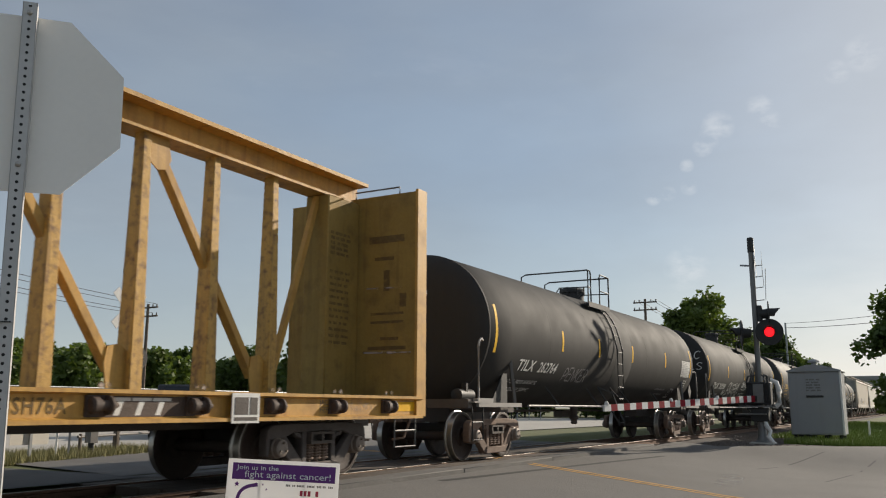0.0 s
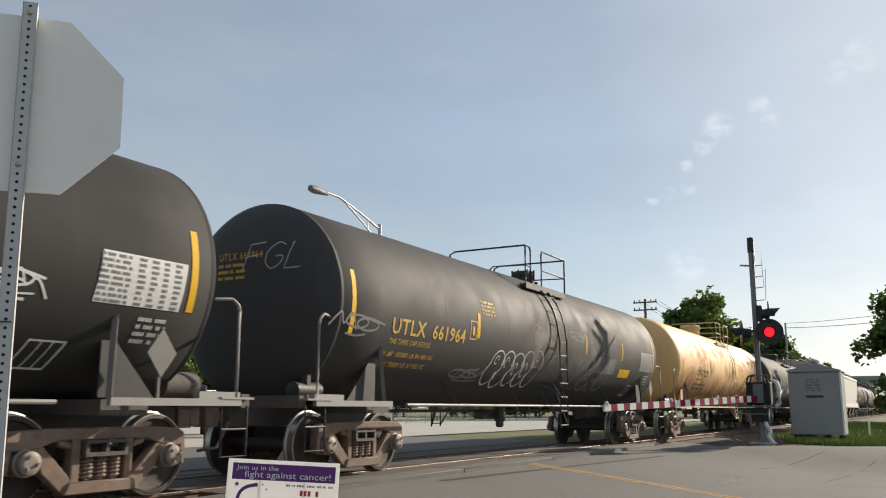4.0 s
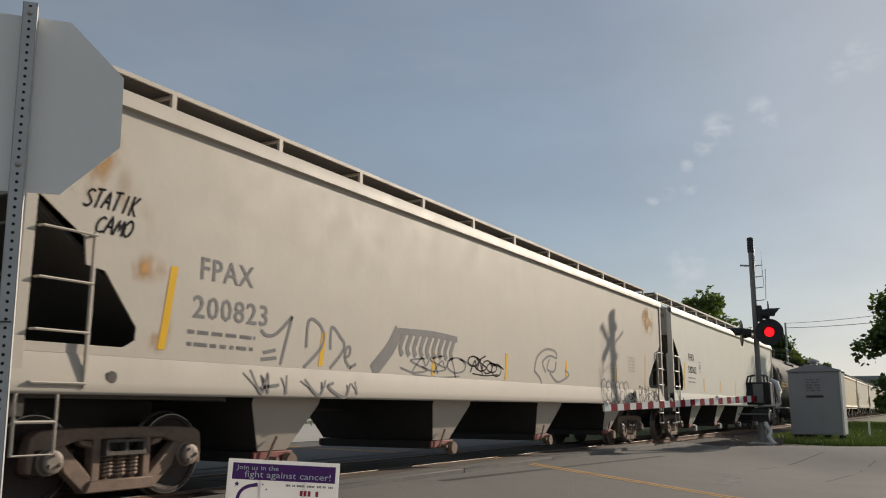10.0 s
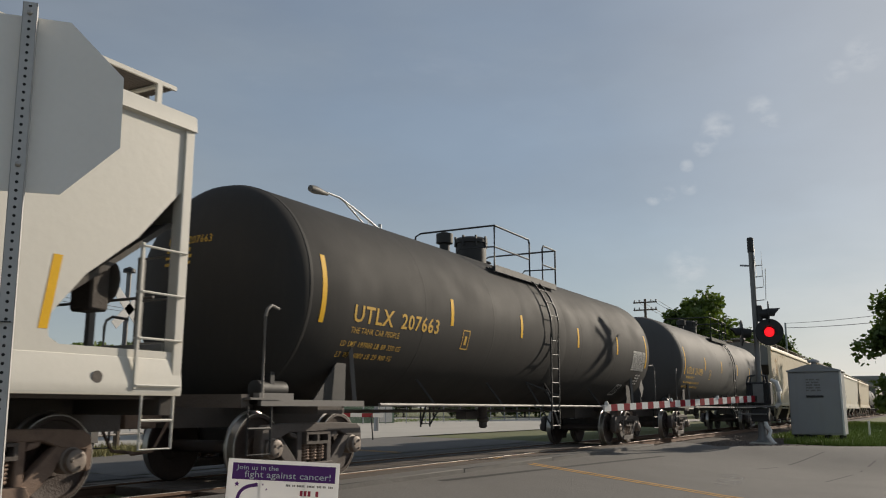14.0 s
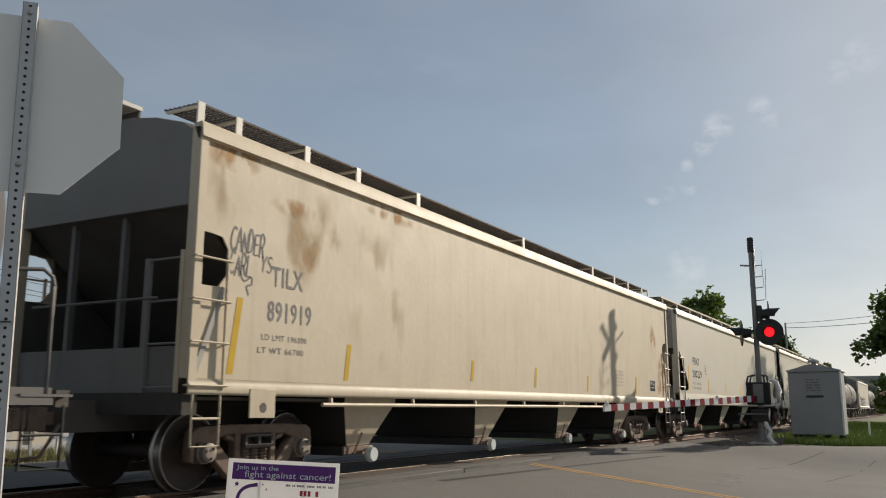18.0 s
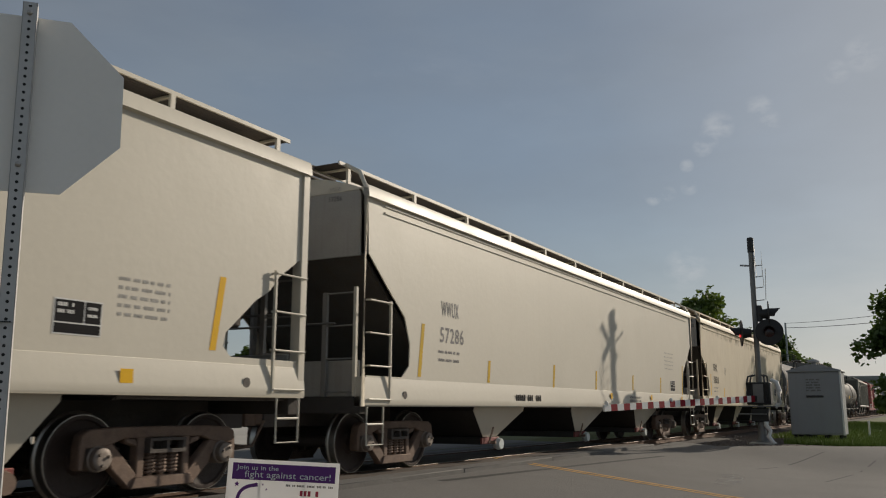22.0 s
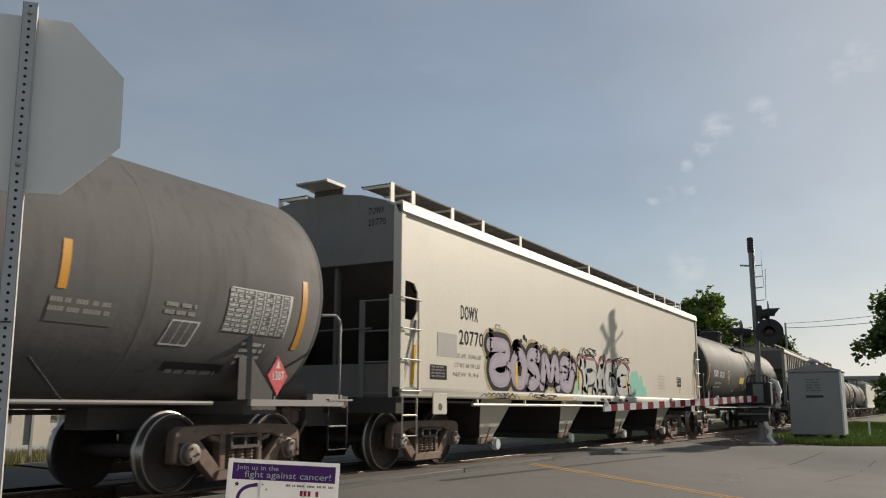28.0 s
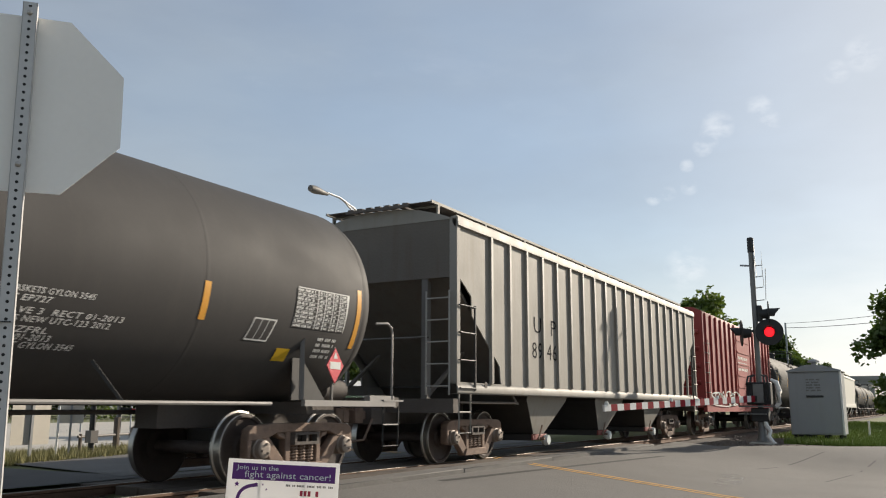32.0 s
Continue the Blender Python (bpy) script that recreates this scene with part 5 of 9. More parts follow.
            part("board_prop", Geo().box(*sorted((e * (half - 0.19), e * (half - 0.22))), -0.33, 0.26, top + 0.30, board - 0.03), M_UNDER, eb)
        else:
            eb = part("end_running_board", Geo().box(*sorted((e * (half + 0.12), e * (half + 0.08))), -0.70, 0.70, board - 0.08, board - 0.03), M_UNDER, car)
            for k in range(7):
                part("slat", Geo().box(*sorted((e * (half + 0.12), e * (half - 0.75))), -0.62 + 0.2 * k - 0.06, -0.62 + 0.2 * k + 0.06, board - 0.03, board), M_UNDER, eb)
        part("crossover_pipe", Geo().tube([(e * (half + 0.02), -1.1, 2.2), (e * (half + 0.02), 1.1, 2.2)], 0.018, 6), M_PIPE, car)
    # hand brake and reservoirs at the far end
    bx = half - 0.35
    wheel = Geo().lathe([(-0.02, 0.24), (0.0, 0.27), (0.02, 0.24)], (bx, -0.72, 2.35), "x", 20)
    for i in range(5):
        a = 2 * math.pi * i / 5
        wheel.bar((bx, -0.72, 2.35), (bx, -0.72 + 0.25 * math.cos(a), 2.35 + 0.25 * math.sin(a)), 0.03, 0.02)
    part("brake_wheel", wheel, M_PIPE, car)
    part("brake_gear_housing", Geo().box(bx - 0.3, bx - 0.05, -0.9, -0.55, 2.0, 2.55), M_UNDER, car, bevel=0.03)
    part("air_reservoir", Geo().lathe([(-0.4, 0.12), (-0.36, 0.18), (0.36, 0.18), (0.4, 0.12)], (half - 1.1, -0.85, 1.42), "x", 16), M_PIPE, car)
    # discharge bays below the sill
    run = (2 * half - 3.7) / bays if bays > 3 else (2 * half - 5.0) / bays
    # flat plate added to close the gap, dark in place of shade
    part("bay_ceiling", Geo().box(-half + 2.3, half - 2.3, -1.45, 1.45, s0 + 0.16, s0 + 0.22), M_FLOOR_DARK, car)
    for k in range(bays):
        xc = run * (k - (bays - 1) / 2)
        a, b = 0.66 if bays > 3 else 1.1, 0.28
        zt, zb = s0 + 0.18, 0.44
        g = Geo().add([(xc - a, -1.45, zt), (xc + a, -1.45, zt), (xc + a, 1.45, zt), (xc - a, 1.45, zt),
                       (xc - a, -1.38, zt - 0.25), (xc + a, -1.38, zt - 0.25), (xc + a, 1.38, zt - 0.25), (xc - a, 1.38, zt - 0.25),
                       (xc - b, -1.16, zb), (xc + b, -1.16, zb), (xc + b, 1.16, zb), (xc - b, 1.16, zb)],
                      [(3, 2, 1, 0), (0, 1, 5, 4), (1, 2, 6, 5), (2, 3, 7, 6), (3, 0, 4, 7), (4, 5, 9, 8), (5, 6, 10, 9), (6, 7, 11, 10), (7, 4, 8, 11), (8, 9, 10, 11)])
        bay = part("discharge_bay", g, paint, car)
        # thin plates over both slopes put the bay's shaded faces into colour
        for e in (-1, 1):
            q = Geo().add([(xc + e * (a + 0.006), -1.375, zt - 0.25), (xc + e * (a + 0.006), 1.375, zt - 0.25), (xc + e * (b + 0.006), 1.155, zb), (xc + e * (b + 0.006), -1.155, zb), (xc + e * (a + 0.006), -1.44, zt), (xc + e * (a + 0.006), 1.44, zt)], [(0, 1, 2, 3), (4, 5, 1, 0)])
            part("bay_slope_plate", q, M_BAY, bay, "sloping plate, blackened for shade")
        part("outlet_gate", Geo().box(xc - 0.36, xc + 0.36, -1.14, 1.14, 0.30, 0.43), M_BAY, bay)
        part("gate_frame", Geo().box(xc - 0.38, xc + 0.38, -1.19, -1.145, 0.31, 0.43), M_GATE_RED if style != "hex" else M_TRUCK, bay, bevel=0.01)
        part("gate_frame", Geo().box(xc - 0.38, xc + 0.38, 1.145, 1.19, 0.31, 0.43), M_GATE_RED if style != "hex" else M_TRUCK, bay, bevel=0.01)
        part("gate_lever", Geo().bar((xc - 0.2, -1.24, 0.32), (xc - 0.05, -1.27, 0.62), 0.025, 0.025), M_TRUCK, bay)
        part("gate_rod", Geo().tube([(xc - 0.1, -1.34, 0.34), (xc - 0.1, 1.34, 0.34)], 0.03, 8), M_TRUCK, bay)
        part("gate_cap", Geo().lathe([(-1.30, 0.02), (-1.30, 0.10), (-1.23, 0.12), (-1.15, 0.08)], (xc + 0.24, 0, 0.30), "y", 18), cap or M_CAP, bay)
    if style == "hex":
        g = Geo().tube([(-half + 2.4, -w - 0.02, s0 - 0.10), (half - 2.4, -w - 0.02, s0 - 0.10)], 0.028, 8)
        for k in range(8):
            x = -half + 2.6 + (2 * half - 5.2) * k / 7
            g.bar((x, -w, s0 + 0.02), (x, -w - 0.02, s0 - 0.12), 0.04, 0.04)
        part("side_pipe", g, paint, car)
    part("centre_pipe", Geo().tube([(-half + 1, 0.5, 0.95), (half - 1, 0.5, 0.95)], 0.03, 6), M_UNDER, car)
    truck(car, -half + 1.75)
    truck(car, half - 1.75)
    couplers(car, half + 0.45)
    surf = on_side(w, 0.007)
    for x, z, h in tapes:
        part("reflective_strip", patch(Geo(), surf, x - 0.05 - 0.07 * h, x + 0.05 - 0.07 * h, z - h / 2, z + h / 2, 2, 0.14 * h), tape or M_STRIPE, car, "yellow reflective strip")
    return car


def hopper_marks(car, mark, number, x, z, half, cap=0.28, width=1.1, material=None, seed=4, w=1.6, head=True, panel=2.75, note=5.2, note_z=1.95, note_w=0.7, panel_z=1.66, loads=(), end_at=(1.06, 4.08, 0.12, 0.31, 0.020)):
    surf = on_side(w, 0.008)
    rng = random.Random(seed)
    m = material or M_DECAL_BLACK
    lettering(mark, cap, x + width * 0.06, z, surf, m, car, "reporting_mark", width * 0.72, 1.1, 0.012)
    lettering(number, cap, x, z - cap * 1.75, surf, m, car, "wagon_number", width, 1.1, 0.012)
    for i, line in enumerate(loads):
        lettering(line, 0.075, x - 0.1 - 0.06 * i, z - cap * 1.75 - 0.24 - 0.16 * i, surf, M_DECAL_GREY, car, "load_lettering", width * 1.02)
    if not loads:
        tagged(part("stencil_block", bars(Geo(), surf, rng, x - 0.05, z - cap * 1.75 - 0.14, width * 0.9, 2, 0.045, 0.09, 3), M_DECAL_GREY, car, "unreadable stencil rows"), kind="stuff")
    tagged(part("service_stencil", bars(Geo(), surf, rng, half - note, note_z, note_w, 5, 0.036, 0.054 if note_w < 0.9 else 0.084, 2), M_PATCH_GREY, car, "small unreadable stencil rows"), kind="stuff")
    if panel:
        frame_ = part("test_panel", patch(Geo(), surf, half - panel - 0.27, half - panel + 0.27, panel_z - 0.01, panel_z + 0.33), M_DECAL_WHITE, car, "white framed printed test panel")
        cell = on_side(w, 0.014)
        for a_, b_, c_, d_ in ((-0.255, 0.06, 0.11, 0.315), (0.075, 0.255, 0.11, 0.315), (-0.255, 0.255, 0.005, 0.095)):
            part("test_panel_cell", patch(Geo(), cell, half - panel + a_, half - panel + b_, panel_z + c_, panel_z + d_), M_DECAL_BLACK, frame_)
        tagged(part("test_panel_print", bars(bars(Geo(), on_side(w, 0.02), rng, half - panel - 0.23, panel_z + 0.29, 0.2, 2, 0.035, 0.03), on_side(w, 0.02), rng, half - panel + 0.10, panel_z + 0.27, 0.12, 2, 0.03, 0.04), M_DECAL_WHITE, frame_), kind="stuff")
    if head:
        end = lambda u, v: (-half + end_at[4], -u, v)
        u, v, cap_, wide = end_at[:4]
        lettering(mark, cap_, u, v, end, m, car, "end_mark", wide)
        lettering(number, cap_, u - 0.01, v - 0.05 - cap_ * 1.27, end, m, car, "end_number", wide * 1.15)


# ---- centre-beam flat wagon, yellow ----
def centerbeam_wagon():
    car = thing("centerbeam_flat_wagon", "empty yellow centre-beam flat wagon with worn paint", "flat wagon", group="wagons of the goods train")
    half, w = 11.0, 1.45
    M = M_YELLOW_CAR
    for s in (-1, 1):
        part("side_sill", Geo().prism_x([(s * (w - 0.12), 0.82), (s * (w + 0.08), 0.82), (s * (w + 0.08), 0.86), (s * w, 0.88), (s * w, 1.10), (s * (w + 0.08), 1.12), (s * (w + 0.08), 1.16), (s * (w - 0.12), 1.16)], -half, half), M, car)
        for k in range(16):
            x = half - 0.94 - 1.30 * k
            g = Geo().lathe([(-0.15, 0.06), (-0.13, 0.085), (-0.06, 0.085), (-0.05, 0.055), (0.05, 0.055), (0.06, 0.095), (0.09, 0.095), (0.13, 0.05), (0.19, 0.02)], (x, s * (w + 0.06), 1.0), "x", 14)
            g.box(x - 0.17, x + 0.10, *sorted((s * (w - 0.01), s * (w + 0.03))), 0.90, 1.10)
            part("strap_winch", g, M_WINCH, car, "dark rusty strap winch on the sill")
            part("stake_block", Geo().box(x + 0.02, x + 0.13, s * (w - 0.02) - 0.05, s * (w - 0.02) + 0.05, 1.16, 1.24), M_SCUFF, car, "worn block on the deck edge", bevel=0.01)
    part("deck", Geo().box(-half, half, -w + 0.12, w - 0.12, 1.08, 1.15).box(-half, half, -0.22, 0.22, 0.7, 1.08), M_UNDER, car)
    part("top_beam", Geo().prism_x([(-0.30, 4.86), (-0.30, 4.80), (-0.06, 4.80), (-0.06, 4.50), (-0.20, 4.50), (-0.20, 4.46), (0.20, 4.46), (0.20, 4.50), (0.06, 4.50), (0.06, 4.80), (0.30, 4.80), (0.30, 4.86)], -half - 0.12, half + 0.12), M, car)
    post_x = [half - 2.12 - 1.25 * k for k in range(15)]
    for k, x in enumerate(post_x):
        # a tapered box post: broad and deep at the deck, slender under the top beam
        g = Geo()
        ring = [[(x + a * hw, y, z) for a, y in ((-1, y0), (1, y0), (1, y1), (-1, y1))] for hw, y0, y1, z in ((0.102, -0.205, 0.08, 1.15), (0.066, -0.125, 0.06, 4.5))]
        g.add(ring[0] + ring[1], [(3, 2, 1, 0), (4, 5, 6, 7), (0, 1, 5, 4), (1, 2, 6, 5), (2, 3, 7, 6), (3, 0, 4, 7)])
        part("beam_post", g, M_YELLOW_POST, car, bevel=0.012)
        if k % 2 == 0 and k + 2 < len(post_x):
            x2 = post_x[k + 2]
            part("diagonal_brace", Geo().bar((x2 + 0.27, -0.02, 4.25), (x - 0.26, -0.02, 1.42), 0.15, 0.12), M, car, bevel=0.01)
            part("brace_gusset", Geo().prism([(x - 0.36, 1.2), (x - 0.10, 1.2), (x - 0.10, 1.66), (x - 0.20, 1.74), (x - 0.38, 1.70), (x - 0.41, 1.5)], -0.11, -0.09), M, car)
            part("brace_gusset", Geo().prism([(x2 + 0.06, 4.12), (x2 + 0.2, 4.02), (x2 + 0.36, 4.06), (x2 + 0.42, 4.2), (x2 + 0.36, 4.46), (x2 + 0.06, 4.46)], -0.11, -0.09), M, car)
    for s in (-1, 1):
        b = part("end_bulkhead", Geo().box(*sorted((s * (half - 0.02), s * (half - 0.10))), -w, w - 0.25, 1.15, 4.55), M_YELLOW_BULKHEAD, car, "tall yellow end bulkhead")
        for y in (-w + 0.02, -0.75, -0.1, 0.55, w - 0.31):
            part("bulkhead_rib", Geo().box(*sorted((s * (half - 0.02), s * (half + 0.12))), y - 0.06, y + 0.06, 1.12, 4.57), M, b)
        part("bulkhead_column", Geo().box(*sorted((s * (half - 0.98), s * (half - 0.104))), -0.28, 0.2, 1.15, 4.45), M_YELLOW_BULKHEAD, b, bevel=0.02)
        rows = bars(Geo(), on_side(0.28, 0.006), random.Random(31), s * half - (0.90 if s > 0 else -0.2), 3.85, 0.55, 5, 0.05, 0.035)
        bars(rows, on_side(0.28, 0.006), random.Random(32), s * half - (0.90 if s > 0 else -0.2), 3.2, 0.55, 12, 0.045, 0.06)
        tagged(part("column_print", rows, M_FADED_PRINT, b, "faint faded printing"), kind="stuff")
        inner = s * (half - 0.106)
        rows = Geo()
        for y0, y1, z0, z1 in ((-1.2, -0.5, 3.72, 3.84), (-1.0, -0.62, 3.42, 3.48), (-0.92, -0.8, 2.9, 3.25), (-1.25, -1.12, 2.62, 2.85), (-1.2, -0.55, 2.5, 2.54), (-1.2, -0.55, 2.36, 2.4), (-1.1, -0.75, 2.08, 2.13), (-1.25, -0.5, 1.92, 1.98)):
            rows.add([(inner, y0, z0), (inner, y1, z0), (inner, y1, z1), (inner, y0, z1)], [(0, 3, 2, 1)])
        tagged(part("bulkhead_print", rows, M_FADED_PRINT, b, "faint faded printing"), kind="stuff")
        for z0, z1, ya, yb in ((2.92, 2.95, -1.3, -0.45), (1.84, 1.88, -1.35, -0.4)):
            part("scuff", Geo().add([(inner - s * 0.002, ya, z0), (inner - s * 0.002, yb, z0 + 0.03), (inner - s * 0.002, yb, z1 + 0.03), (inner - s * 0.002, ya, z1)], [(0, 3, 2, 1)]), M_SCUFF, b, "pale scraped line")
        part("bulkhead_edge", Geo().box(*sorted((s * (half - 0.16), s * (half + 0.12))), -w - 0.05, -w + 0.0, 0.85, 4.57), M, b)
        part("bulkhead_brace", Geo().bar((s * (half - 2.0), -0.02, 1.3), (s * (half - 0.97), -0.02, 4.42), 0.09, 0.09), M, b)
        part("bulkhead_rail", Geo().tube([(s * (half - 0.1), -0.2, 4.55), (s * (half - 0.1), -0.2, 4.66), (s * (half - 0.1), -1.1, 4.66), (s * (half - 0.1), -1.1, 4.55)], 0.014, 6), M_PIPE, b)
        part("sill_step", step_geo(Geo(), s * (half - 0.5), -w - 0.05, 0.40, 0.84, 0.6), M_PIPE, car)
        g = Geo().box(*sorted((s * (half + 0.4), s * (half - 2.2))), -0.2, 0.2, 0.68, 1.05)
        part("draft_sill", g, M_UNDER, car)
    surf = on_side(w, 0.008)
    part("dark_panel", patch(Geo(), surf, half - 6.3, half - 4.85, 0.885, 1.095), M_WINCH, car, "dark panel behind the owner's initials")
    mark = on_side(w, 0.013)
    for k in range(3):
        a = half - 6.02 + 0.27 * k
        part("owner_mark_block", patch(Geo(), mark, a + 0.06, a + 0.13, 0.90, 1.04, 1, 0.05), M_DECAL_WHITE, car, "white slanted stroke of the owner's mark")
        part("owner_mark_block", patch(Geo(), mark, a + 0.02, a + 0.27, 1.045, 1.08), M_DECAL_WHITE, car)
    lettering("ISH76A", 0.15, half - 7.12, 0.92, surf, M_FADED_PRINT, car, "sill_lettering", 0.62, 1.1, 0.015)
    lettering("JACK", 0.07, half - 2.6, 1.02, surf, M_SLOPE, car, "jack_lettering", 0.26)
    lettering("HERE", 0.07, half - 2.6, 0.92, surf, M_SLOPE, car, "jack_lettering", 0.26)
    p = part("test_panel", Geo().box(half - 4.37, half - 3.90, -w - 0.10, -w - 0.085, 0.80, 1.15), M_DECAL_WHITE, car, "white framed test panel")
    part("panel_print", Geo().box(half - 4.33, half - 4.10, -w - 0.105, -w - 0.10, 0.90, 1.10).box(half - 4.07, half - 3.94, -w - 0.105, -w - 0.10, 0.90, 1.10).box(half - 4.33, half - 3.94, -w - 0.105, -w - 0.10, 0.83, 0.87), M_UNDER, p)
    part("reflective_strip", patch(Geo(), surf, half - 0.72, half - 0.12, 0.93, 1.07), M_STRIPE, car, "yellow reflective strip")
    part("scuffed_patch", patch(Geo(), surf, half - 2.05, half - 1.15, 0.91, 1.07), M_SCUFF, car, "bare scuffed patch")
    truck(car, -half + 2.1, True)
    truck(car, half - 2.1, True)
    couplers(car, half + 0.4)
    return car


# ---- red boxcar ----
def boxcar():
    car = thing("boxcar", "oxide-red boxcar with vertical side posts and a sliding door", "boxcar", group="wagons of the goods train")
    half, w, top = 7.55, 1.55, 4.55
    M = M_RED_CAR
    part("body", Geo().prism_x([(-w, 1.02), (w, 1.02), (w, top), (1.2, top + 0.16), (0, top + 0.22), (-1.2, top + 0.16), (-w, top)], -half, half), M, car, bevel=0.01)
    for s in (-1, 1):
        for k in range(17):
            x = -half + 0.35 + (2 * half - 0.7) * k / 16
            if abs(x) < 1.6:
                continue
            part("side_post", Geo().box(x - 0.06, x + 0.06, *sorted((s * w, s * (w + 0.07))), 1.12, top - 0.06), M, car, bevel=0.01)
        d = part("sliding_door", Geo().box(-1.5, 1.5, *sorted((s * w, s * (w + 0.06))), 1.12, top - 0.12), M, car, bevel=0.01)
        for k in range(6):
            z = 1.35 + 0.5 * k
            part("door_ridge", Geo().box(-1.4, 1.4, *sorted((s * (w + 0.06), s * (w + 0.085))), z, z + 0.06), M, d)
        part("side_sill", Geo().box(-half, half, *sorted((s * (w - 0.1), s * (w + 0.03))), 0.86, 1.10), M, car)
        for e in (-1, 1):
            lob = part("side_ladder", Geo().bar((e * (half - 0.52), s * (w + 0.05), 1.1), (e * (half - 0.52), s * (w + 0.05), 3.5), 0.035, 0.03), M_PIPE, car)
            for k in range(7):
                part("rung", cached("box rung", lambda: Geo().tube([(-0.22, 0.0, 0), (-0.22, 0.1, 0), (0.22, 0.1, 0), (0.22, 0.0, 0)], 0.014, 6).mesh("rung", M_PIPE)), None, lob, at=pose(e * (half - 0.28), s * w, 1.2 + 0.36 * k, 0, 0, 0 if s > 0 else 180))
            part("sill_step", step_geo(Geo(), e * (half - 0.3), s * (w + 0.02), 0.42, 0.9), M_PIPE, car)
    for e in (-1, 1):
        for k in range(5):
            z = 1.3 + 0.62 * k
            part("end_ridge", Geo().tube([(e * half, -w + 0.15, z), (e * half, w - 0.15, z)], 0.09, 8), M, car)
        part("draft_sill", Geo().box(*sorted((e * (half + 0.4), e * (half - 2))), -0.2, 0.2, 0.68, 1.02), M_UNDER, car)
    surf = on_side(w, 0.012)
    part("side_stencil", bars(Geo(), on_side(w + 0.06, 0.004), random.Random(9), -1.3, 3.2, 2.2, 3, 0.12, 0.12, 3), M_DECAL_WHITE, car, "unreadable white stencils")
    scrawl(77, -6.8, -2.0, 1.15, 1.75, 7, 0.05, on_side(w + 0.07, 0.004), M_DECAL_WHITE, car)
    truck(car, -half + 1.8)
    truck(car, half - 1.8)
    couplers(car, half + 0.42)
    return car

# ---- the train: each wagon's middle stands at s - travel(t) ----
def travel(t):
    return 10.134 * t - 0.01114 * (t - 16) ** 2


TRAIN = []


def put(car, s):
    TRAIN.append((car, s))
    car.matrix_basis = pose(s - travel(0), 0, 0)
    return car


def stripes_for(half, inner):
    return [-half + 0.30] + inner + [half - 0.30]


def stain(car, x0, x1, z0, z1, material=None, surf=None, label="ragged orange rust stain"):
    """A ragged film of rust or dirt on the sheet."""
    stain.count += 1
    f = surf or on_side(1.6, 0.0045 + 0.0004 * (stain.count % 6))
    part("stain", patch(Geo(), f, x0, x1, z0, z1, 8), material or M_RUST_SOFT, car, label)


stain.count = 0


HALF = 8.03
put(centerbeam_wagon(), -1.98)

c = tank_wagon("black tank wagon with white lettering and sprayed scrawls", HALF, M_BLACK, stripes_for(HALF, [-4.28, -1.79, 1.0, 4.46]), ladder=-0.6, dome=(0.3, 0.36, 0.36), rail=(-1.69, -1.48, -0.80, -0.06), band=0.24, band_half=0.7, band_paint=M_BLACK_DULL, bulge=0.32, r=1.49, zc=2.50, lift=0.09, panel_light=True)
tank_marks(c, "TILX", "262764", HALF, M_DECAL_WHITE, 0.22, width=2.12, x=-6.48, z=1.75, small=2, bulge=0.32, r=1.49, zc=2.50, shear=0.22, weight=0.02, loads=("LD LMT 192500 LB 87300 KG", "LT WT  70500 LB 32000 KG"), load_x=-0.1)
SURF = on_tank(1.49, 2.50)
tag_writing("PENKER", -3.85, -2.3, 1.60, 1.90, 0.032, SURF, M_DECAL_GREY, c, 41)
for z_ in (1.60, 1.46):
    tagged(part("weld_note", bars(Geo(), SURF, random.Random(119), 4.25, z_, 1.1, 1, 0.05, 0.02), M_DECAL_GREY, c, "unreadable grey stencil row"), kind="stuff")
put(c, 19.56)

c = tank_wagon("black tank wagon covered in white scrawled graffiti", HALF, M_BLACK, stripes_for(HALF, [-4.22, -0.66, 1.85, 4.35]), dome=(-0.01, 0.29, 0.50), rail=(-0.61, 0.10, 0.84, 1.02), bulge=0.32, seed=2, r=1.49, zc=2.50, lift=0.09, panel_light=True)
tank_marks(c, "TILX", "262768", HALF, M_DECAL_WHITE, 0.22, width=2.24, x=-6.68, z=1.77, bulge=0.32, r=1.49, zc=2.50, shear=0.22, weight=0.02, loads=("LD LMT 192600 LB 87350 KG",), load_x=-0.05)
PIECE = (-3.93, -1.74, 1.33, 2.02, 0.026, SURF, M_DECAL_WHITE, c)
sprayed(*PIECE, [(0.02, 0.7), (0.07, 0.58), (0.03, 0.3), (0.11, 0.37), (0.16, 0.39), (0.07, 0.3), (0.05, 0.18), (0.14, 0.1), (0.27, 0.13), (0.34, 0.27), (0.34, 0.41), (0.24, 0.45)], [(0.14, 0.97), (0.2, 1.05), (0.25, 0.96), (0.26, 0.8), (0.22, 0.6), (0.15, 0.55), (0.09, 0.63), (0.08, 0.79), (0.11, 0.93), (0.16, 1.01)])
sprayed(*PIECE, [(0.33, 0.5), (0.3, 0.6), (0.27, 0.8), (0.33, 0.98), (0.41, 1.0), (0.44, 0.83), (0.44, 0.44)], [(0.3, 0.8), (0.31, 0.6), (0.33, 0.52)], [(0.25, 0.11), (0.33, 0.09), (0.42, 0.19), (0.43, 0.37), (0.38, 0.48), (0.38, 0.57), (0.42, 0.51), (0.42, 0.36)])
sprayed(*PIECE, [(0.44, 0.98), (0.48, 0.9), (0.56, 0.95), (0.55, 0.82), (0.58, 0.73), (0.6, 0.51), (0.5, 0.51)], [(0.39, 0.13), (0.48, 0.04), (0.58, 0.14), (0.61, 0.34), (0.6, 0.49)])
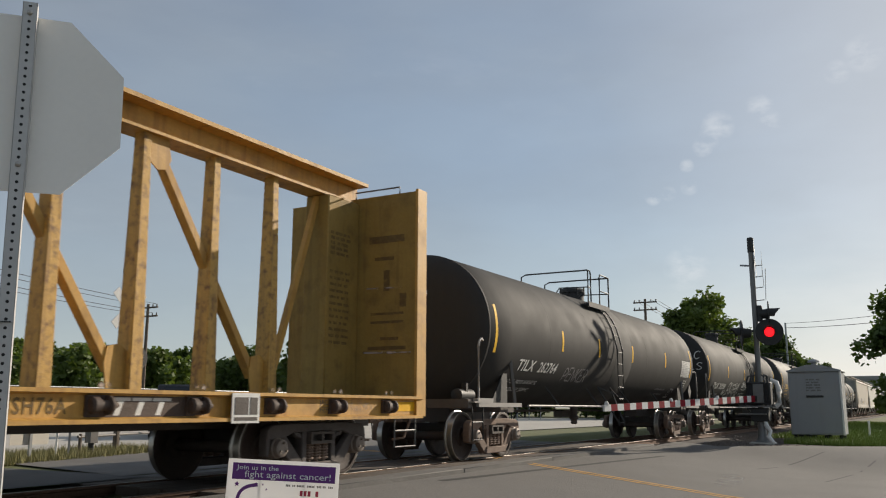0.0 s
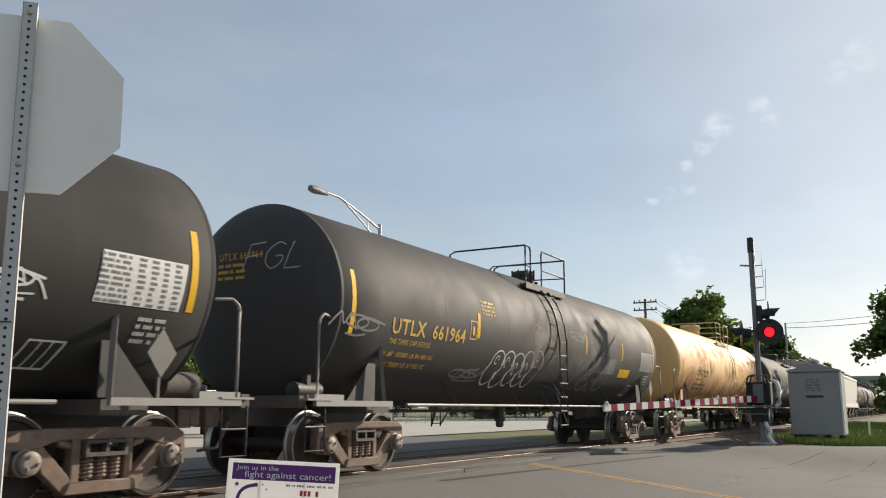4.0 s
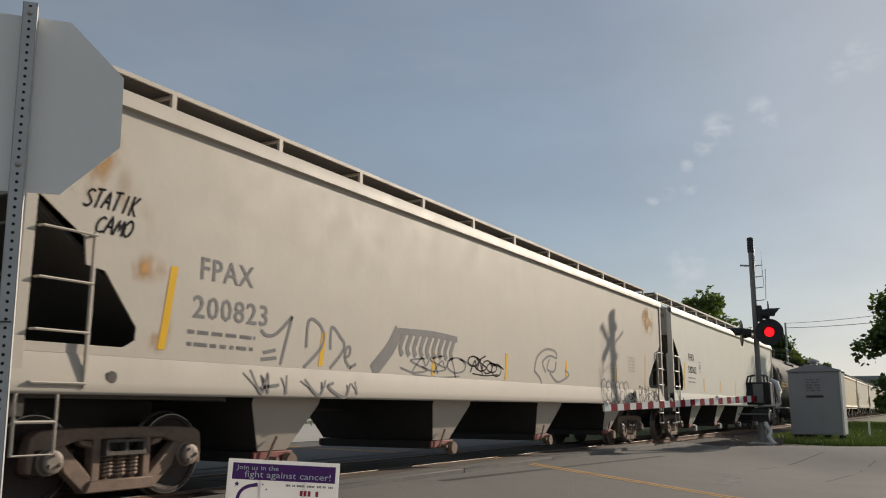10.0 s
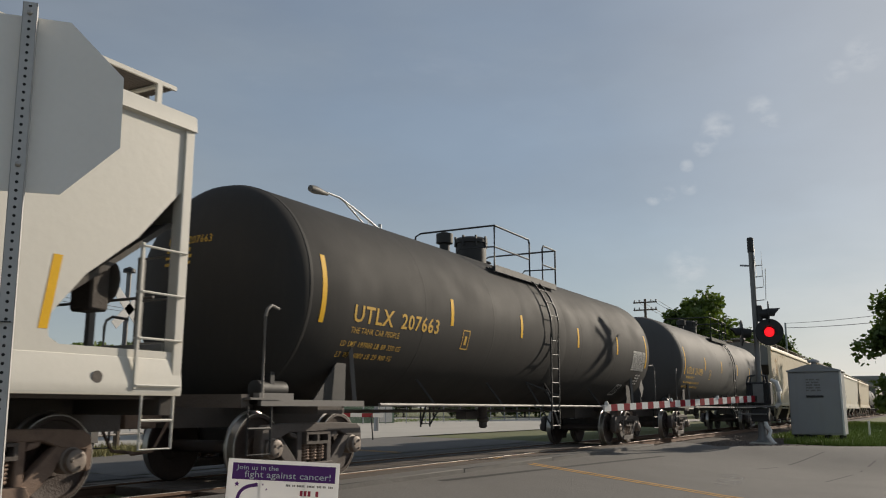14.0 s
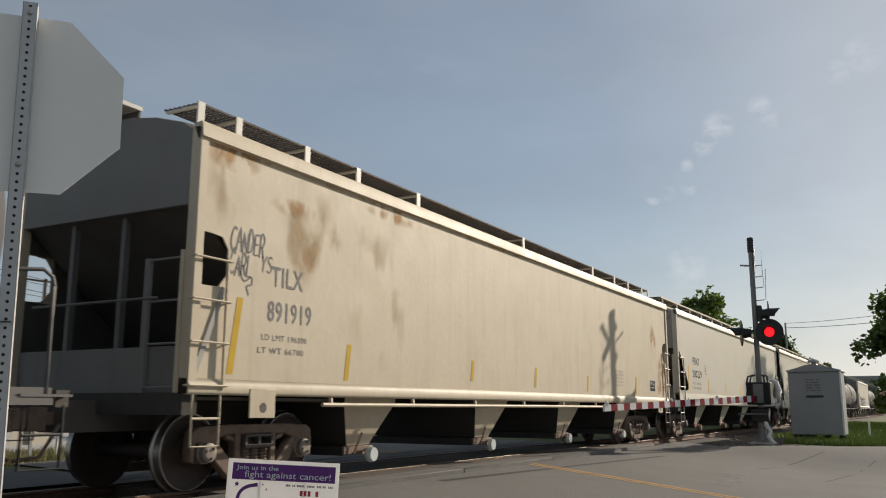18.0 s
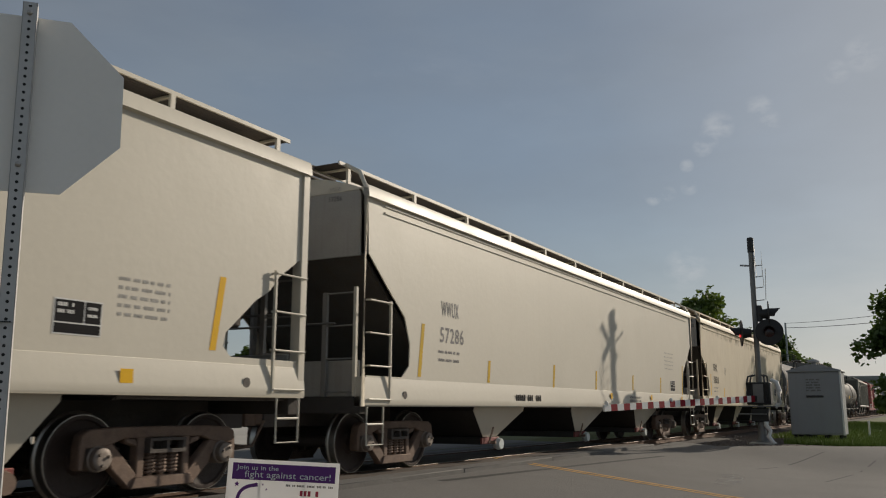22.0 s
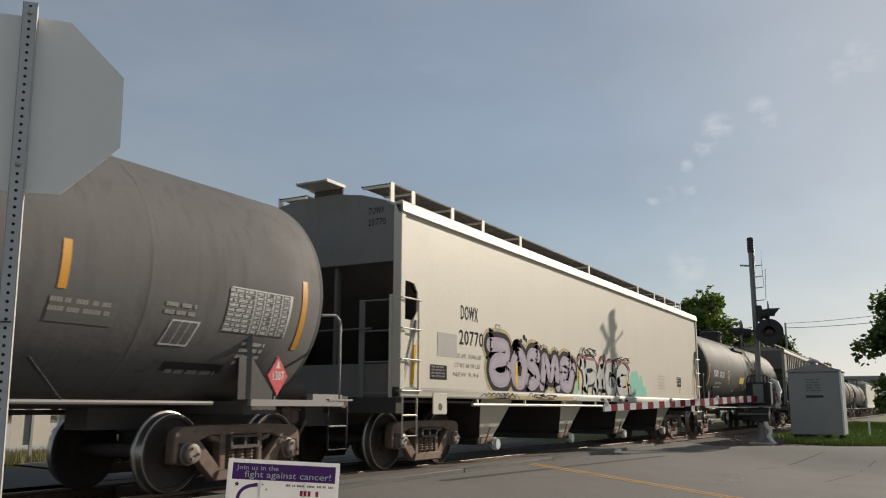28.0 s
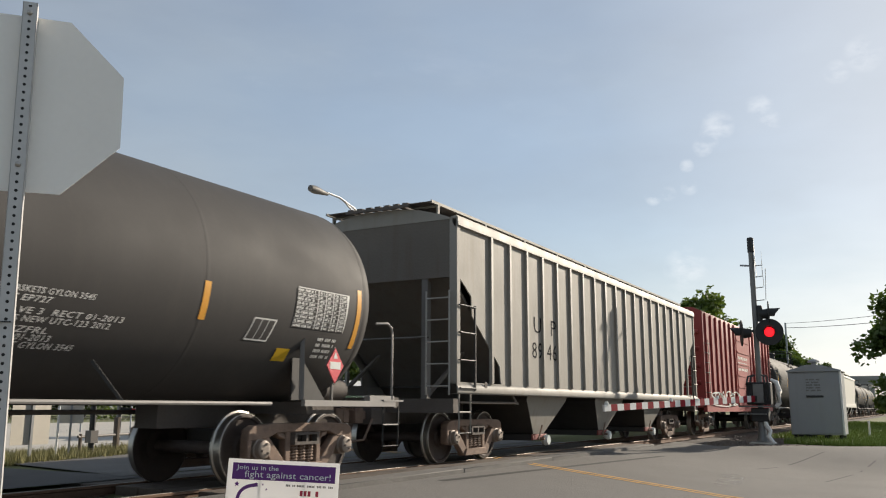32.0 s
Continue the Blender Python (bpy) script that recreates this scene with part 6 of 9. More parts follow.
sprayed(*PIECE, [(0.55, 0.86), (0.61, 0.96), (0.69, 0.96), (0.69, 0.79), (0.6, 0.62), (0.72, 0.72), (0.74, 0.59), (0.73, 0.45), (0.62, 0.4)], [(0.55, 0.06), (0.64, 0.0), (0.73, 0.14), (0.75, 0.36), (0.72, 0.47)])
sprayed(*PIECE, [(0.7, 0.89), (0.77, 1.04), (0.84, 0.98), (0.84, 0.78), (0.79, 0.69), (0.9, 0.75), (0.9, 0.59), (0.84, 0.38)], [(0.77, 0.88), (0.78, 0.77)], [(0.77, 0.44), (0.81, 0.56), (0.81, 0.44), (0.77, 0.32), (0.8, 0.16), (0.77, 0.05), (0.7, 0.05)], [(0.73, 0.03), (0.84, -0.01), (0.94, 0.17), (0.96, 0.46), (0.92, 0.57)])
sprayed(*PIECE, [(0.98, 0.17), (0.97, 0.33), (1.02, 0.4), (1.05, 0.13), (1.11, 0.01), (1.16, 0.18), (1.13, 0.3), (1.07, 0.34), (1.09, 0.47), (1.14, 0.49)])
tag_writing("KGU", -4.6, -4.12, 1.56, 1.72, 0.028, SURF, M_DECAL_WHITE, c, 1)
tag_writing("FTL", 1.98, 2.75, 1.98, 2.2, 0.026, SURF, M_DECAL_WHITE, c, 5)
tag_writing("FLC", 3.15, 4.4, 1.66, 2.0, 0.028, SURF, M_DECAL_WHITE, c, 6)
tag_writing("RASE", 4.6, 5.75, 1.76, 1.98, 0.028, SURF, M_DECAL_WHITE, c, 7)
tag_writing("KOS", -2.0, -1.55, 1.80, 2.05, 0.024, SURF, M_DECAL_WHITE, c, 8)
tag_writing("ONER", -1.15, 0.2, 1.37, 1.66, 0.028, SURF, M_DECAL_WHITE, c, 9)
tag_writing("LASS", 1.66, 2.85, 1.67, 1.92, 0.028, SURF, M_DECAL_WHITE, c, 2)
scrawl(112, -0.95, 0.1, 1.84, 2.12, 6, 0.026, SURF, M_DECAL_WHITE, c)
scrawl(115, 2.75, 3.1, 2.02, 2.14, 3, 0.02, SURF, M_DECAL_WHITE, c)
scrawl(117, 4.85, 5.85, 2.02, 2.24, 5, 0.024, SURF, M_DECAL_WHITE, c)
tagged(part("weld_note", bars(Geo(), SURF, random.Random(118), 1.5, 1.55, 1.2, 4, 0.035, 0.045), M_DECAL_WHITE, c, "unreadable white stencil rows"), kind="stuff")
HEAD = head_surface(HALF, 1.49, 2.50, 0.32)
tag_writing("FLC", 0.55, 1.25, 2.82, 3.1, 0.028, HEAD, M_DECAL_WHITE, c, 21)
tag_writing("KLS", 0.62, 1.3, 2.42, 2.68, 0.026, HEAD, M_DECAL_WHITE, c, 22)
part("blank_panel", patch(Geo(), SURF, 3.0, 4.36, 2.27, 2.68, 3), M_DECAL_GREY, c, "painted-over grey rectangle")
put(c, 38.07)

c = tank_wagon("dusty black tank wagon with yellow lettering and graffiti", HALF, M_BLACK_WORN, stripes_for(HALF, [-3.77, -0.93, 1.95, 4.75]), ladder=0.1, dome=(1.65, 0.30, 0.34), rail=(-0.92, -0.63, -0.03, 1.39), bulge=0.32, seed=3, r=1.51, zc=2.52, lift=0.04, truck_in=1.2)
tank_marks(c, "UTLX", "661964", HALF, M_DECAL_YELLOW, 0.24, width=2.41, x=-6.68, z=2.12, bulge=0.32, r=1.51, zc=2.52, motto="THE TANK CAR PEOPLE", loads=("LD LMT 187000 LB 84 800 KG", "LT WT 70000 LB 31 450 KG"), load_x=-0.1)
SURF = on_tank(1.51, 2.52)
HEAD = head_surface(HALF, 1.51, 2.52, 0.32)
bubbles(15, -3.0, -0.65, 1.40, 2.12, 5, 0.028, SURF, M_DECAL_WHITE, c)
scrawl(16, -4.2, -3.1, 1.5, 1.72, 4, 0.03, SURF, M_DECAL_GREY, c)
bubbles(161, 1.55, 3.9, 1.42, 2.12, 4, 0.035, SURF, M_DECAL_GREY, c)
scrawl(162, -8.0, -7.2, 2.05, 2.35, 3, 0.035, SURF, M_DECAL_GREY, c)
scrawl(163, 1.0, 2.2, 2.55, 2.75, 4, 0.03, SURF, M_DECAL_GREY, c)
tag_writing("FGL", -0.10, 1.05, 2.95, 3.35, 0.016, HEAD, M_DECAL_SILVER, c, 17, 0.3)
part("yellow_patch", patch(Geo(), SURF, 4.7, 5.6, 1.80, 2.02, 2), M_STRIPE, c, "small yellow painted patch")
inspection_square(c, -4.1, 2.2, M_DECAL_YELLOW, SURF)
tagged(part("upper_stencil", bars(Geo(), SURF, random.Random(164), -3.6, 2.96, 0.55, 4, 0.045, 0.03), M_STRIPE_OLD, c, "unreadable yellow stencil rows"), kind="stuff")
part("repaired_patch", patch(Geo(), SURF, 2.9, 4.3, 1.85, 2.25, 3), M_DECAL_GREY, c, "grey painted-over rectangle")
stain(c, 0.0, 5.5, 1.3, 3.6, M_DUST_SOFT, on_tank(1.51, 2.52, 0.016), "pale dust film on the barrel")
stain(c, -2.2, 1.0, 1.4, 3.4, M_DUST_SOFT, on_tank(1.51, 2.52, 0.018), "pale dust film on the barrel")
put(c, 56.6)

c = tank_wagon("tan tank wagon streaked with rust, ladder on its side", HALF, M_TAN, [-7.6, -3.44, -0.66, 2.12, 4.92, 8.05], strip=(2.38, 2.82), end_strip=(1.95, 2.62), tape=M_STRIPE_OLD, ladder=0.60, rail=(-0.5, 0.3, 0.95, 1.82), dome=(0.1, 0.4, 0.42), band=None, iron=M_TAN_IRON, holder=(7.33, 1.45), seed=4, panel_on=False, truck_in=0.78)
tank_marks(c, "DOWX", "72770", HALF, M_DECAL_BLACK, 0.24, width=1.77, x=-5.55, z=2.13, head=False)
part("warning_panel", patch(Geo(), on_tank(1.53, 2.54, 0.032), 2.54, 3.32, 2.22, 2.55, 4), M_ORANGE_PANEL, c, "yellow printed panel")
part("warning_panel_print", bars(Geo(), on_tank(1.53, 2.54, 0.038), random.Random(8), 2.64, 2.51, 0.70, 3, 0.05, 0.035, 4), M_STRIPE_OLD, c)
for i, (x0, x1, z0, z1) in enumerate(((-7.9, -5.0, 1.3, 2.5), (-5.4, -3.0, 1.3, 2.45), (-3.6, -1.2, 1.3, 2.4), (-1.8, 0.6, 1.3, 2.1), (0.2, 2.6, 1.3, 2.3), (2.2, 4.6, 1.3, 2.3), (4.2, 6.6, 1.3, 2.25), (6.2, 7.9, 1.3, 2.3))):
    stain(c, x0, x1, z0, z1, M_DRIP_SOFT, on_tank(1.53, 2.54, 0.0185 + 0.0004 * i), "thin rust drips down the barrel")
for i, (x0, x1, z0, z1) in enumerate(((-7.5, -3.0, 2.4, 3.7), (-3.5, 1.0, 2.7, 3.8), (0.8, 5.0, 2.4, 3.7), (4.5, 7.9, 2.5, 3.8), (3.0, 7.8, 1.6, 2.6), (-7.9, -4.0, 1.5, 2.5))):
    stain(c, x0, x1, z0, z1, M_OCHRE_SOFT, on_tank(1.53, 2.54, 0.0055 + 0.0004 * i), "faded orange bloom")
rng = random.Random(61)
drip = Geo()
at_x = -7.95
while at_x < 7.95:
    zt_, zb_, w_ = 1.62 + 0.75 * rng.random() ** 1.4, rng.uniform(1.12, 1.45), rng.uniform(0.008, 0.024)
    n_ = 8
    up_ = on_tank(1.53, 2.54, 0.0085 + 0.002 * rng.random())
    line_ = [(at_x + 0.012 * math.sin(0.9 * j + at_x), zt_ + (zb_ - zt_) * j / n_) for j in range(n_ + 1)]
    drip.add([up_(a_ + e_ * w_ * (0.25 + 0.75 * math.sin(math.pi * (j + 0.7) / (n_ + 1.4))) / 2, b_) for j, (a_, b_) in enumerate(line_) for e_ in (-1, 1)], [(2 * j, 2 * j + 1, 2 * j + 3, 2 * j + 2) for j in range(n_)])
    at_x += rng.uniform(0.018, 0.07)
tagged(part("rust_drips", drip, M_DRIP, c, "hundreds of thin brown drips down the barrel"), kind="stuff")
part("product_panel", patch(Geo(), on_tank(1.53, 2.54, 0.03), 7.14, 7.70, 2.70, 2.83, 2), M_DECAL_GREY, c, "faded grey product name panel")
lettering("GLYCOL", 0.085, 7.18, 2.722, on_tank(1.53, 2.54, 0.036), M_DECAL_WHITE, c, "product_lettering", 0.47)
part("air_reservoir", Geo().lathe([(-0.46, 0.12), (-0.42, 0.2), (0.42, 0.2), (0.46, 0.12)], (8.55, -1.18, 1.34), "x", 18), M_TAN_IRON, c, "tan air reservoir")
for x0, z0, w_ in ((-0.95, 2.5, 0.14), (-0.9, 2.98, 0.2), (4.25, 2.5, 0.16)):
    stain(c, x0, x0 + w_, z0, z0 + w_, M_DRIP_SOFT, on_tank(1.53, 2.54, 0.026), "small rust spot")
for x0, z0, x1, z1 in ((-3.32, 2.12, -2.99, 2.14), (-3.32, 2.38, -2.99, 2.40), (-3.32, 2.14, -3.30, 2.38), (-3.01, 2.14, -2.99, 2.38)):
    part("placard_outline", patch(Geo(), on_tank(1.53, 2.54, 0.024), x0, x1, z0, z1, 2), M_DECAL_BLACK, c, "faded stencilled square")
for x0, x1, z0, z1 in ((2.0, 4.2, 2.2, 2.9), (4.0, 6.2, 1.9, 2.6), (-1.0, 1.5, 2.0, 2.8), (-5.5, -2.5, 2.1, 2.9), (5.0, 7.6, 2.9, 3.5)):
    stain(c, x0, x1, z0, z1, M_SMEAR_SOFT, on_tank(1.53, 2.54, 0.0225 + 0.0005 * x1), "reddish brown smear")
part("test_panel", patch(Geo(), on_tank(1.53, 2.54, 0.03), 5.80, 6.27, 1.70, 1.98, 3), M_DECAL_WHITE, c, "small white framed test panel")
part("test_panel_cell", patch(Geo(), on_tank(1.53, 2.54, 0.036), 5.83, 6.24, 1.73, 1.95, 3), M_DECAL_GREY, c)
put(c, 75.55)

c = tank_wagon("black tank wagon with yellow lettering and white sprayed tags", 8.45, M_BLACK, [-8.25, -4.87, -2.12, 1.72, 4.48, 8.42], ladder=0.2, dome=(1.15, 0.55, 0.40), rail=(-1.42, -0.74, -0.02, 1.86), band=None, seed=5, r=1.485, zc=2.50, lift=0.05, truck_in=0.76, sooty=True)
tank_marks(c, "UTLX", "674065", 8.45, M_DECAL_YELLOW, 0.25, width=2.35, x=-7.30, z=2.16, r=1.485, zc=2.50, motto="THE TANK CAR PEOPLE", loads=("LD LMT 205 500 LB 93 150 KG", "LT WT 80 500 LB 36 550 KG"), load_x=-0.12)
SURF = on_tank(1.485, 2.50)
tag_writing("ZENKO", -5.28, -3.72, 1.62, 2.04, 0.055, SURF, M_DECAL_WHITE, c, 3)
tag_writing("MAWE", -2.16, -0.5, 1.88, 2.2, 0.06, SURF, M_DECAL_WHITE, c, 4, 0.3)
tag_writing("ELUZBE9M", 0.70, 2.28, 1.70, 2.12, 0.052, SURF, M_DECAL_WHITE, c, 42)
tag_writing("SAVEK", 2.72, 4.72, 1.80, 2.30, 0.042, SURF, M_DECAL_WHITE, c, 5, 0.15)
sprayed(2.35, 4.0, 1.60, 1.90, 0.034, SURF, M_DECAL_WHITE, c, [(0.0, 0.85), (0.2, 0.95), (0.4, 1.0)], [(0.3, 0.1), (0.18, 0.3), (0.32, 0.5), (0.4, 0.3), (0.3, 0.15), (0.7, 0.25), (1.0, 0.2)], [(0.88, 0.45), (0.82, 0.22), (0.9, 0.02)], [(0.98, 0.4), (0.92, 0.2), (1.0, 0.0)])
for x_ in (4.18, 4.30):
    part("graffiti_dot", patch(Geo(), SURF, x_, x_ + 0.06, 2.38, 2.44), M_DECAL_WHITE, c)
part("graffiti_ring", ribbon(Geo(), SURF, [(5.02 + 0.27 * math.sin(2 * math.pi * k / 20), 1.86 + 0.16 * math.cos(2 * math.pi * k / 20)) for k in range(21)], 0.035), M_DECAL_WHITE, c)
scrawl(122, 4.85, 5.2, 1.79, 1.93, 3, 0.03, SURF, M_DECAL_WHITE, c)
inspection_square(c, -3.95, 2.3, M_DECAL_YELLOW, SURF)
put(c, 95.1)

c = hopper_wagon("cream covered hopper wagon with grey graffiti along its side", 10.67, M_CREAM_DULL, "big", seed=1, cap=M_TRUCK, ladder_in=0.12,
                 tapes=[(-8.90, 2.03, 0.9), (-6.2, 1.75, 0.45), (-3.23, 1.7, 0.4), (-0.45, 1.76, 0.5), (2.7, 1.82, 0.4), (6.3, 1.84, 0.4), (8.87, 2.02, 1.0)])
hopper_marks(c, "FPAX", "200823", -8.55, 2.40, 10.67, 0.25, 1.24, seed=21, material=M_DECAL_GREY, panel=None, note=3.37, note_z=2.36, note_w=0.65)
SIDE = on_side(1.6, 0.008)
SILL = on_side(1.645, 0.006)
OVER_SILL = lambda u, v: (u, -(1.605 + 0.045 * min(1.0, max(0.0, (1.49 - v) / 0.27))), v)  # follows the sheet and the sloping sill below it
tag_writing("STATIK", -10.06, -9.40, 2.92, 3.12, 0.024, SIDE, M_DECAL_BLACK, c, 31, 0.35)
tag_writing("CAMO", -9.90, -9.46, 2.68, 2.86, 0.024, SIDE, M_DECAL_BLACK, c, 32, 0.35)
stain(c, -10.5, -9.5, 2.95, 3.9)
stain(c, -9.25, -8.80, 1.50, 2.15)
stain(c, -9.55, -8.90, 2.22, 2.60)
stain(c, -10.3, -9.0, 2.3, 3.5, M_RUST_FAINT)
sprayed(-7.42, -5.42, 1.49, 2.13, 0.045, SIDE, M_DECAL_GREY, c, [(0.0, 0.65), (0.06, 0.56), (0.15, 0.63), (0.29, 0.99)], [(0.29, 0.99), (0.24, 0.52), (0.19, 0.03)], [(0.01, 0.1), (0.15, 0.15)], [(0.03, 0.23), (0.14, 0.3)], [(0.44, 0.41), (0.46, 0.95), (0.55, 0.95), (0.62, 0.73), (0.59, 0.41), (0.42, 0.0)], [(0.7, 0.41), (0.71, 0.89), (0.82, 0.68), (0.86, 0.55), (0.83, 0.36), (0.7, 0.02)], [(0.86, 0.26), (0.89, 0.49), (0.93, 0.49), (0.92, 0.34), (0.87, 0.23), (0.94, 0.04)], [(0.93, 0.07), (1.0, 0.15)])
sprayed(-7.64, -5.42, 1.12, 1.42, 0.04, on_side(1.65, 0.006), M_DECAL_GREY, c, [(0.0, 1.0), (0.1, 0.09), (0.14, 0.91), (0.15, 0.09)], [(0.09, 0.32), (0.24, 0.45)], [(0.3, 0.86), (0.3, 0.09)], [(0.46, 0.73), (0.6, 0.05), (0.66, 0.73)], [(0.74, 0.64), (0.7, 0.41), (0.86, 0.0), (0.91, 0.64)], [(0.96, 0.73), (0.99, 0.14)])
part("sprayed_band", ribbon(Geo(), SIDE, curve_through([(-5.0, 1.5), (-4.55, 1.85), (-4.3, 2.15)], 6), 0.22), M_DECAL_GREY, c, "broad grey sprayed stroke")
part("sprayed_band", ribbon(Geo(), on_side(1.6, 0.011), curve_through([(-4.3, 2.14), (-3.3, 2.17), (-2.42, 2.14)], 6), 0.10), M_DECAL_GREY, c, "broad grey sprayed stroke")
for k in range(9):
    x = -4.25 + 0.2 * k
    part("sprayed_finger", ribbon(Geo(), SIDE, curve_through([(x + 0.14, 2.14), (x + 0.0, 1.9), (x + 0.06, 1.78)], 5), 0.10), M_DECAL_GREY, c)
scrawl(24, -3.9, -2.3, 1.52, 1.85, 5, 0.028, SIDE, M_DECAL_GREY, c)
scrawl(25, -1.95, -0.8, 1.6, 1.9, 6, 0.028, SIDE, M_DECAL_BLACK, c)
sprayed(0.9, 2.85, 1.42, 2.23, 0.05, SIDE, M_DECAL_GREY, c, [(0.0, 0.39), (0.08, 0.74), (0.31, 0.97), (0.58, 0.97), (0.63, 0.79), (0.42, 0.82), (0.23, 0.63), (0.31, 0.37)], [(0.42, 0.74), (0.35, 0.47), (0.54, 0.42), (0.62, 0.68)], [(0.0, 0.39), (0.15, 0.21), (0.19, 0.03)], [(0.42, 0.37), (0.62, 0.16), (0.81, 0.21), (1.0, 0.37), (0.88, 0.47)])
bubbles(27, 5.0, 7.15, 1.14, 1.68, 6, 0.026, OVER_SILL, M_DECAL_GREY, c)
tag_writing("RUNE", 8.05, 9.35, 1.18, 1.62, 0.034, OVER_SILL, M_DECAL_BLACK, c, 28, 0.3)
scrawl(128, 9.35, 9.95, 1.2, 1.55, 5, 0.022, OVER_SILL, M_DECAL_BLACK, c)
scrawl(129, 7.24, 7.8, 1.18, 1.42, 4, 0.022, OVER_SILL, M_DECAL_BLACK, c)
tagged(part("service_stencil", bars(Geo(), SIDE, random.Random(29), 5.65, 2.10, 0.72, 3, 0.036, 0.06), M_PATCH_GREY, c, "faded unreadable stencil rows"), kind="stuff")


stain(c, 8.65, 9.95, 2.95, 3.95)
stain(c, 8.70, 9.90, 3.25, 3.90)
stain(c, 8.75, 9.6, 3.1, 3.85)
put(c, 116.24)

c = hopper_wagon("clean off-white covered hopper wagon with black lettering", 10.15, M_WHITE_CAR, "big", seed=2, board=4.70, cut_left=[(0.14, 3.33), (0.70, 2.85), (1.14, 2.46), (1.38, 2.02), (1.33, 1.68), (1.22, 1.57)], cut_end=[(0.10, 3.35), (0.67, 2.71), (1.26, 2.25), (1.64, 1.80), (1.61, 1.62), (1.50, 1.56)],
                 tapes=[(-8.62, 2.05, 0.9), (-5.81, 1.81, 0.45), (-3.04, 1.8, 0.45), (-0.06, 1.8, 0.6), (2.7, 1.8, 0.5), (5.56, 1.81, 0.45), (8.52, 2.04, 0.7)])
hopper_marks(c, "FHRX", "580002", -8.05, 2.59, 10.15, 0.24, 1.14, seed=22)
inspection_square(c, -6.5, 2.25, M_DECAL_GREY, SIDE, 0.28)
for x in (-5.4, -1.5, 3.2, 6.4):
    part("yellow_dot", patch(Geo(), SILL, x, x + 0.14, 1.22, 1.36), M_STRIPE, c, "small yellow painted mark")
put(c, 138.3)

c = tank_wagon("black tank wagon with yellow lettering and a vented dome", 7.95, M_BLACK, stripes_for(7.95, [-4.04, -1.13, 2.1, 5.0]), strip=(2.37, 2.83), end_strip=(2.12, 3.05), r=1.565, zc=2.58, tape=M_STRIPE, ladder=0.45, dome=(-0.34, 0.37, 0.58), rail=(-1.60, 0.17, 0.90, 1.67), lift=0.075, vent=True, seed=6, truck_in=0.80, sooty=True)
tank_marks(c, "UTLX", "207663", 7.95, M_DECAL_YELLOW, 0.24, width=2.46, x=-6.93, z=2.2, r=1.565, zc=2.58, motto="THE TANK CAR PEOPLE", loads=("LD LMT 197000 LB 89 350 KG", "LT WT 66000 LB 29 900 KG"), load_x=-0.12)
SURF = on_tank(1.565, 2.58)
inspection_square(c, -3.6, 2.0, M_DECAL_YELLOW, SURF)
put(c, 158.65)

c = tank_wagon("dark grey tank wagon with yellow lettering", 8.0, M_SLATE, stripes_for(8.0, [-4.7, -1.80, 1.41, 4.30]), strip=(2.36, 2.83), end_strip=(2.12, 3.05), r=1.545, zc=2.56, ladder=0.30, dome=(-0.5, 0.37, 0.54), rail=(-1.75, -0.15, 0.50, 1.18), lift=0.095, vent=True, seed=7, test=(5.1, 1.66), sooty=True)
tank_marks(c, "UTLX", "211993", 8.0, M_DECAL_YELLOW, 0.24, width=2.3, x=-7.37, z=2.16, r=1.545, zc=2.56, motto="THE TANK CAR PEOPLE")
SURF = on_tank(1.545, 2.56)
inspection_square(c, -3.95, 2.05, M_DECAL_YELLOW, SURF)
placard(c, 7.28)
put(c, 178.7)

c = hopper_wagon("weathered cream covered hopper wagon streaked with rust", 9.97, M_CREAM_OLD, "hex", seed=3, sill=(1.12, 1.30),
                 tape=M_STRIPE_OLD, tapes=[(-9.25, 1.81, 0.9), (-7.0, 1.60, 0.5), (-3.24, 1.63, 0.36), (-0.42, 1.60, 0.40), (2.68, 1.55, 0.36), (6.55, 1.6, 0.45), (8.94, 1.79, 0.75)])
hopper_marks(c, "TILX", "891919", -8.70, 2.47, 9.97, 0.25, 0.86, material=M_DECAL_GREY, seed=23, panel=1.78, panel_z=1.47, loads=("LD LMT 196300", "LT WT 66700"), end_at=(0.98, 4.16, 0.08, 0.22, 0.009))
tag_writing("CANDER", -9.40, -8.80, 2.80, 3.08, 0.022, SIDE, M_DECAL_GREY, c, 5, 0.1)
tag_writing("CARL", -9.40, -9.02, 2.52, 2.78, 0.022, SIDE, M_DECAL_GREY, c, 6, 0.1)
tag_writing("YS", -8.86, -8.64, 2.62, 2.84, 0.02, SIDE, M_DECAL_GREY, c, 7, 0.1)
sprayed(-9.22, -8.98, 2.30, 2.60, 0.022, SIDE, M_DECAL_GREY, c, [(0.0, 0.95), (0.35, 0.55), (0.85, 0.75), (0.9, 0.45), (0.55, 0.35), (0.7, 0.0)])
stain(c, 8.05, 8.75, 2.4, 3.5)
stain(c, 8.5, 9.7, 1.35, 1.7)
stain(c, 8.7, 9.7, 1.35, 2.6)
stain(c, -9.92, -8.9, 3.72, 4.10)
stain(c, -9.92, -9.1, 3.0, 4.1, M_RUST_FAINT)
stain(c, -8.75, -7.75, 3.38, 3.66)
stain(c, -8.35, -7.6, 2.65, 3.12)
stain(c, -6.7, -5.0, 3.76, 4.0)
stain(c, -9.0, -6.0, 2.4, 3.9, M_RUST_FAINT, None, "faint yellowed film")
stain(c, -7.2, -5.2, 1.4, 3.6, M_RUST_FAINT, None, "faint yellowed film")
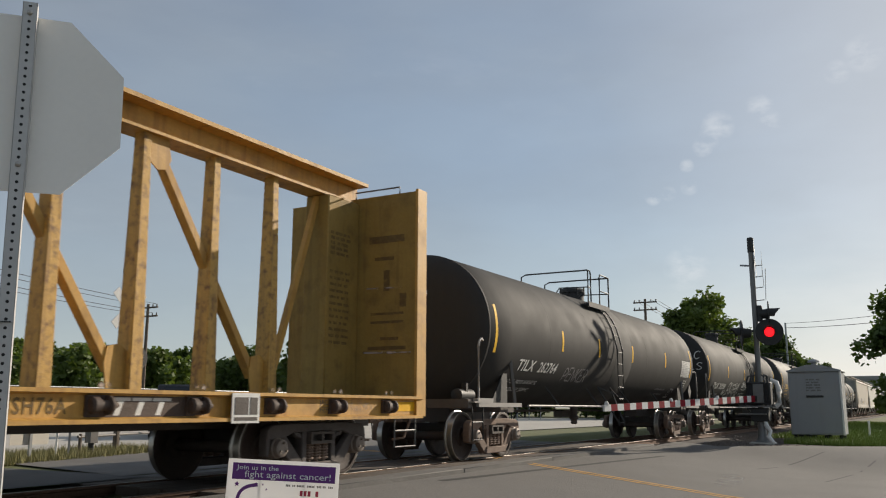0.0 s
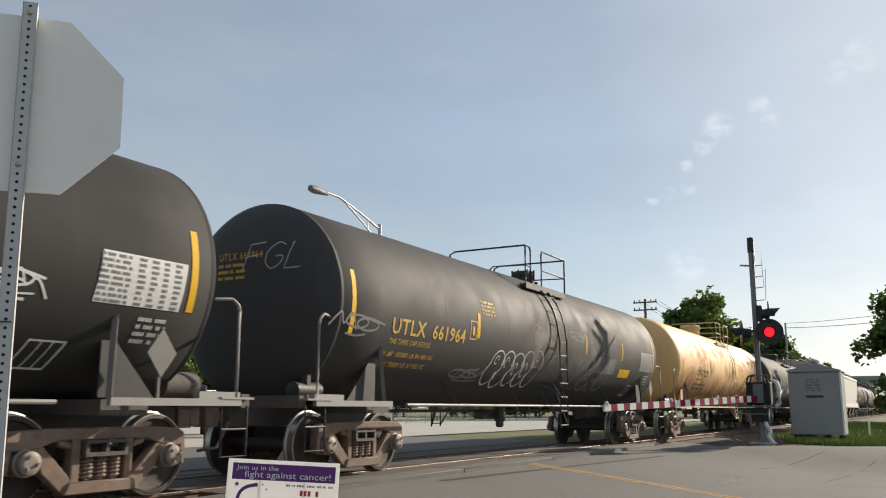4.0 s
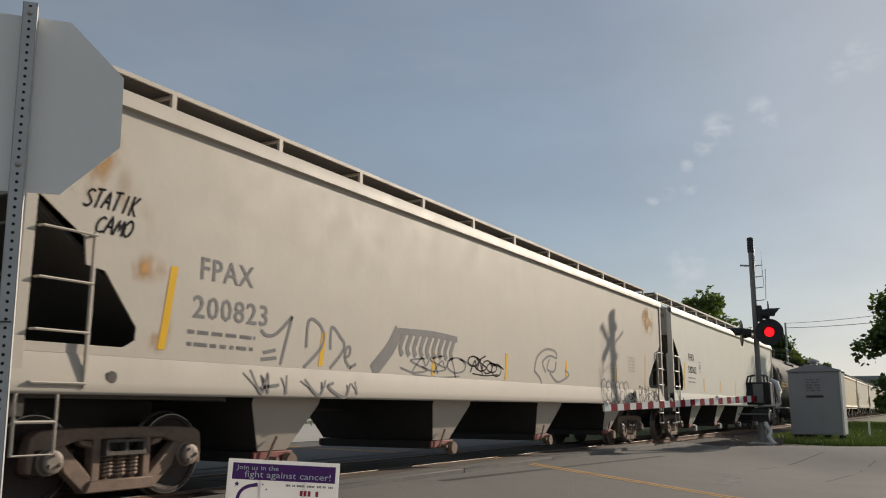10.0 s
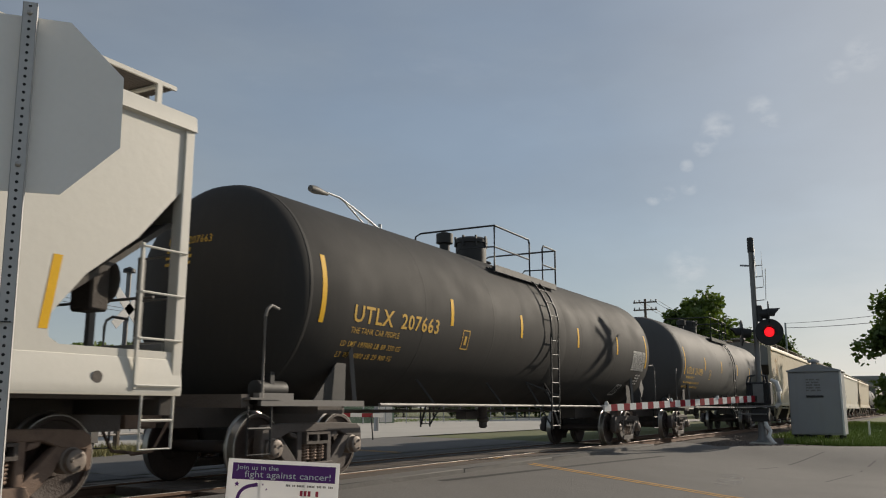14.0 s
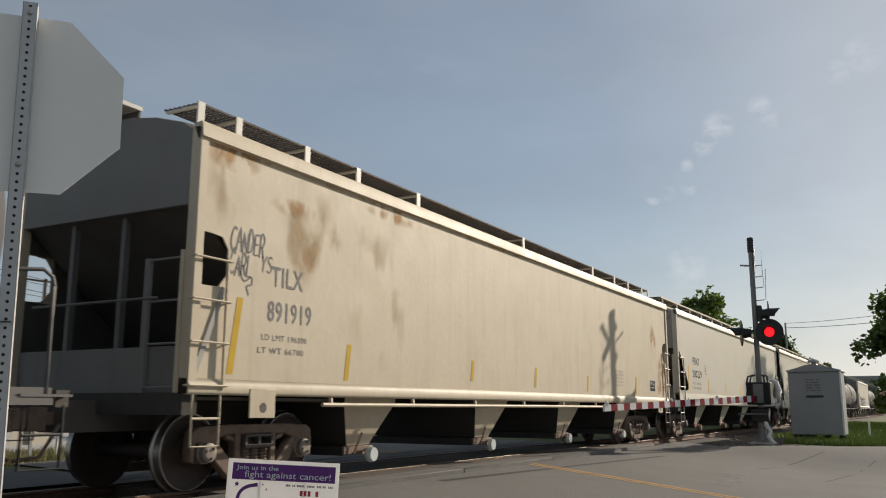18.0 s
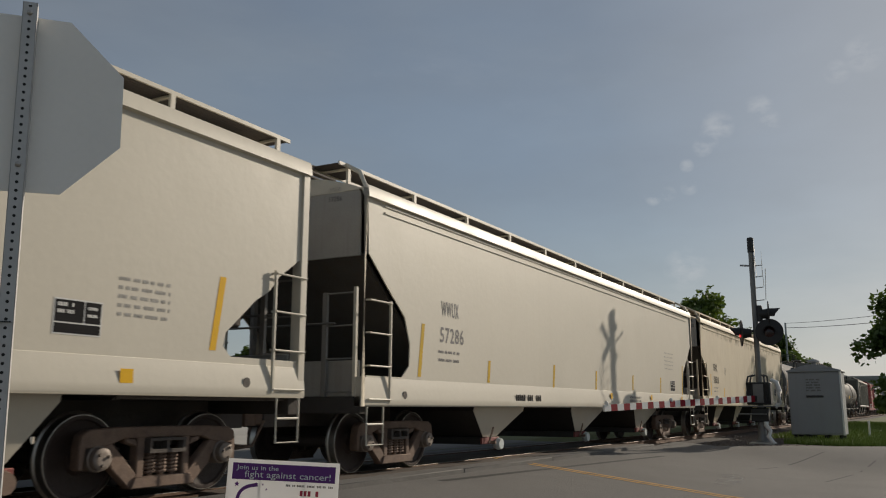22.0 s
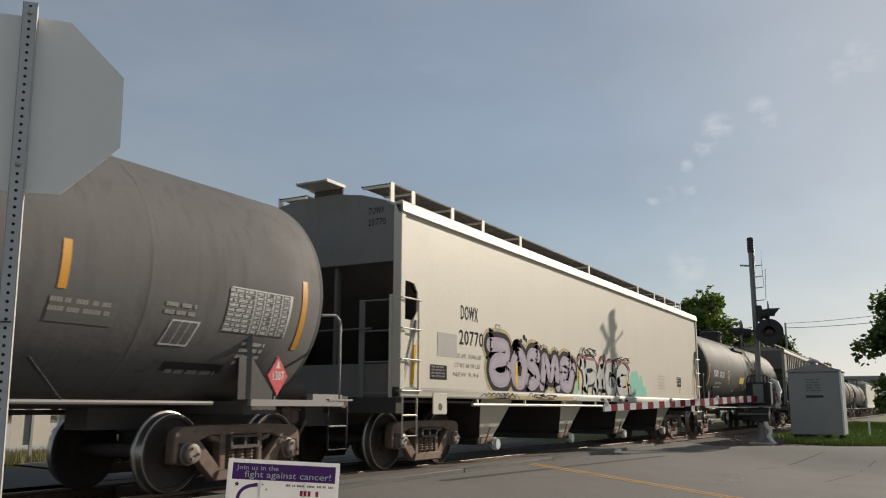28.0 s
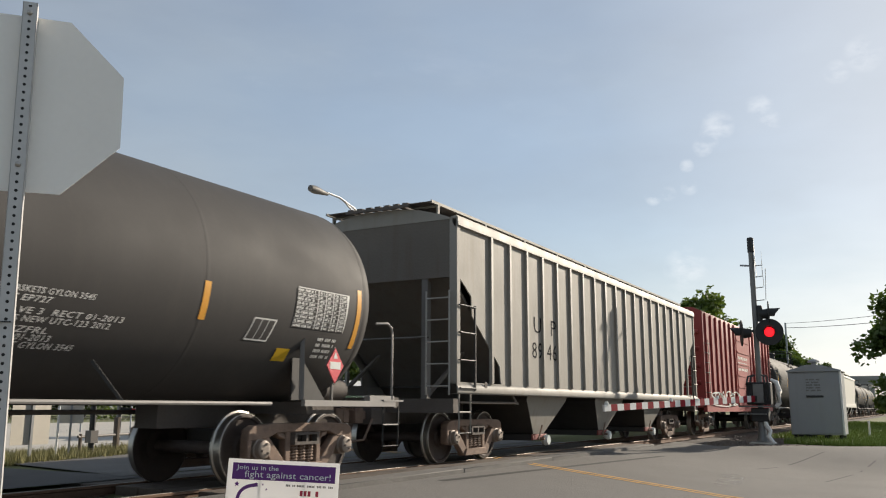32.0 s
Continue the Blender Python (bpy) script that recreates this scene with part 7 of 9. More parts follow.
for x0, x1 in ((-9.9, -8.4), (-8.2, -4.6), (-4.2, -0.5)):
    stain(c, x0, x1, 3.96, 4.06, M_RUST_SOFT, on_side(1.6, 0.008), "rust line below the roof rail")
put(c, 199.05)

c = hopper_wagon("clean cream covered hopper wagon with black lettering", 10.5, M_CREAM, "big", seed=4, cap=M_TRUCK,
                 tapes=[(-9.07, 2.01, 0.85), (-6.12, 1.8, 0.45), (-3.0, 1.77, 0.4), (0.0, 1.77, 0.4), (3.0, 1.77, 0.45), (6.0, 1.8, 0.45), (8.94, 2.04, 0.85)])
hopper_marks(c, "FPAX", "200229", -8.5, 2.48, 10.5, 0.25, 1.36, seed=24, loads=("LD LMT 219800 LBS", "LT WT 66200 LBS"), panel=3.4, note=2.95, note_z=2.28)
inspection_square(c, -6.6, 2.2, M_DECAL_GREY, SIDE, 0.25)
for x in (-5.6, -1.5, 3.0, 7.6):
    part("yellow_dot", patch(Geo(), SILL, x, x + 0.16, 1.22, 1.36), M_STRIPE, c, "small yellow painted mark")
put(c, 220.75)

c = hopper_wagon("cream covered hopper wagon with pipe corner rails", 9.85, M_CREAM, "acf", seed=5, sill=(1.0, 1.42), top=4.16, bays=3,
                 tape=M_STRIPE_OLD, tapes=[(-8.23, 1.89, 0.85), (-5.8, 1.64, 0.4), (-2.65, 1.65, 0.5), (0.06, 1.65, 0.45), (3.05, 1.67, 0.4), (5.85, 1.67, 0.45), (8.5, 1.88, 0.95)])
hopper_marks(c, "WWUX", "57286", -7.63, 2.5, 9.85, 0.25, 0.84, material=M_DECAL_GREY, seed=25, panel=2.6, panel_z=1.52, note=3.47, note_z=2.69, note_w=1.05, end_at=(0.90, 4.2, 0.075, 0.22, 0.020))
part("maker_mark_bars", bars(Geo(), SILL, random.Random(41), -4.72, 1.24, 1.3, 1, 0.12, 0.02, 5), M_DECAL_BLACK, c, "dark blocks in place of the maker's mark")
part("sill_stencil", bars(Geo(), SILL, random.Random(42), 2.6, 1.30, 1.1, 2, 0.05, 0.04, 4), M_DECAL_GREY, c, "small unreadable stencils")
for x in (1.0, 4.6, 8.1):
    part("yellow_dot", patch(Geo(), SILL, x, x + 0.14, 1.22, 1.36), M_STRIPE, c, "small yellow painted mark")
put(c, 242.45)

c = hopper_wagon("grimy cream covered hopper wagon with pipe corner rails", 9.75, M_CREAM_OLD, "acf", seed=6, cut_left=[(0.14, 2.85), (0.46, 2.70), (0.80, 2.36), (1.12, 2.04), (1.20, 1.68), (1.07, 1.44)], sill=(1.08, 1.42), top=4.16, bays=4,
                 tapes=[(-8.29, 1.86, 0.8), (-5.96, 1.58, 0.4), (-1.56, 1.68, 0.45), (1.6, 1.65, 0.4), (5.0, 1.65, 0.4), (8.74, 1.8, 1.0)])
hopper_marks(c, "FPAX", "930010", -7.79, 2.39, 9.75, 0.27, 0.87, seed=26)
inspection_square(c, -5.7, 2.3, M_DECAL_GREY, SIDE, 0.22)
stain(c, -9.5, 9.5, 3.6, 4.15, M_SOOT_SOFT, None, "brown grime below the roof edge")
put(c, 263.55)

c = tank_wagon("dusty grey tank wagon with white lettering", 7.75, M_DUSTY, [-7.27, -4.38, -1.80, 0.77, 3.75, 7.38], strip=(2.10, 2.58), end_strip=(1.73, 2.63), tape=M_STRIPE_ORANGE, ladder=-0.92, dome=(0.25, 0.20, 0.24), rail=(-1.74, -1.44, -0.81, -0.10), lift=0.05, r=1.50, zc=2.46, band=None, bulge=0.32, seed=8, truck_in=1.0, panel_by=(-0.2, -0.15), holder=(6.86, 1.37), test=(5.12, 1.66))
tank_marks(c, "GATX", "28324", 7.75, M_DECAL_WHITE, 0.22, width=2.0, r=1.50, zc=2.46, x=-6.78, z=2.12, bulge=0.32, weight=0.022, loads=("LD LMT 16 200 LB 7200 KG", "LT WT 8800 LB 2100 KG"), load_x=-0.1)
S14 = on_tank(1.50, 2.46)
part("warning_panel", patch(Geo(), S14, 0.84, 1.70, 2.12, 2.36, 3), M_ORANGE_PANEL, c, "yellow printed panel")
part("stencil_block", bars(Geo(), S14, random.Random(51), 0.80, 2.04, 0.8, 6, 0.05, 0.035, 2), M_DECAL_WHITE, c, "unreadable white stencil rows")
placard(c, 6.86, 1.37, 1.512, "1307")
part("painted_over_patch", patch(Geo(), S14, 3.66, 4.46, 1.79, 2.03, 3), M_PIPE, c, "dark painted-over rectangle")
part("painted_over_patch", patch(Geo(), S14, 5.35, 6.30, 1.39, 1.49, 2), M_BLACK_IRON, c, "dark painted-over bar")
for x_, z_, w_ in ((3.66, 2.02, 0.72), (5.06, 2.12, 0.45), (5.45, 1.41, 0.8)):
    tagged(part("stencil_block", bars(Geo(), on_tank(1.50, 2.46, 0.017), random.Random(int(10 * x_)), x_, z_, w_, 2 if x_ < 5.2 else 1, 0.045, 0.04, 3), M_PATCH_GREY, c, "faded unreadable stencil rows"), kind="stuff")
put(c, 283.6)

c = hopper_wagon("cream hopper wagon with a long lilac and green graffiti piece", 9.85, M_CREAM, "hex", seed=7, sill=(1.14, 1.30),
                 tapes=[(-9.42, 1.65, 0.62), (7.2, 1.65, 0.4), (8.98, 1.85, 0.8)])
DOW_CAR = c
hopper_marks(c, "DOWX", "20770", -7.91, 2.51, 9.85, 0.25, 0.93, seed=27, loads=("LD LMT 196900 LBS", "LT WT 66100 LBS", "NEW 9-94"), end_at=(0.99, 4.04, 0.11, 0.30, 0.009))
inspection_square(c, -6.46, 2.28, M_DECAL_GREY, SIDE, 0.2)
part("painted_over_patch", patch(Geo(), SIDE, -8.66, -7.99, 1.83, 2.22), M_PATCH_GREY, c, "grey painted-over rectangle")
put(c, 303.0)


def painted_piece(car, letters_, x0, x1, z0, z1, coats):
    """Fat sprayed letters; letters_: lines in shares of the box; coats: name, material, stroke width, label and height above the sheet of each layer, lowest first."""
    lines = [curve_through([(x0 + (x1 - x0) * a_, z0 + (z1 - z0) * b_) for a_, b_ in l], 7) for l in letters_]
    for name, material, w, label, lift in coats:
        for k, line in enumerate(lines):
            s_ = on_side(1.6, lift + 0.0003 * k)
            part(name, ribbon(Geo(), s_, line, w), material, car, label)
            for e in (line[0], line[-1]):
                part(name, Geo().add([s_(e[0] + w / 2 * math.cos(math.pi * j / 6), e[1] + w / 2 * math.sin(math.pi * j / 6)) for j in range(12)], [tuple(range(12))]), material, car)


COSME = ([(0.04, 0.92), (0.12, 0.95), (0.195, 0.90), (0.19, 0.66), (0.09, 0.56), (0.06, 0.34), (0.10, 0.14), (0.19, 0.16), (0.22, 0.42)],
         [(0.31, 0.78), (0.265, 0.50), (0.29, 0.14), (0.36, 0.12), (0.385, 0.50), (0.35, 0.76), (0.31, 0.78)],
         [(0.53, 0.80), (0.46, 0.82), (0.435, 0.62), (0.50, 0.44), (0.525, 0.22), (0.46, 0.08), (0.42, 0.18)],
         [(0.575, 0.08), (0.60, 0.45), (0.61, 0.76), (0.655, 0.52), (0.68, 0.30), (0.72, 0.60), (0.745, 0.74), (0.765, 0.40), (0.775, 0.08)],
         [(0.93, 0.66), (0.86, 0.74), (0.825, 0.58), (0.88, 0.46), (0.83, 0.34), (0.84, 0.12), (0.92, 0.08), (0.955, 0.34), (0.985, 0.58)])
painted_piece(DOW_CAR, COSME, -6.90, -2.35, 1.40, 2.20,
              (("overspray", M_DECAL_OCHRE, 0.62, "ochre overspray", 0.007), ("graffiti_edge", M_DECAL_BLACK, 0.48, "black sprayed edge", 0.011), ("graffiti_fill", M_DECAL_PURPLE, 0.27, "lilac sprayed filling", 0.016), ("graffiti_shade", M_DECAL_GREYLILAC, 0.12, "paler sprayed core", 0.020)))
PAGE = ([(0.06, 0.95), (0.12, 0.80), (0.15, 0.40), (0.13, 0.02)], [(0.13, 0.92), (0.27, 0.96), (0.31, 0.70), (0.26, 0.48), (0.15, 0.44)],
        [(0.30, 0.02), (0.38, 0.50), (0.44, 0.98)], [(0.44, 0.98), (0.455, 0.50), (0.46, 0.02)], [(0.34, 0.32), (0.46, 0.34)],
        [(0.66, 0.86), (0.57, 0.92), (0.53, 0.50), (0.56, 0.10), (0.65, 0.08), (0.67, 0.38), (0.61, 0.40)],
        [(0.76, 0.42), (0.90, 0.50), (0.93, 0.76), (0.83, 0.90), (0.75, 0.60), (0.77, 0.20), (0.86, 0.05), (0.98, 0.14)])
painted_piece(DOW_CAR, PAGE, -2.25, 1.80, 1.34, 2.08,
              (("graffiti_edge", M_DECAL_BLACK, 0.40, "black sprayed edge", 0.014), ("graffiti_fill", M_DECAL_SILVER, 0.27, "silver sprayed filling", 0.018)))
part("graffiti_crest", ribbon(Geo(), on_side(1.6, 0.026), [(-2.28, 1.96), (-1.86, 2.24), (-1.60, 2.14), (-1.0, 2.14), (-0.75, 2.02), (-0.26, 2.30), (-0.16, 2.10), (0.25, 2.16), (0.70, 2.22), (0.82, 2.06), (1.25, 2.20), (1.62, 2.18), (1.86, 1.96)], 0.06), M_DECAL_CRIMSON, DOW_CAR, "jagged crimson sprayed crest")
part("notice_panel", patch(Geo(), SIDE, -8.90, -8.34, 1.44, 1.68), M_DECAL_BLACK, DOW_CAR, "dark printed notice")
tagged(part("notice_print", bars(Geo(), on_side(1.6, 0.014), random.Random(75), -8.86, 1.66, 0.46, 4, 0.03, 0.02), M_DECAL_GREY, DOW_CAR), kind="stuff")
for x, z, r_ in ((-5.3, 2.30, 0.05), (-5.15, 2.38, 0.06), (-5.05, 2.33, 0.045), (-3.35, 2.18, 0.045), (-3.25, 2.1, 0.04), (-2.55, 1.95, 0.04), (-2.5, 1.8, 0.035), (-4.3, 2.25, 0.04), (-2.52, 1.6, 0.04)):
    part("paint_drop", Geo().add([on_side(1.6, 0.0105)(x + r_ * math.cos(0.63 * j), z + r_ * math.sin(0.63 * j)) for j in range(10)], [tuple(range(10))]), M_DECAL_BLACK, DOW_CAR)
blob = 0
for x, z, r_ in ((-2.3, 1.52, 0.22), (-2.22, 1.68, 0.16), (1.95, 1.55, 0.24), (2.1, 1.74, 0.24), (2.4, 1.74, 0.27), (2.5, 1.50, 0.24), (2.85, 1.52, 0.24), (2.85, 1.72, 0.16), (3.2, 1.44, 0.16)):
    s_ = on_side(1.6, 0.004 + 0.0004 * blob)
    part("graffiti_background", Geo().add([s_(x + r_ * (1 + 0.08 * math.sin(3 * j)) * math.cos(math.pi * j / 10), z + r_ * math.sin(math.pi * j / 10)) for j in range(20)], [tuple(range(20))]), M_DECAL_TEAL, DOW_CAR, "mint green sprayed ground")
    blob += 1
SILLS = on_side(1.645, 0.005)
part("painted_sill", patch(Geo(), SILLS, -7.0, -2.6, 1.15, 1.22), M_DECAL_OCHRE, DOW_CAR, "ochre paint along the sill")
part("painted_sill", patch(Geo(), SILLS, -2.4, 2.0, 1.15, 1.22), M_DECAL_SILVER, DOW_CAR, "silver paint along the sill")
for x in (-0.7, -0.2, 0.75, 1.2):
    part("painted_bar", patch(Geo(), on_side(1.645, 0.009), x, x + 0.28, 1.15, 1.22, 1, -0.08), M_DECAL_BLACK, DOW_CAR)
for x in (-5.55, -2.06, 1.50):
    part("reflective_strip", patch(Geo(), on_side(1.6, 0.026), x - 0.05, x + 0.05, 1.4, 1.85), M_STRIPE, DOW_CAR, "yellow reflective strip")
scrawl(71, -7.0, -5.6, 1.17, 1.27, 7, 0.016, on_side(1.645, 0.006), M_DECAL_BLACK, DOW_CAR)
scrawl(72, -4.9, -3.6, 1.17, 1.27, 6, 0.016, on_side(1.645, 0.006), M_DECAL_BLACK, DOW_CAR)
scrawl(73, -1.85, -0.9, 2.22, 2.40, 5, 0.022, on_side(1.6, 0.012), M_DECAL_BLACK, DOW_CAR)
scrawl(74, 0.8, 1.8, 2.16, 2.32, 5, 0.022, on_side(1.6, 0.012), M_DECAL_BLACK, DOW_CAR)

c = tank_wagon("glossy black tank wagon with white lettering", 8.35, M_BLACK_WORN, [-8.08, -4.32, 2.06, 5.19, 8.19], strip=(1.97, 2.41), end_strip=(1.82, 2.66), tape=M_STRIPE_ORANGE, ladder=0.62, dome=(-0.43, 0.50, 0.52), rail=(-1.58, -0.1, 0.57, 1.04), band=-0.6, r=1.51, zc=2.51, lift=0.05, seed=9, test=(5.98, 1.80), truck_in=0.80)
tank_marks(c, "XOMX", "100128", 8.35, M_DECAL_WHITE, 0.25, width=1.95, r=1.51, zc=2.51, x=-7.35, z=2.20, weight=0.02, loads=("195900 LB   88 850 KG", "67100 LB   30 450 KG"))
S16 = on_tank(1.51, 2.51)
part("warning_panel", patch(Geo(), S16, -2.14, -1.27, 2.05, 2.31, 3), M_ORANGE_PANEL, c, "yellow printed panel")
for words, x_, z_, w_ in (("FLANGE GASKETS GYLON 3545", 2.42, 2.03, 1.32), ("O-RINGS EP727", 2.42, 1.95, 0.86), ("MID VALVE 3  RECT 01-2013", 2.42, 1.84, 1.74), ("JS 75HS NEW UTC-123 2012", 2.62, 1.765, 1.40),
                          ("JB 4ZFRL", 2.75, 1.67, 0.60), ("RECT 01-2013", 2.72, 1.60, 0.70), ("GASKET GYLON 3545", 2.72, 1.53, 1.0)):
    lettering(words, 0.058, x_, z_, S16, M_DECAL_WHITE, c, "service_lettering", w_, 1.1, 0.012, 0.25)
part("rust_patch", patch(Geo(), S16, 6.66, 6.92, 1.58, 1.74), M_STRIPE_OLD, c, "small tan painted patch")
part("reflective_strip", patch(Geo(), on_tank(1.51, 2.51, 0.016), -1.25, -1.15, 1.96, 2.38, 6), M_STRIPE, c, "yellow reflective strip")
part("white_spot", Geo().add([S16(-3.0 + 0.06 * math.cos(0.52 * j), 1.72 + 0.06 * math.sin(0.52 * j)) for j in range(12)], [tuple(range(12))]), M_DECAL_WHITE, c, "small white painted spot")
placard(c, 7.63)
inspection_square(c, -4.68, 2.16, M_DECAL_WHITE, S16, 0.26)
part("top_stencil", bars(Geo(), S16, random.Random(53), 1.68, 3.05, 0.3, 3, 0.05, 0.03), M_DECAL_WHITE, c, "unreadable white stencil rows")
put(c, 323.31)

c = hopper_wagon("grey ribbed covered hopper wagon with faint graffiti", 8.75, M_GREY_CAR, "slope", seed=8, ribs=19, bays=3, top=4.25, sill=(1.22, 1.40))
surf = on_side(1.6, 0.010)
lettering("U  P", 0.34, -5.40, 2.52, surf, M_DECAL_BLACK, c, "owner_lettering", 1.25)
lettering("89 46", 0.34, -5.48, 1.99, surf, M_DECAL_BLACK, c, "wagon_number", 1.36)
put(c, 343.0)

put(boxcar(), 361.0)

# wagons that are still far down the line at the end of the clip
spare_tank = tank_wagon("far black tank wagon down the line", HALF, M_BLACK, stripes_for(HALF, [-4.15, 0.6, 4.4]), seed=21)
spare_hopper = hopper_wagon("far white covered hopper wagon down the line", 9.9, M_WHITE_CAR, "big", seed=22)


def follow(ob, s):
    """A copy further back, with its wheelsets listed too."""
    n = copy_thing(ob, pose(s - travel(0), 0, 0))
    TRAIN.append((n, s))
    for k in n.children:
        if k.name.startswith("wheelset"):
            WHEELSETS.append((n, k, k.matrix_basis.translation.x))


put(spare_tank, 379.2)
follow(spare_tank, 397.8)
put(spare_hopper, 417.6)
for s in (441.2, 459.8):
    follow(spare_tank, s)
follow(spare_hopper, 480.0)
for s in (500.2, 518.8, 537.4):
    follow(spare_tank, s)

# ---- ground, road and track ----
def smooth(a, b, x):
    t = min(1, max(0, (x - a) / (b - a)))
    return t * t * (3 - 2 * t)


def ground_z(x, y):
    """The road falls away from the track towards the camera."""
    drop = 0.0915 * min(max(-y - 0.8, 0.0), 5.4)
    keep = 1 - 0.8 * smooth(22, 27, x)
    return -drop * keep


SKEW = 0.22  # the road crosses the track this far from square, in x per y


def sheet(x_edges, y_edges, z, lift=0.0, skew=0.0):
    g = Geo()
    nx = len(x_edges)
    for y in y_edges:
        for x in x_edges:
            xx = x + skew * y
            g.v.append((xx, y, z(xx, y) + lift))
    for j in range(len(y_edges) - 1):
        for i in range(nx - 1):
            a = j * nx + i
            g.f.append((a, a + 1, a + 1 + nx, a + nx))
    return g


def steps(a, b, n):
    return [a + (b - a) * i / n for i in range(n + 1)]


xs = [-1500, -400, -120, -50] + steps(-30, 60, 60) + [75, 95, 130, 200, 400, 900, 2500]
ys = [-1500, -400, -100, -40, -20] + steps(-12, 24, 72) + [30, 40, 60, 90, 150, 400, 1500]


def trench(x, y):
    """The soil lies below the ballast along the open track."""
    open_track = (1 - smooth(2.3, 3.1, abs(y))) * smooth(24.2, 25.4, x)
    return ground_z(x, y) - 0.03 - 0.45 * max(open_track, (1 - smooth(1.2, 2.0, abs(y))) * (1 - smooth(6.9, 7.8, x)))


flat("ground", sheet(xs, ys, trench, 0.0), M_GROUND, label="dry soil with patchy turf", category="ground")

road = sheet(steps(-14.5, 25.3, 41), steps(-30, -1.72, 40), ground_z, 0.0, SKEW)
flat("road", road, M_ASPHALT, label="worn grey asphalt road over the crossing", category="road")
flat("road_beyond_track", sheet(steps(8.4, 24.0, 12), steps(1.72, 90, 40), ground_z, 0.0, SKEW), M_ASPHALT, label="grey asphalt road beyond the track", category="road")
flat("crossing_apron", sheet(steps(-12, 8.9, 20), steps(1.30, 6.3, 9), ground_z, -0.002), M_ASPHALT_DARK, label="asphalt beside the far rail, darkened for the train's shadow", category="road")
flat("side_street", sheet([-200, -60, -20, 0, 10, 20, 40, 80], steps(7.3, 38.0, 14), lambda x, y: 0.008), M_CONCRETE, label="pale concrete side street beyond the track", category="road")


def road_edge(y):
    """Where the asphalt ends on the far side of the mast."""
    return 25.6 + 0.75 * abs(y + 3.2)


def edge_strip(w0, w1, y0, y1, n, lift):
    g = Geo()
    for j in range(n + 1):
        y = y0 + (y1 - y0) * j / n
        for i in range(9):
            x = w0(y) + (w1(y) - w0(y)) * i / 8
            g.v.append((x, y, ground_z(x, y) + lift))
    for j in range(n):
        for i in range(8):
            a = j * 9 + i
            g.f.append((a, a + 1, a + 10, a + 9))
    return g


flat("road_apron", edge_strip(lambda y: 25.2 + SKEW * y, road_edge, -14.0, -1.75, 50, 0.001), M_ASPHALT, label="worn asphalt flaring out beside the crossing", category="road")
flat("gravel_shoulder", edge_strip(lambda y: road_edge(y) - 0.05, lambda y: road_edge(y) + 0.5 + 4.6 * smooth(-6.2, -4.6, y), -9.0, -1.75, 40, -0.012), M_BALLAST_BED, label="gravel shoulder beside the road", category="ground")

# crossing panels between and beside the rails
cross = tagged(thing("crossing_surface", "worn timber and asphalt crossing panels between the rails", "level crossing"), kind="structure")
for k, (y0, y1) in enumerate(((-1.72, -1.28), (-1.27, -0.83), (-0.62, -0.21), (-0.20, 0.20), (0.21, 0.62), (0.83, 1.27), (1.28, 1.72))):
    for x0, x1 in (((-2.8, 1.1), (1.12, 5.04), (5.06, 7.73)) if k == 0 else ()) + ((7.75, 8.98), (9.0, 12.9), (12.92, 16.8), (16.82, 20.7), (20.72, 24.4)):
        part("crossing_panel", Geo().box(x0, x1, y0, y1, -0.16, -0.012), M_ASPHALT if k in (0, 6) else M_TIE, cross, bevel=0.012)

# ballast bed and ties
bed = Geo().prism_x([(-2.7, -0.42), (-1.75, -0.17), (1.75, -0.17), (2.7, -0.42)], 24.6, 700).prism_x([(-2.7, -0.42), (-1.75, -0.17), (1.75, -0.17), (2.7, -0.42)], -120, 7.9)
flat("ballast_bed", bed, M_BALLAST_BED, label="brown-grey ballast under the track", category="ballast")
rng = random.Random(3)
stones = Geo()
for i in range(26000):
    x = rng.choice((rng.uniform(24.6, 60), rng.uniform(24.6, 38), rng.uniform(24.6, 34), rng.uniform(24.6, 45), rng.uniform(1.5, 7.7)))
    y = (rng.uniform(-5.4, -1.7) if i % 3 == 0 else rng.uniform(-4.6, 2.6)) if x > 24 else rng.uniform(-1.25, 1.25)
    if y < -2.4 and (x < road_edge(y) + 0.05 or rng.random() < 0.12 + 0.25 * (-2.4 - y)):
        continue
    zb = -0.17 if abs(y) < 1.75 else max(-0.40, -0.17 - 0.263 * (abs(y) - 1.75)) if abs(y) < 2.6 else ground_z(x, y) - 0.03
    s = rng.uniform(0.022, 0.06)
    p = [(x + s * rng.uniform(0.6, 1.2) * a, y + s * rng.uniform(0.6, 1.2) * b, zb + s * rng.uniform(0.5, 1.1) * c) for a, b, c in ((1, 0, 0), (-1, 0, 0), (0, 1, 0), (0, -1, 0), (0, 0, 1), (0, 0, -1))]
    stones.add(p, [(0, 2, 4), (2, 1, 4), (1, 3, 4), (3, 0, 4), (2, 0, 5), (1, 2, 5), (3, 1, 5), (0, 3, 5)])
flat("ballast_stones", stones, M_STONE, "stuff", "loose crushed stones along the track", "ballast")

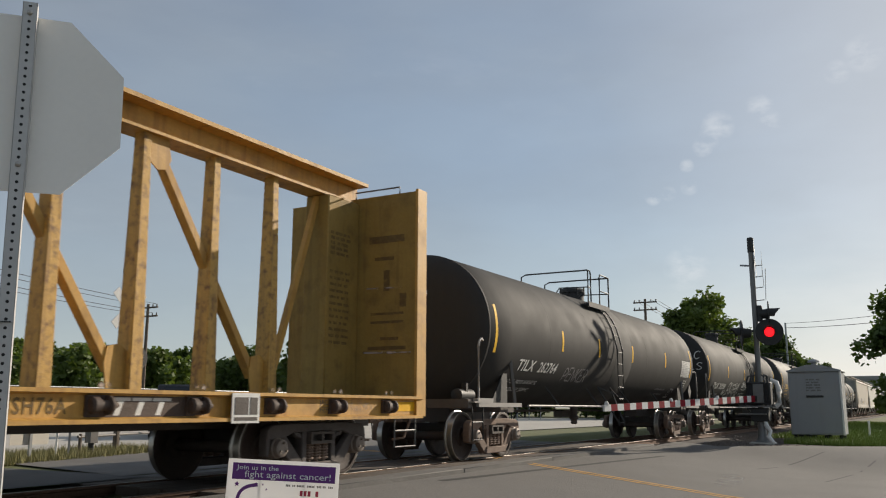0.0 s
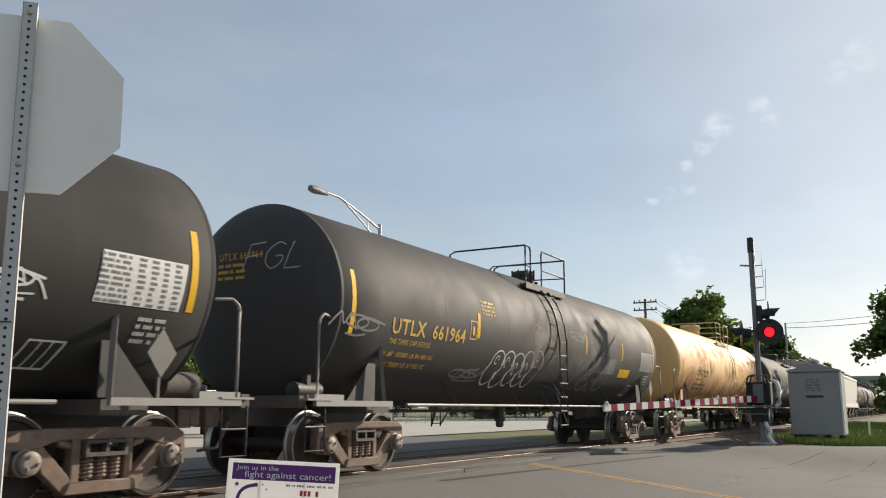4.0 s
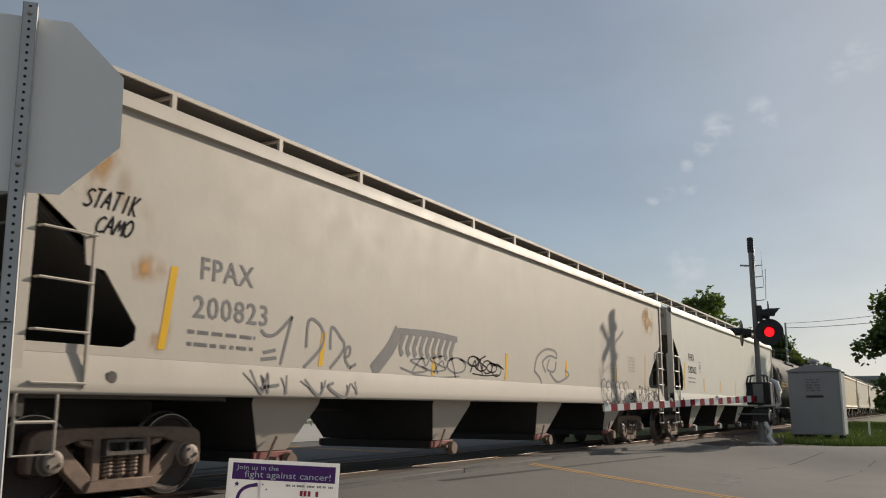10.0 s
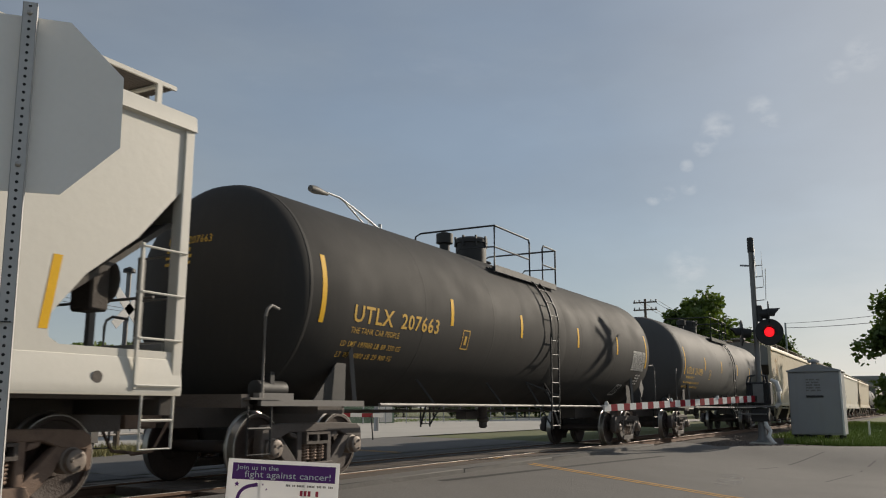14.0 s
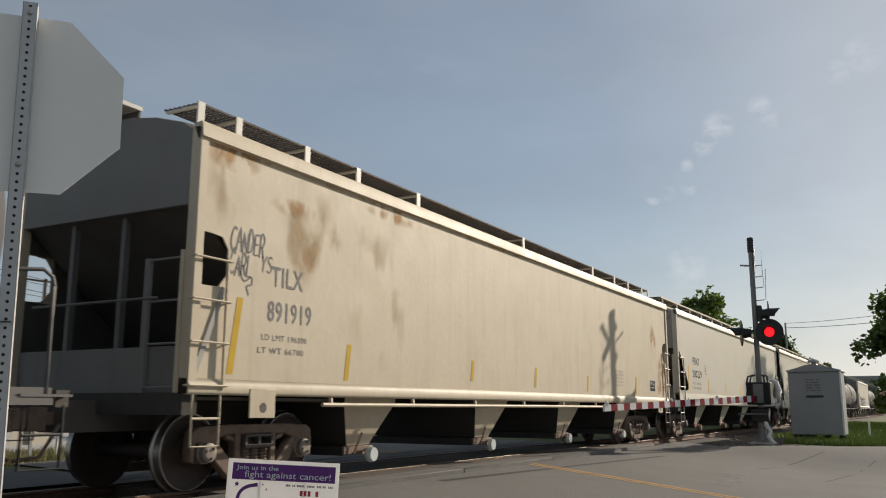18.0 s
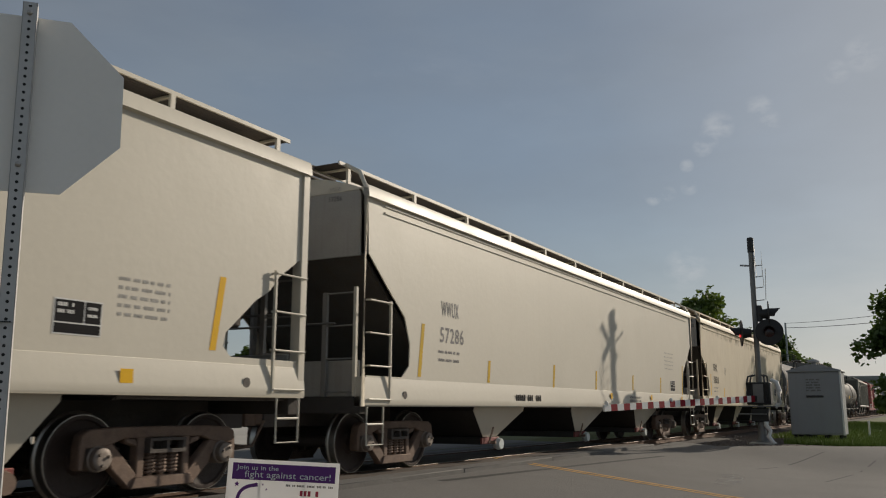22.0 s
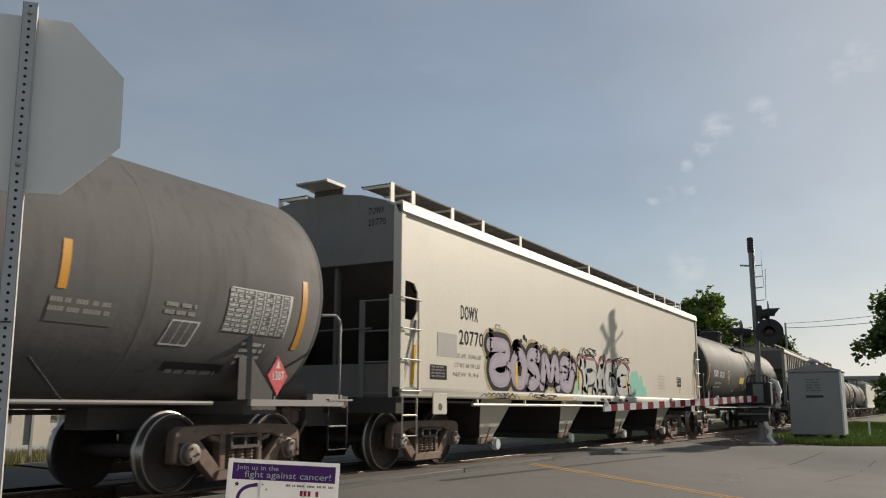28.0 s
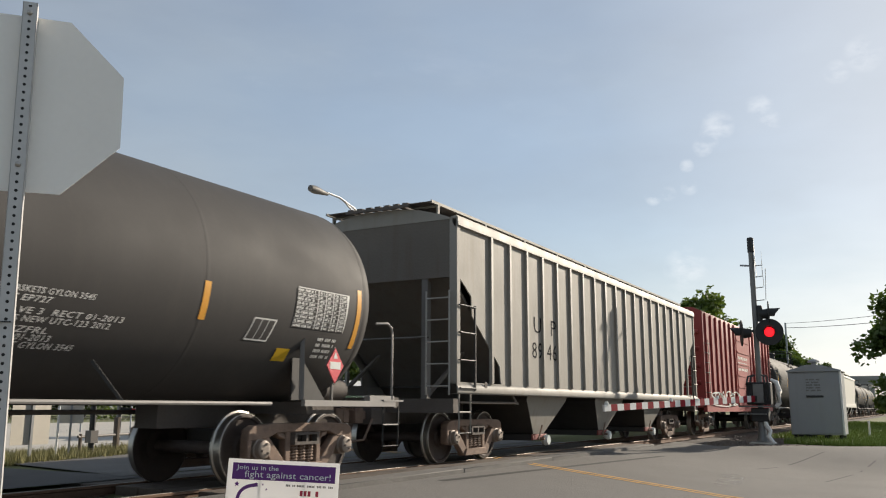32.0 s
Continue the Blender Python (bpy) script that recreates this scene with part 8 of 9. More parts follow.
tie_mesh = Geo().box(-0.115, 0.115, -1.3, 1.3, -0.34, -0.145).mesh("tie", M_TIE, bevel=0.012)
track = tagged(thing("railway_track", "rusty rails spiked to weathered timber ties", "railway track"), kind="structure")
RAIL_SHAPE = [(-0.07, -0.145), (0.07, -0.145), (0.07, -0.13), (0.012, -0.115), (0.012, -0.045), (0.036, -0.03), (0.036, -0.004), (0.028, 0.0), (-0.028, 0.0), (-0.036, -0.004), (-0.036, -0.03), (-0.012, -0.045), (-0.012, -0.115), (-0.07, -0.13)]
for y in (-0.7535, 0.7535):
    part("rail", Geo().prism_x([(y + a, b) for a, b in RAIL_SHAPE], -120, 700), M_RAIL, track)
    part("rail_head", Geo().prism_x([(y - 0.026, 0.0), (y + 0.026, 0.0), (y + 0.024, 0.003), (y - 0.024, 0.003)], -120, 700), M_RAILTOP, track, "polished running surface")
for k in range(160):
    x = -12 + 0.54 * k
    if not 7.5 < x < 24.5:
        part("tie", tie_mesh, None, track, at=pose(x, rng.uniform(-0.04, 0.04), rng.uniform(-0.012, 0.004), 0, 0, rng.uniform(-1, 1)))
far_ties = Geo()
for k in range(600):
    x = 74.6 + 0.54 * k
    far_ties.box(x - 0.115, x + 0.115, -1.3, 1.3, -0.34, -0.147)
tagged(part("far_ties", far_ties, M_TIE, track), kind="stuff")

# road markings
CY = 16.05  # centre line crosses the track here


def strip(x0, y0, x1, y1, w, lift=0.004):
    g = Geo()
    n = 14
    d = Vector((x1 - x0, y1 - y0, 0)).normalized()
    o = Vector((-d.y, d.x, 0)) * w / 2
    for i in range(n + 1):
        x, y = x0 + (x1 - x0) * i / n, y0 + (y1 - y0) * i / n
        for s in (-1, 1):
            p = Vector((x, y, 0)) + o * s
            g.v.append((p.x, p.y, ground_z(p.x, p.y) + lift))
    for i in range(n):
        g.f.append((2 * i, 2 * i + 1, 2 * i + 3, 2 * i + 2))
    return g


for dx in (-0.11, 0.11):
    flat("centre_line", strip(CY + dx - 0.22 * 14, -14, CY + dx - 0.22 * 0.86, -0.86, 0.10), M_ROAD_YELLOW, label="worn double yellow centre line", category="road marking")
    flat("centre_line", strip(CY + dx + 0.22 * 1.8, 1.8, CY + dx + 0.22 * 9, 9, 0.10), M_ROAD_YELLOW, label="worn double yellow centre line", category="road marking")
flat("stop_bar", strip(16.0, -5.3, 19.4, -4.85, 0.45), M_ROAD_WHITE_WORN, label="faded white stop bar", category="road marking")
flat("stop_bar_near", strip(9.0, -2.9, 10.0, -3.25, 0.22), M_ROAD_WHITE_WORN, label="faded white road mark", category="road marking")
for a in ((11.6, -2.0, 21.5, -2.75, 0.12), (19.5, -6.6, 24.5, -7.3, 0.05), (21.0, -5.0, 25.6, -6.0, 0.05), (4.0, -3.3, 9.0, -2.3, 0.06)):
    flat("tar_seam", strip(*a, lift=0.003), M_TAR, label="black tar-sealed crack", category="road crack")


# ---- grass ----
def blades(name, material, count, where, tall, seed, label):
    rng = random.Random(seed)
    g = Geo()
    for i in range(count):
        x, y = where(rng)
        z = ground_z(x, y) - 0.04
        h, a, w = rng.uniform(*tall), rng.uniform(0, 6.28), rng.uniform(0.006, 0.014) * (1 + max(0, x - 20) / 25)
        dx, dy = math.cos(a) * w, math.sin(a) * w
        lx, ly = rng.uniform(-0.5, 0.5) * h, rng.uniform(-0.5, 0.5) * h
        g.v += [(x - dx, y - dy, z), (x + dx, y + dy, z), (x + lx, y + ly, z + h)]
        k = len(g.v)
        g.f.append((k - 3, k - 2, k - 1))
    me = bpy.data.meshes.new(name)
    me.from_pydata(g.v, [], g.f)
    me.materials.append(material)
    return tagged(new(name, me), label, "grass", "", "stuff")


def lawn_right(r):
    x = 28.5 + 45 * r.random() ** 1.8
    y = r.uniform(-12.5, -3.4) if x > 33 else r.uniform(-10.5, -4.6)
    return max(x, road_edge(y) + r.uniform(0.1, 0.8)), y


def verge_left(r):
    x = r.uniform(4, 14.5)
    return x, 5.2 + 0.25 * (x - 9) + r.uniform(0, 2.0)


blades("lawn_grass", M_GRASS, 60000, lawn_right, (0.07, 0.24), 5, "bright green grass beside the track")
blades("verge_grass", M_GRASS_DRY, 16000, verge_left, (0.05, 0.25), 6, "patchy dry grass on the far verge")
blades("far_verge_grass", M_GRASS, 8000, lambda r: (r.uniform(34, 70), r.uniform(23.0, 29.0)), (0.06, 0.2), 8, "green verge beyond the side street")


# ---- trees ----
def tree_meshes(seed, height, spread, leaf, density, trunk_share=0.3):
    rng = random.Random(seed)
    wood = Geo()
    tips = []
    th = height * trunk_share
    wood.tube([(0, 0, -0.2), (0.05, 0.02, th * 0.5), (-0.04, 0.06, th), (0.05, 0.0, height * 0.62), (0.0, 0.1, height * 0.86)], [height * 0.026, height * 0.021, height * 0.018, height * 0.010, height * 0.003], 10)
    for i in range(15):
        a = i * 2.4 + rng.uniform(-0.4, 0.4)
        z0 = th + (height * 0.72 - th) * (i / 14)
        ln = spread * rng.uniform(0.65, 1.0) * (1 - 0.42 * (i / 14))
        z1 = z0 + ln * rng.uniform(0.25, 0.65)
        e = (math.cos(a) * ln, math.sin(a) * ln, min(z1, height * 0.95))
        m = (e[0] * 0.5, e[1] * 0.5, z0 + (e[2] - z0) * 0.62)
        wood.tube([(0, 0, z0), m, e], [height * 0.009, height * 0.006, height * 0.002], 6)
        tips += [e, m, (e[0] * 0.78, e[1] * 0.78, e[2] * 0.98 + 0.2), (e[0] * 0.9 + rng.uniform(-0.8, 0.8), e[1] * 0.9 + rng.uniform(-0.8, 0.8), e[2] - rng.uniform(0.2, 1.2))]
    tips += [(rng.uniform(-1, 1) * spread * 0.3, rng.uniform(-1, 1) * spread * 0.3, height * rng.uniform(0.82, 0.98)) for i in range(8)]
    v, f = [], []
    for t in tips:
        rad = spread * rng.uniform(0.16, 0.34)
        for i in range(int(density * rng.uniform(0.5, 1.3))):
            d = Vector((rng.gauss(0, 1), rng.gauss(0, 1), rng.gauss(0, 0.75)))
            d = d.normalized() * rad * rng.random() ** 0.45
            p = Vector(t) + d
            s = leaf * rng.uniform(0.6, 1.4)
            a = Vector((rng.uniform(-1, 1), rng.uniform(-1, 1), rng.uniform(-0.6, 0.6))).normalized() * s
            b = a.cross(Vector((rng.uniform(-1, 1), rng.uniform(-1, 1), rng.uniform(-1, 1)))).normalized() * s * 0.6
            k = len(v)
            v += [tuple(p - a), tuple(p + b), tuple(p + a), tuple(p - b)]
            f.append((k, k + 1, k + 2, k + 3))
    return wood, v, f


def tree(name, label, seed, height, spread, leaf, density, at, material, group, trunk_share=0.3):
    t = thing(name, label, "tree", at, group)
    wood, v, f = tree_meshes(seed, height, spread, leaf, density, trunk_share)
    part("trunk", wood, M_BARK, t)
    me = bpy.data.meshes.new("crown")
    me.from_pydata(v, [], f)
    me.materials.append(material)
    part("crown", me, None, t)
    return t


T1 = tree("broadleaf_tree", "tall broad green tree beyond the track", 1, 12.3, 4.7, 0.24, 230, (88, 11.2, 0), M_LEAF, "trees along the line")
T2 = tree("broadleaf_tree", "rounded green tree along the line", 2, 9.5, 3.6, 0.22, 190, (110, 6.8, 0), M_LEAF_DARK, "trees along the line", 0.22)
tree("broadleaf_tree", "dark tree beside the track", 3, 11.0, 3.4, 0.20, 260, (62, -8.9, 0), M_LEAF_DARK, "trees along the line", 0.36)
for ob, x, y, z, turn, k in ((T2, 97, 13, 0, 40, 1.0), (T1, 118, 12, -1.5, 80, 0.85), (T2, 82, 14.5, -0.5, 200, 1.0), (T2, 130, 8, -1, 10, 1.0), (T1, 150, 10, -2, 120, 1), (T2, 180, 9, 0, 77, 1), (T1, 215, 13, -3, 10, 1),
                       (T2, 74, 16, -2.5, 300, 1), (T2, 105, 17, 0, 99, 1)):
    m = copy_thing(ob, pose(x, y, z, 0, 0, turn))
T4 = tree("round_tree", "dense dark green tree beyond the side street", 4, 8.0, 4.2, 0.26, 200, (38, 62, 0), M_LEAF_DARK, "trees beyond the street", 0.15)
T5 = tree("round_tree", "green tree beyond the side street", 5, 7.2, 4.0, 0.26, 180, (50, 66, 0), M_LEAF, "trees beyond the street", 0.12)
spots = random.Random(9)
for i in range(26):
    a = radians(22 + 2.0 * i)
    d = spots.uniform(78, 105)
    copy_thing(T4 if i % 2 else T5, pose(math.sin(a) * d, -8.6 + math.cos(a) * d, spots.uniform(-1.2, 0.2), 0, 0, spots.uniform(0, 360)))
BUSH = tree("bush", "low bright green bush beside the track", 6, 3.6, 2.4, 0.16, 150, (58, -8.1, -0.2), M_LEAF, "bushes", 0.1)
copy_thing(BUSH, pose(80, -10.2, -0.3, 0, 0, 120))


# ---- gate mast with flashers and arm ----
MX, MY = 27.8, -4.1
mast = thing("crossing_signal", "level crossing mast with red flashers, bell mast and wiring", "crossing signal", (MX, MY, 0))
part("pole", Geo().tube([(0, 0, 0.0), (0, 0, 3.0), (0, 0, 6.05)], [0.085, 0.082, 0.08], 16), M_MAST, mast)
part("pole_cap", Geo().lathe([(5.85, 0.10), (6.30, 0.10), (6.33, 0.06)], (0, 0, 0), "z", 14), M_SIGNAL_BLACK, mast)
part("base_casting", Geo().lathe([(-0.25, 0.22), (0.0, 0.22), (0.03, 0.17), (0.16, 0.13), (0.9, 0.10)], (0, 0, 0), "z", 16), M_MAST, mast)
part("foundation", Geo().box(-0.35, 0.35, -0.35, 0.35, -0.6, -0.02), M_CONCRETE, mast, bevel=0.02)
part("conduit", Geo().tube([(-0.12, -0.12, 0.75), (-0.14, -0.14, 0.5), (-0.13, -0.26, 0.32), (-0.15, -0.20, 0.16), (-0.15, -0.34, -0.05)], [0.05, 0.07, 0.06, 0.07, 0.06], 8), M_ARM_WHITE, mast, "white drive cover and conduit")
part("gate_drive", Geo().box(-0.22, 0.22, -0.34, 0.36, 1.10, 1.78), M_SIGNAL_BLACK, mast, "black gate drive housing", bevel=0.03)
part("drive_cover", Geo().box(-0.25, -0.22, -0.14, 0.16, 1.16, 1.72), M_MAST, mast, "grey drive cover", bevel=0.008)
for y in (-0.30, -0.20, 0.22, 0.32):
    part("cable_loop", Geo().tube([(-0.24, y, 1.18), (-0.34, y, 1.45), (-0.33, y, 1.75), (-0.22, y * 0.9, 1.95), (-0.05, y * 0.5, 2.0)], 0.026, 8), M_SIGNAL_BLACK, mast)
part("drive_shelf", Geo().box(-0.30, 0.24, -0.45, 0.60, 1.03, 1.07), M_MAST, mast, "flat grey bracket plate", bevel=0.006)
part("drive_shelf", Geo().box(-0.30, 0.24, -0.20, 0.62, 0.80, 0.84), M_MAST, mast, "flat grey bracket plate", bevel=0.006)
part("drive_box", Geo().box(-0.20, 0.20, -0.24, 0.26, 0.60, 1.0), M_SIGNAL_BLACK, mast, "black lower drive box", bevel=0.02)
part("counterweight_arm", Geo().tube([(-0.05, -0.34, 1.86), (-0.02, -0.50, 1.78), (0, -0.56, 1.5), (0.0, -0.54, 1.15), (0.02, -0.42, 1.02)], [0.05, 0.07, 0.085, 0.08, 0.05], 10), M_ARM_WHITE, mast, "white curved counterweight bracket")
for z in (5.40, 5.05, 4.70, 4.30):
    part("bracket", Geo().tube([(0, 0, z), (-0.02, -0.32, z + 0.02)], 0.014, 6), M_MAST, mast)
for s in (-1, 1):
    part("crossbuck_board", Geo().bar((-0.45, -0.155 + 0.006 * s, 5.62 - s * 0.46), (0.47, -0.045 + 0.006 * s, 5.62 + s * 0.46), 0.008, 0.20), M_SIGN_WHITE, mast, "white crossbuck board facing the road", bevel=0.002)
part("antenna", Geo().tube([(-0.02, -0.30, 5.55), (-0.02, -0.33, 4.75)], 0.010, 6).tube([(-0.02, -0.36, 4.3), (-0.02, -0.40, 5.3)], 0.012, 6).tube([(-0.02, -0.3, 5.1), (-0.02, -0.31, 5.85)], 0.006, 6), M_ARM_WHITE, mast, "pale antenna rods")
part("side_bracket", Geo().tube([(0, 0, 5.42), (0, 0.35, 5.46)], 0.03, 8), M_GALV, mast)
part("crossarm", Geo().tube([(0, -0.48, 3.36), (0, 0.55, 3.36)], 0.04, 10), M_SIGNAL_BLACK, mast)
part("junction_box", Geo().box(-0.1, 0.1, -0.22, -0.07, 3.65, 4.15), M_SIGNAL_BLACK, mast, bevel=0.02)


def flasher(at, turn, lit_part):
    """One lamp unit with a round backing disc, hood and lens, facing -x before the turn."""
    m = Matrix.Translation(at) @ Matrix.Rotation(radians(turn), 4, "Z")
    f = part("flasher", Geo().lathe([(0.02, 0.40), (0.0, 0.41), (-0.012, 0.40), (-0.015, 0.16)], (0, 0, 0), "x", 36), M_SIGNAL_BLACK, mast, "round black flasher backing", at=m)
    part("lamp_housing", Geo().lathe([(0.30, 0.05), (0.28, 0.13), (0.02, 0.17)], (0, 0, 0), "x", 24), M_SIGNAL_BLACK, f)
    hood = Geo()
    n = 18
    for i in range(n + 1):
        a = radians(-20 + 220 * i / n)
        c, s = math.cos(a), math.sin(a)
        cut = -0.34 + 0.16 * (1 - max(0, s))
        for r_, x_ in ((0.175, -0.01), (0.175, cut), (0.168, cut), (0.168, -0.01)):
            hood.v.append((x_, r_ * c, r_ * s))
    for i in range(n):
        for j in range(4):
            a, b = i * 4 + j, i * 4 + (j + 1) % 4
            hood.f.append((a, b, b + 4, a + 4))
    part("hood", hood, M_SIGNAL_BLACK, f)
    part("lens", Geo().lathe([(-0.020, 0.155), (-0.03, 0.10), (-0.034, 0.001)], (0, 0, 0), "x", 28), M_GLASS_RED_OFF, f, "dark red lens")
    return f


LAMPS = []
F1 = flasher((-0.18, -0.42, 3.30), 8, True)
F2 = flasher((-0.10, 0.42, 3.30), -74, False)
flasher((0.05, -0.40, 3.88), 100, False)

for f_, shift in ((F1, 0.0), (F2, 0.58)):
    bulb = part("lamp_bulb", Geo().lathe([(-0.062, 0.002), (-0.060, 0.08), (-0.050, 0.13), (-0.042, 0.148)], (0, 0, 0), "x", 24), M_GLASS_RED_ON, f_, "glowing red reflector that turns to and fro")
    LAMPS.append((bulb, shift))

arm = thing("gate_arm", "lowered red and white striped gate arm with lamps", "gate arm", (MX, MY, 0))
A0, A1 = Vector((-0.35, 0.12, 1.28)), Vector((-8.75, 2.02, 0.985))
n = 30
for k in range(n):
    c0_, c1_ = k, k + 1
    a, b = A0.lerp(A1, c0_ / n), A0.lerp(A1, min(1, c1_ / n))
    hgt = 0.19 - 0.04 * k / n
    part("arm_segment", Geo().bar(a, b, 0.05, hgt), M_ARM_WHITE if k % 2 else M_ARM_RED, arm, "" if k % 2 else "red band")
for q in (0.30, 0.62, 0.985):
    p = A0.lerp(A1, q)
    part("arm_lamp", Geo().lathe([(0.0, 0.05), (0.05, 0.05), (0.09, 0.03)], (p.x, p.y, p.z + 0.06), "z", 12), M_ARM_WHITE, arm, "small pale arm lamp")
part("arm_bracket", Geo().bar((0.15, 0.0, 1.28), A0, 0.08, 0.18), M_SIGNAL_BLACK, arm)

# ---- signal cabinet ----
cab = thing("signal_cabinet", "grey steel railway signal cabinet on short legs", "signal cabinet", (32.3, -5.265, 0), turn=0)
part("body", Geo().box(-0.8, 0.8, -0.82, 0.82, 0.12, 2.22), M_BOX, cab, bevel=0.02)
part("roof", Geo().box(-0.85, 0.85, -0.86, 0.86, 2.22, 2.28).prism_x([(-0.82, 2.28), (0.82, 2.28), (0.2, 2.46), (-0.2, 2.46)], -0.82, 0.82), M_BOX, cab, "low hipped roof", bevel=0.01)
part("roof_vent", Geo().lathe([(2.42, 0.08), (2.56, 0.08), (2.57, 0.19), (2.62, 0.20), (2.67, 0.12), (2.69, 0.02)], (0, 0.05, 0), "z", 18), M_BOX, cab, "mushroom roof vent")
part("door_panel", Geo().box(-0.815, -0.80, -0.77, 0.77, 0.18, 2.17), M_BOX, cab, bevel=0.004)
part("corner_trim", Geo().box(-0.83, -0.76, -0.85, -0.79, 0.12, 2.22), M_ARM_WHITE, cab, "pale corner trim")
part("vent_label", bars(Geo(), lambda u, v: (-0.821, -u, v), random.Random(2), -0.25, 1.98, 0.46, 5, 0.05, 0.04, 3), M_PIPE, cab, "unreadable printed notice")
part("door_handle", Geo().box(-0.85, -0.815, -0.27, 0.27, 1.36, 1.43), M_SIGNAL_BLACK, cab, bevel=0.01)
for y in (-0.7, -0.25, 0.25, 0.5, 0.72):
    part("leg", Geo().tube([(-0.6, y, 0.12), (-0.6, y, -0.2)], 0.06, 8), M_SIGNAL_BLACK, cab)
    part("leg", Geo().tube([(0.6, y, 0.12), (0.6, y, -0.2)], 0.06, 8), M_SIGNAL_BLACK, cab)
part("cable_marker", Geo().tube([(4.0, -1.3, -0.2), (4.0, -1.3, 0.55)], 0.04, 8), M_ARM_WHITE, cab)

# ---- stop sign seen from behind, close to the camera ----
CAMM = STAND


def ahead(px, py, depth):
    """A point at that depth before the camera, px and py being fractions of the half width."""
    h = math.tan(radians(55.2) / 2)
    return CAMM @ Vector((px * h * depth, py * h * depth, -depth))


SD = 3.5
sp = ahead((42 - 784) / 784, (441 - 178) / 784, SD)
yaw = math.degrees(math.atan2(sp.x - EYE[0], sp.y - EYE[1]))
stop = thing("stop_sign", "bare aluminium back of a stop sign on a perforated post", "road sign", (sp.x, sp.y, -0.45), turn=-yaw - 6)
zc = sp.z + 0.45
R8 = 0.381 / math.cos(radians(22.5))
oct_ = [(R8 * math.cos(radians(22.5 + 45 * i)), zc + R8 * math.sin(radians(22.5 + 45 * i))) for i in range(8)]
part("sign_plate", Geo().prism(oct_, 0.030, 0.033), M_ALU, stop, "bare octagonal aluminium plate")
post = Geo()
# perforated square post: four faces, the front and back ones with round holes
PW = 0.0280
hz = []
z = -0.3
front = Geo()
zt = zc + 0.43
pitch = 0.0254 * 1.36
zz = zt - pitch * 0.7
rows = []
while zz > 0.3:
    rows.append(zz)
    zz -= pitch
for zh in rows:
    k = 8
    q = 0.0068
    ring = [(q * math.cos(2 * math.pi * i / k + math.pi / 8), zh + q * math.sin(2 * math.pi * i / k + math.pi / 8)) for i in range(k)]
    h = pitch / 2
    outer = [(PW, zh + 0.4142 * h), (0.4142 * PW, zh + h), (-0.4142 * PW, zh + h), (-PW, zh + 0.4142 * h), (-PW, zh - 0.4142 * h), (-0.4142 * PW, zh - h), (0.4142 * PW, zh - h), (PW, zh - 0.4142 * h)]
    for y in (-PW,):
        front.add([(x, y, z_) for x, z_ in ring + outer] + [(PW, y, zh + h), (-PW, y, zh + h), (-PW, y, zh - h), (PW, y, zh - h)],
                  [(i, (i + 1) % k, k + (i + 1) % k, k + i) for i in range(k)] + [(8, 9, 16), (10, 11, 17), (12, 13, 18), (14, 15, 19)])
post.v, post.f = list(front.v), list(front.f)
zb, ztop = rows[-1] - pitch / 2, rows[0] + pitch / 2
post.box(-PW, -PW + 0.003, -PW, PW, -0.3, ztop).box(PW - 0.003, PW, -PW, PW, -0.3, ztop).box(-PW, PW, PW - 0.003, PW, -0.3, ztop).box(-PW, PW, -PW, -PW + 0.003, -0.3, zb)
part("post", post, M_POST, stop, "perforated galvanised square post")
# solid core added in black, so the holes look shaded
part("post_core", Geo().box(-PW + 0.004, PW - 0.004, -PW + 0.006, PW - 0.004, -0.3, ztop - 0.01), M_SIGNAL_BLACK, stop, "black core for the shaded inside of the post")
for zq in (zc + 0.375, zc - 0.28):
    part("bolt", Geo().lathe([(-0.012, 0.004), (-0.008, 0.011), (0.0, 0.012)], (0, -PW, zq), "y", 8), M_TREAD, stop)
part("wire_tie", Geo().box(-0.045, 0.02, -PW - 0.008, -PW, zc - 0.92, zc - 0.915), M_SIGNAL_BLACK, stop)

lean = Matrix.Translation((0, 0, zc)) @ Matrix.Rotation(radians(-1.0), 4, "Y") @ Matrix.Translation((0, 0, -zc))
stop.matrix_basis = stop.matrix_basis @ lean

# ---- yard sign ----
yd = 4.6
ya, yb_ = ahead((405 - 784) / 784, (441 - 811) / 784, yd), ahead((602 - 784) / 784, (441 - 821) / 784, yd)
ysign = thing("yard_sign", "white and purple charity yard sign on a wire stake", "yard sign", (0, 0, 0))
ux = (yb_ - ya)
W = ux.length
ux.normalize()
uz = Vector((0, 0, 1))
un = ux.cross(uz).normalized()
uz = un.cross(ux) * -1
uz = -uz if uz.z < 0 else uz
ysign.matrix_basis = Matrix(((ux.x, un.x * -1, uz.x, ya.x), (ux.y, un.y * -1, uz.y, ya.y), (ux.z, un.z * -1, uz.z, ya.z), (0, 0, 0, 1)))
H = W * 0.75
board = part("board", Geo().box(0, W, 0, 0.005, -H, 0), M_BOARD, ysign, "white corrugated board")
onb = lambda u, v: (u, -0.002, v)
onc = lambda u, v: (u, -0.004, v)
part("purple_band", patch(Geo(), onb, W * 0.045, W * 0.965, -H * 0.235, -H * 0.045), M_SIGN_PURPLE, board, "purple printed band")
lettering("Join us in the", W * 0.040, W * 0.085, -H * 0.120, onc, M_SIGN_WHITE, board, "sign_lettering", W * 0.37, 1.0)
lettering("fight against cancer!", W * 0.056, W * 0.155, -H * 0.205, onc, M_SIGN_WHITE, board, "sign_lettering", W * 0.77, 1.0)
